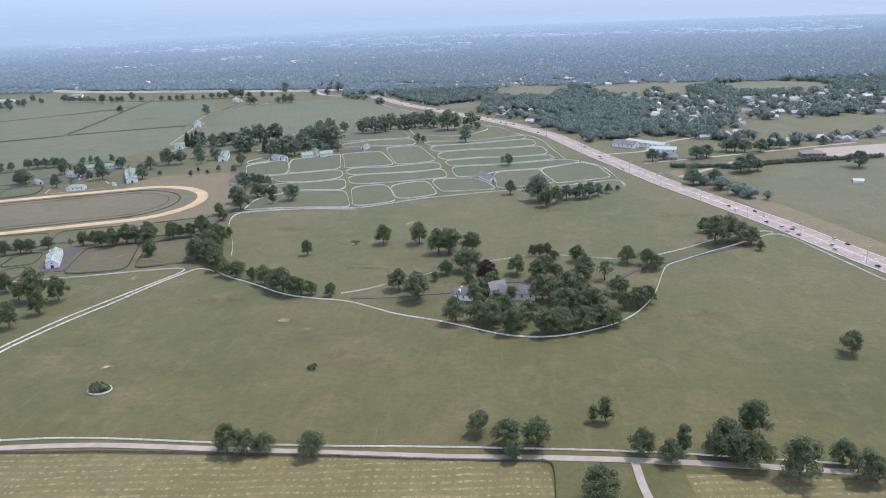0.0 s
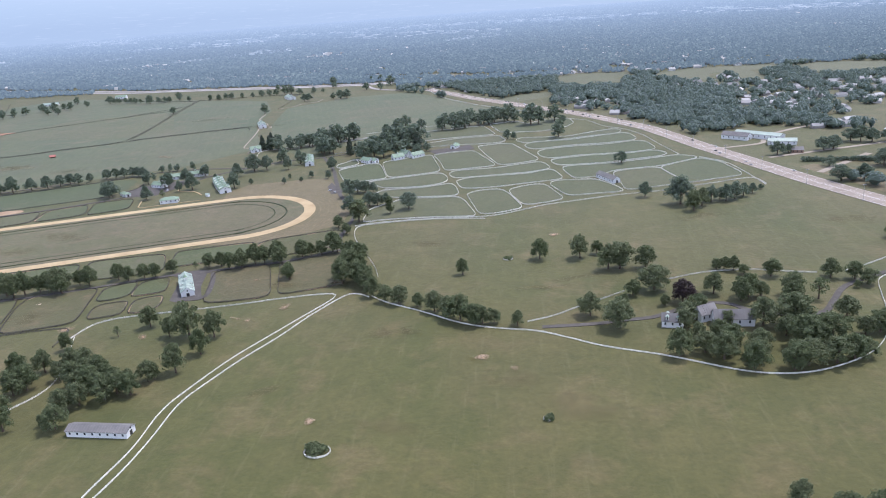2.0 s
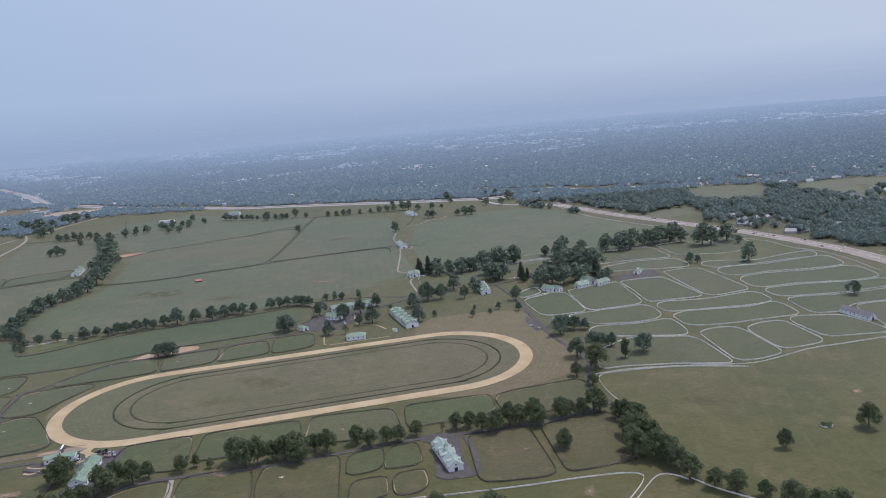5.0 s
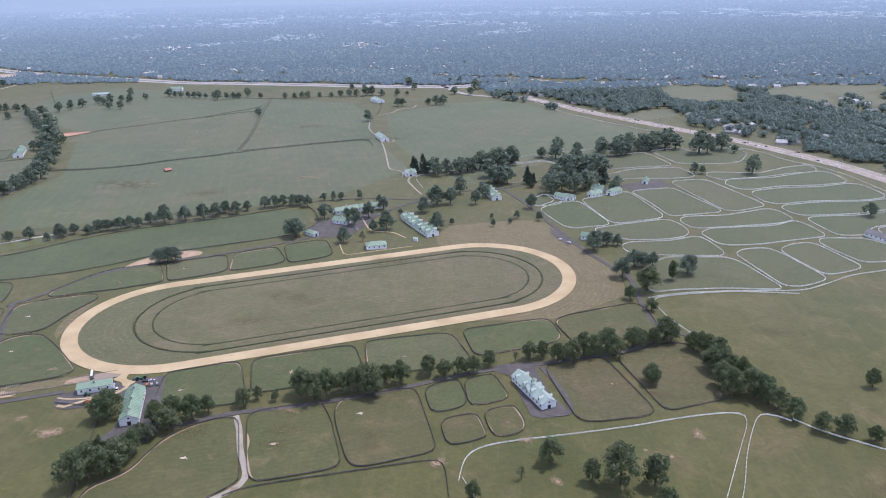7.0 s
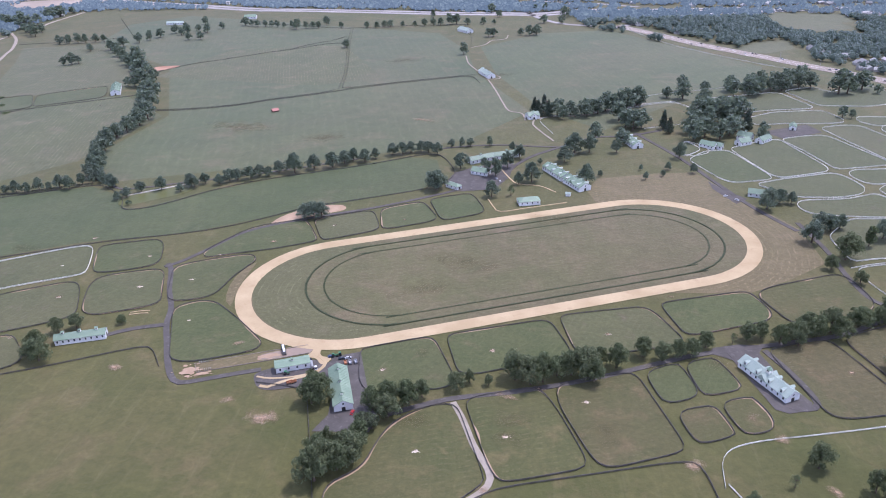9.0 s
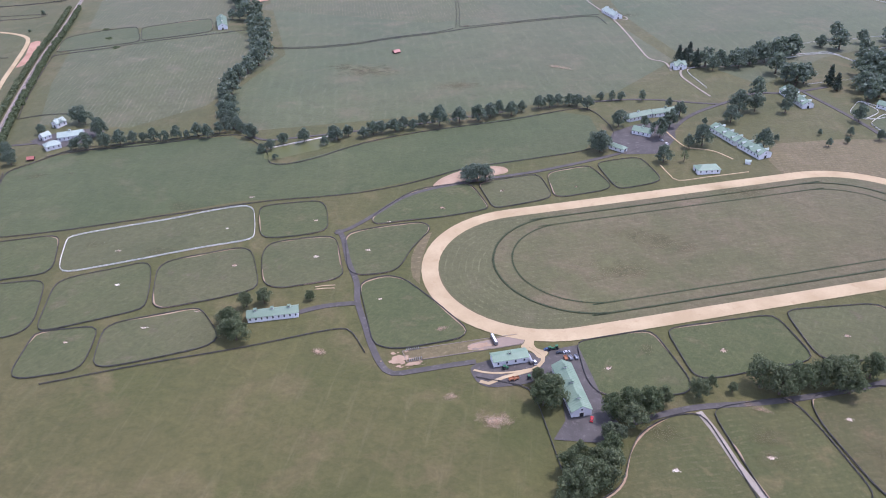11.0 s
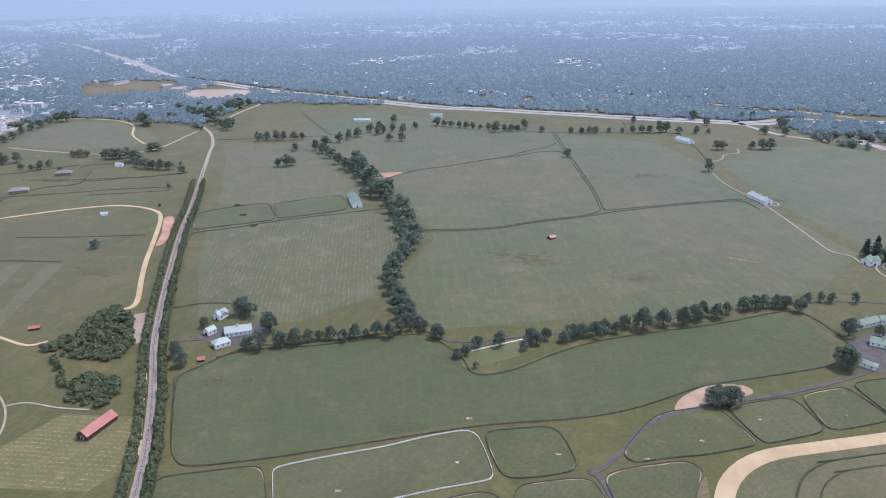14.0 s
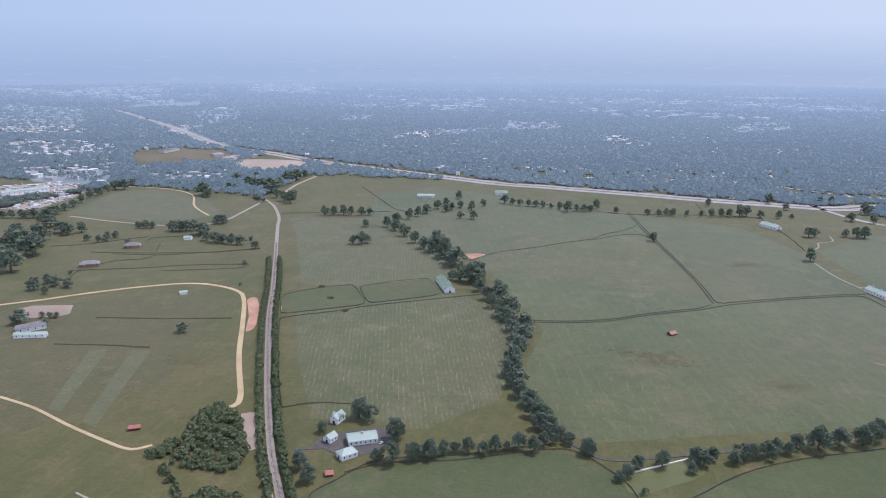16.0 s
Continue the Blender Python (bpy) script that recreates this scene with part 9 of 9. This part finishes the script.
barn(-1071.3, 1106.4, -1055.3, 1119.5, 18, 4.0, 0.8, HAZE_ROOF, HOME_WALL, windows=0, doors=False, label="pale flat-roofed hall by the freeway", name="hall")
barn(-1019.6, 1089.1, -1011.9, 1109.3, 16, 4.0, 0.8, HAZE_ROOF, HOME_WALL, windows=0, doors=False, label="pale flat-roofed hall by the freeway", name="hall")
barn(-1039.4, 1300.3, -1012.3, 1326.5, 8, 4.0, 0.8, HAZE_ROOF, HOME_WALL, windows=0, doors=False, label="pale flat-roofed hall by the freeway", name="hall")
barn(-1492.9, 1652.4, -1399.9, 1649.4, 18, 4.0, 0.8, HAZE_ROOF, HOME_WALL, windows=0, doors=False, label="pale flat-roofed hall by the freeway", name="hall")
barn(-1330.6, 1157.2, -1332.4, 1192.6, 14, 4.0, 0.8, HAZE_ROOF, HOME_WALL, windows=0, doors=False, label="pale flat-roofed hall by the freeway", name="hall")
barn(-1129.9, 1166, -1115.3, 1174.6, 12, 4.0, 0.8, HAZE_ROOF, HOME_WALL, windows=0, doors=False, label="pale flat-roofed hall by the freeway", name="hall")
barn(-1119.8, 1569.9, -1115.6, 1601.8, 10, 4.0, 0.8, HAZE_ROOF, HOME_WALL, windows=0, doors=False, label="pale flat-roofed hall by the freeway", name="hall")
housing("suburb_houses", _homes, HOME_WALL, HOME_ROOF, "scattered suburban houses among trees", False, 21)
# far roofs carry the same painted haze glow
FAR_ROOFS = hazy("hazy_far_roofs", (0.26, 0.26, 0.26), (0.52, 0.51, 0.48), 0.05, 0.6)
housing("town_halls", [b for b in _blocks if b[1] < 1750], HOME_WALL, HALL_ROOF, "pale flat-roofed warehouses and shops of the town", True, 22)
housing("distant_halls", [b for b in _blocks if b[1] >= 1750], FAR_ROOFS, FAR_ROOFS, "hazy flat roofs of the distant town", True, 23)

# town ground, with haze painted on as glow
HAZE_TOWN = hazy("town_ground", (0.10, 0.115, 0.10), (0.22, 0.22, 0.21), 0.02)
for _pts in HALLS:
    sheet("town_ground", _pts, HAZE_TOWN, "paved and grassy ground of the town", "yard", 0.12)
barn(-1168, 947.7, -1140, 991.2, 16.0, 4.5, 1.2, PALE_ROOF, windows=10, label="long pale warehouse beside a storage yard", name="hall")
_goods = []
_grng = random.Random(6)
while len(_goods) < 170:
    _x, _y = _grng.uniform(-1217, -1074), _grng.uniform(882, 1048)
    if inside(_x, _y, [(-1113.9, 882.3), (-1217, 1003.6), (-1170.2, 1047.8), (-1097, 1036.9), (-1078.1, 955.4), (-1074, 884.3)]):
        _goods.append((_x, _y, _grng.uniform(1.0, 4.0), _grng.uniform(0.8, 1.6), _grng.uniform(0.8, 2.0)))
housing("stored_goods", _goods, HOME_WALL, HALL_ROOF, "pale stacked goods and trailers in a storage yard", True, 31)

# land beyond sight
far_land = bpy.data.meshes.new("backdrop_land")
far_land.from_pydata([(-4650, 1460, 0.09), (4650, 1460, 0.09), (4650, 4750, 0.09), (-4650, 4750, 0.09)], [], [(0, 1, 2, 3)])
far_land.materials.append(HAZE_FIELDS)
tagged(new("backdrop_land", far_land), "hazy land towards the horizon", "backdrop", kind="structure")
_ring = [(-250 + 4440 * math.sin(a), 100 + 4440 * math.cos(a)) for a in np.linspace(-1.9, 1.9, 60)]
_zs = [-5, 60, 120, 200, 320, 500, 800, 1200, 1700]
me = bpy.data.meshes.new("backdrop_sky")
me.from_pydata([(*p, z) for z in _zs for p in _ring], [], [(60 * j + k, 60 * j + k + 1, 60 * j + 61 + k, 60 * j + 60 + k) for j in range(len(_zs) - 1) for k in range(59)])
m, nodes, links, shader = material("hazy_horizon_sky")
place = nodes.new("ShaderNodeTexCoord").outputs["Object"]
sep = nodes.new("ShaderNodeSeparateXYZ")
links.new(place, sep.inputs[0])
emit = nodes.new("ShaderNodeEmission")
across = graded(nodes, links, sep.outputs[0], -3200, 2400)
low = mixed(nodes, links, across, (0.196, 0.258, 0.334), (0.232, 0.292, 0.360))
mid = mixed(nodes, links, across, (0.245, 0.318, 0.396), (0.340, 0.392, 0.430))
high = mixed(nodes, links, across, (0.285, 0.362, 0.443), (0.400, 0.450, 0.476))
flat = nodes.new("ShaderNodeMapping")
flat.inputs["Scale"].default_value = (0.009, 0.009, 0.16)
links.new(place, flat.inputs["Vector"])
low = mixed(nodes, links, noisy(nodes, links, flat.outputs[0], 1.0, 6, 0.7, 0.56, 0.72), low, mixed(nodes, links, 0.22, low, (0.42, 0.46, 0.52)))
colour = mixed(nodes, links, graded(nodes, links, sep.outputs[2], 70, 330), low, mid)
colour = mixed(nodes, links, graded(nodes, links, sep.outputs[2], 380, 1400), colour, high)
links.new(colour, emit.inputs[0])
links.new(emit.outputs[0], nodes["Material Output"].inputs["Surface"])
me.materials.append(m)
tagged(new("backdrop_sky", me), "pale hazy summer sky above the horizon", "sky", kind="structure")
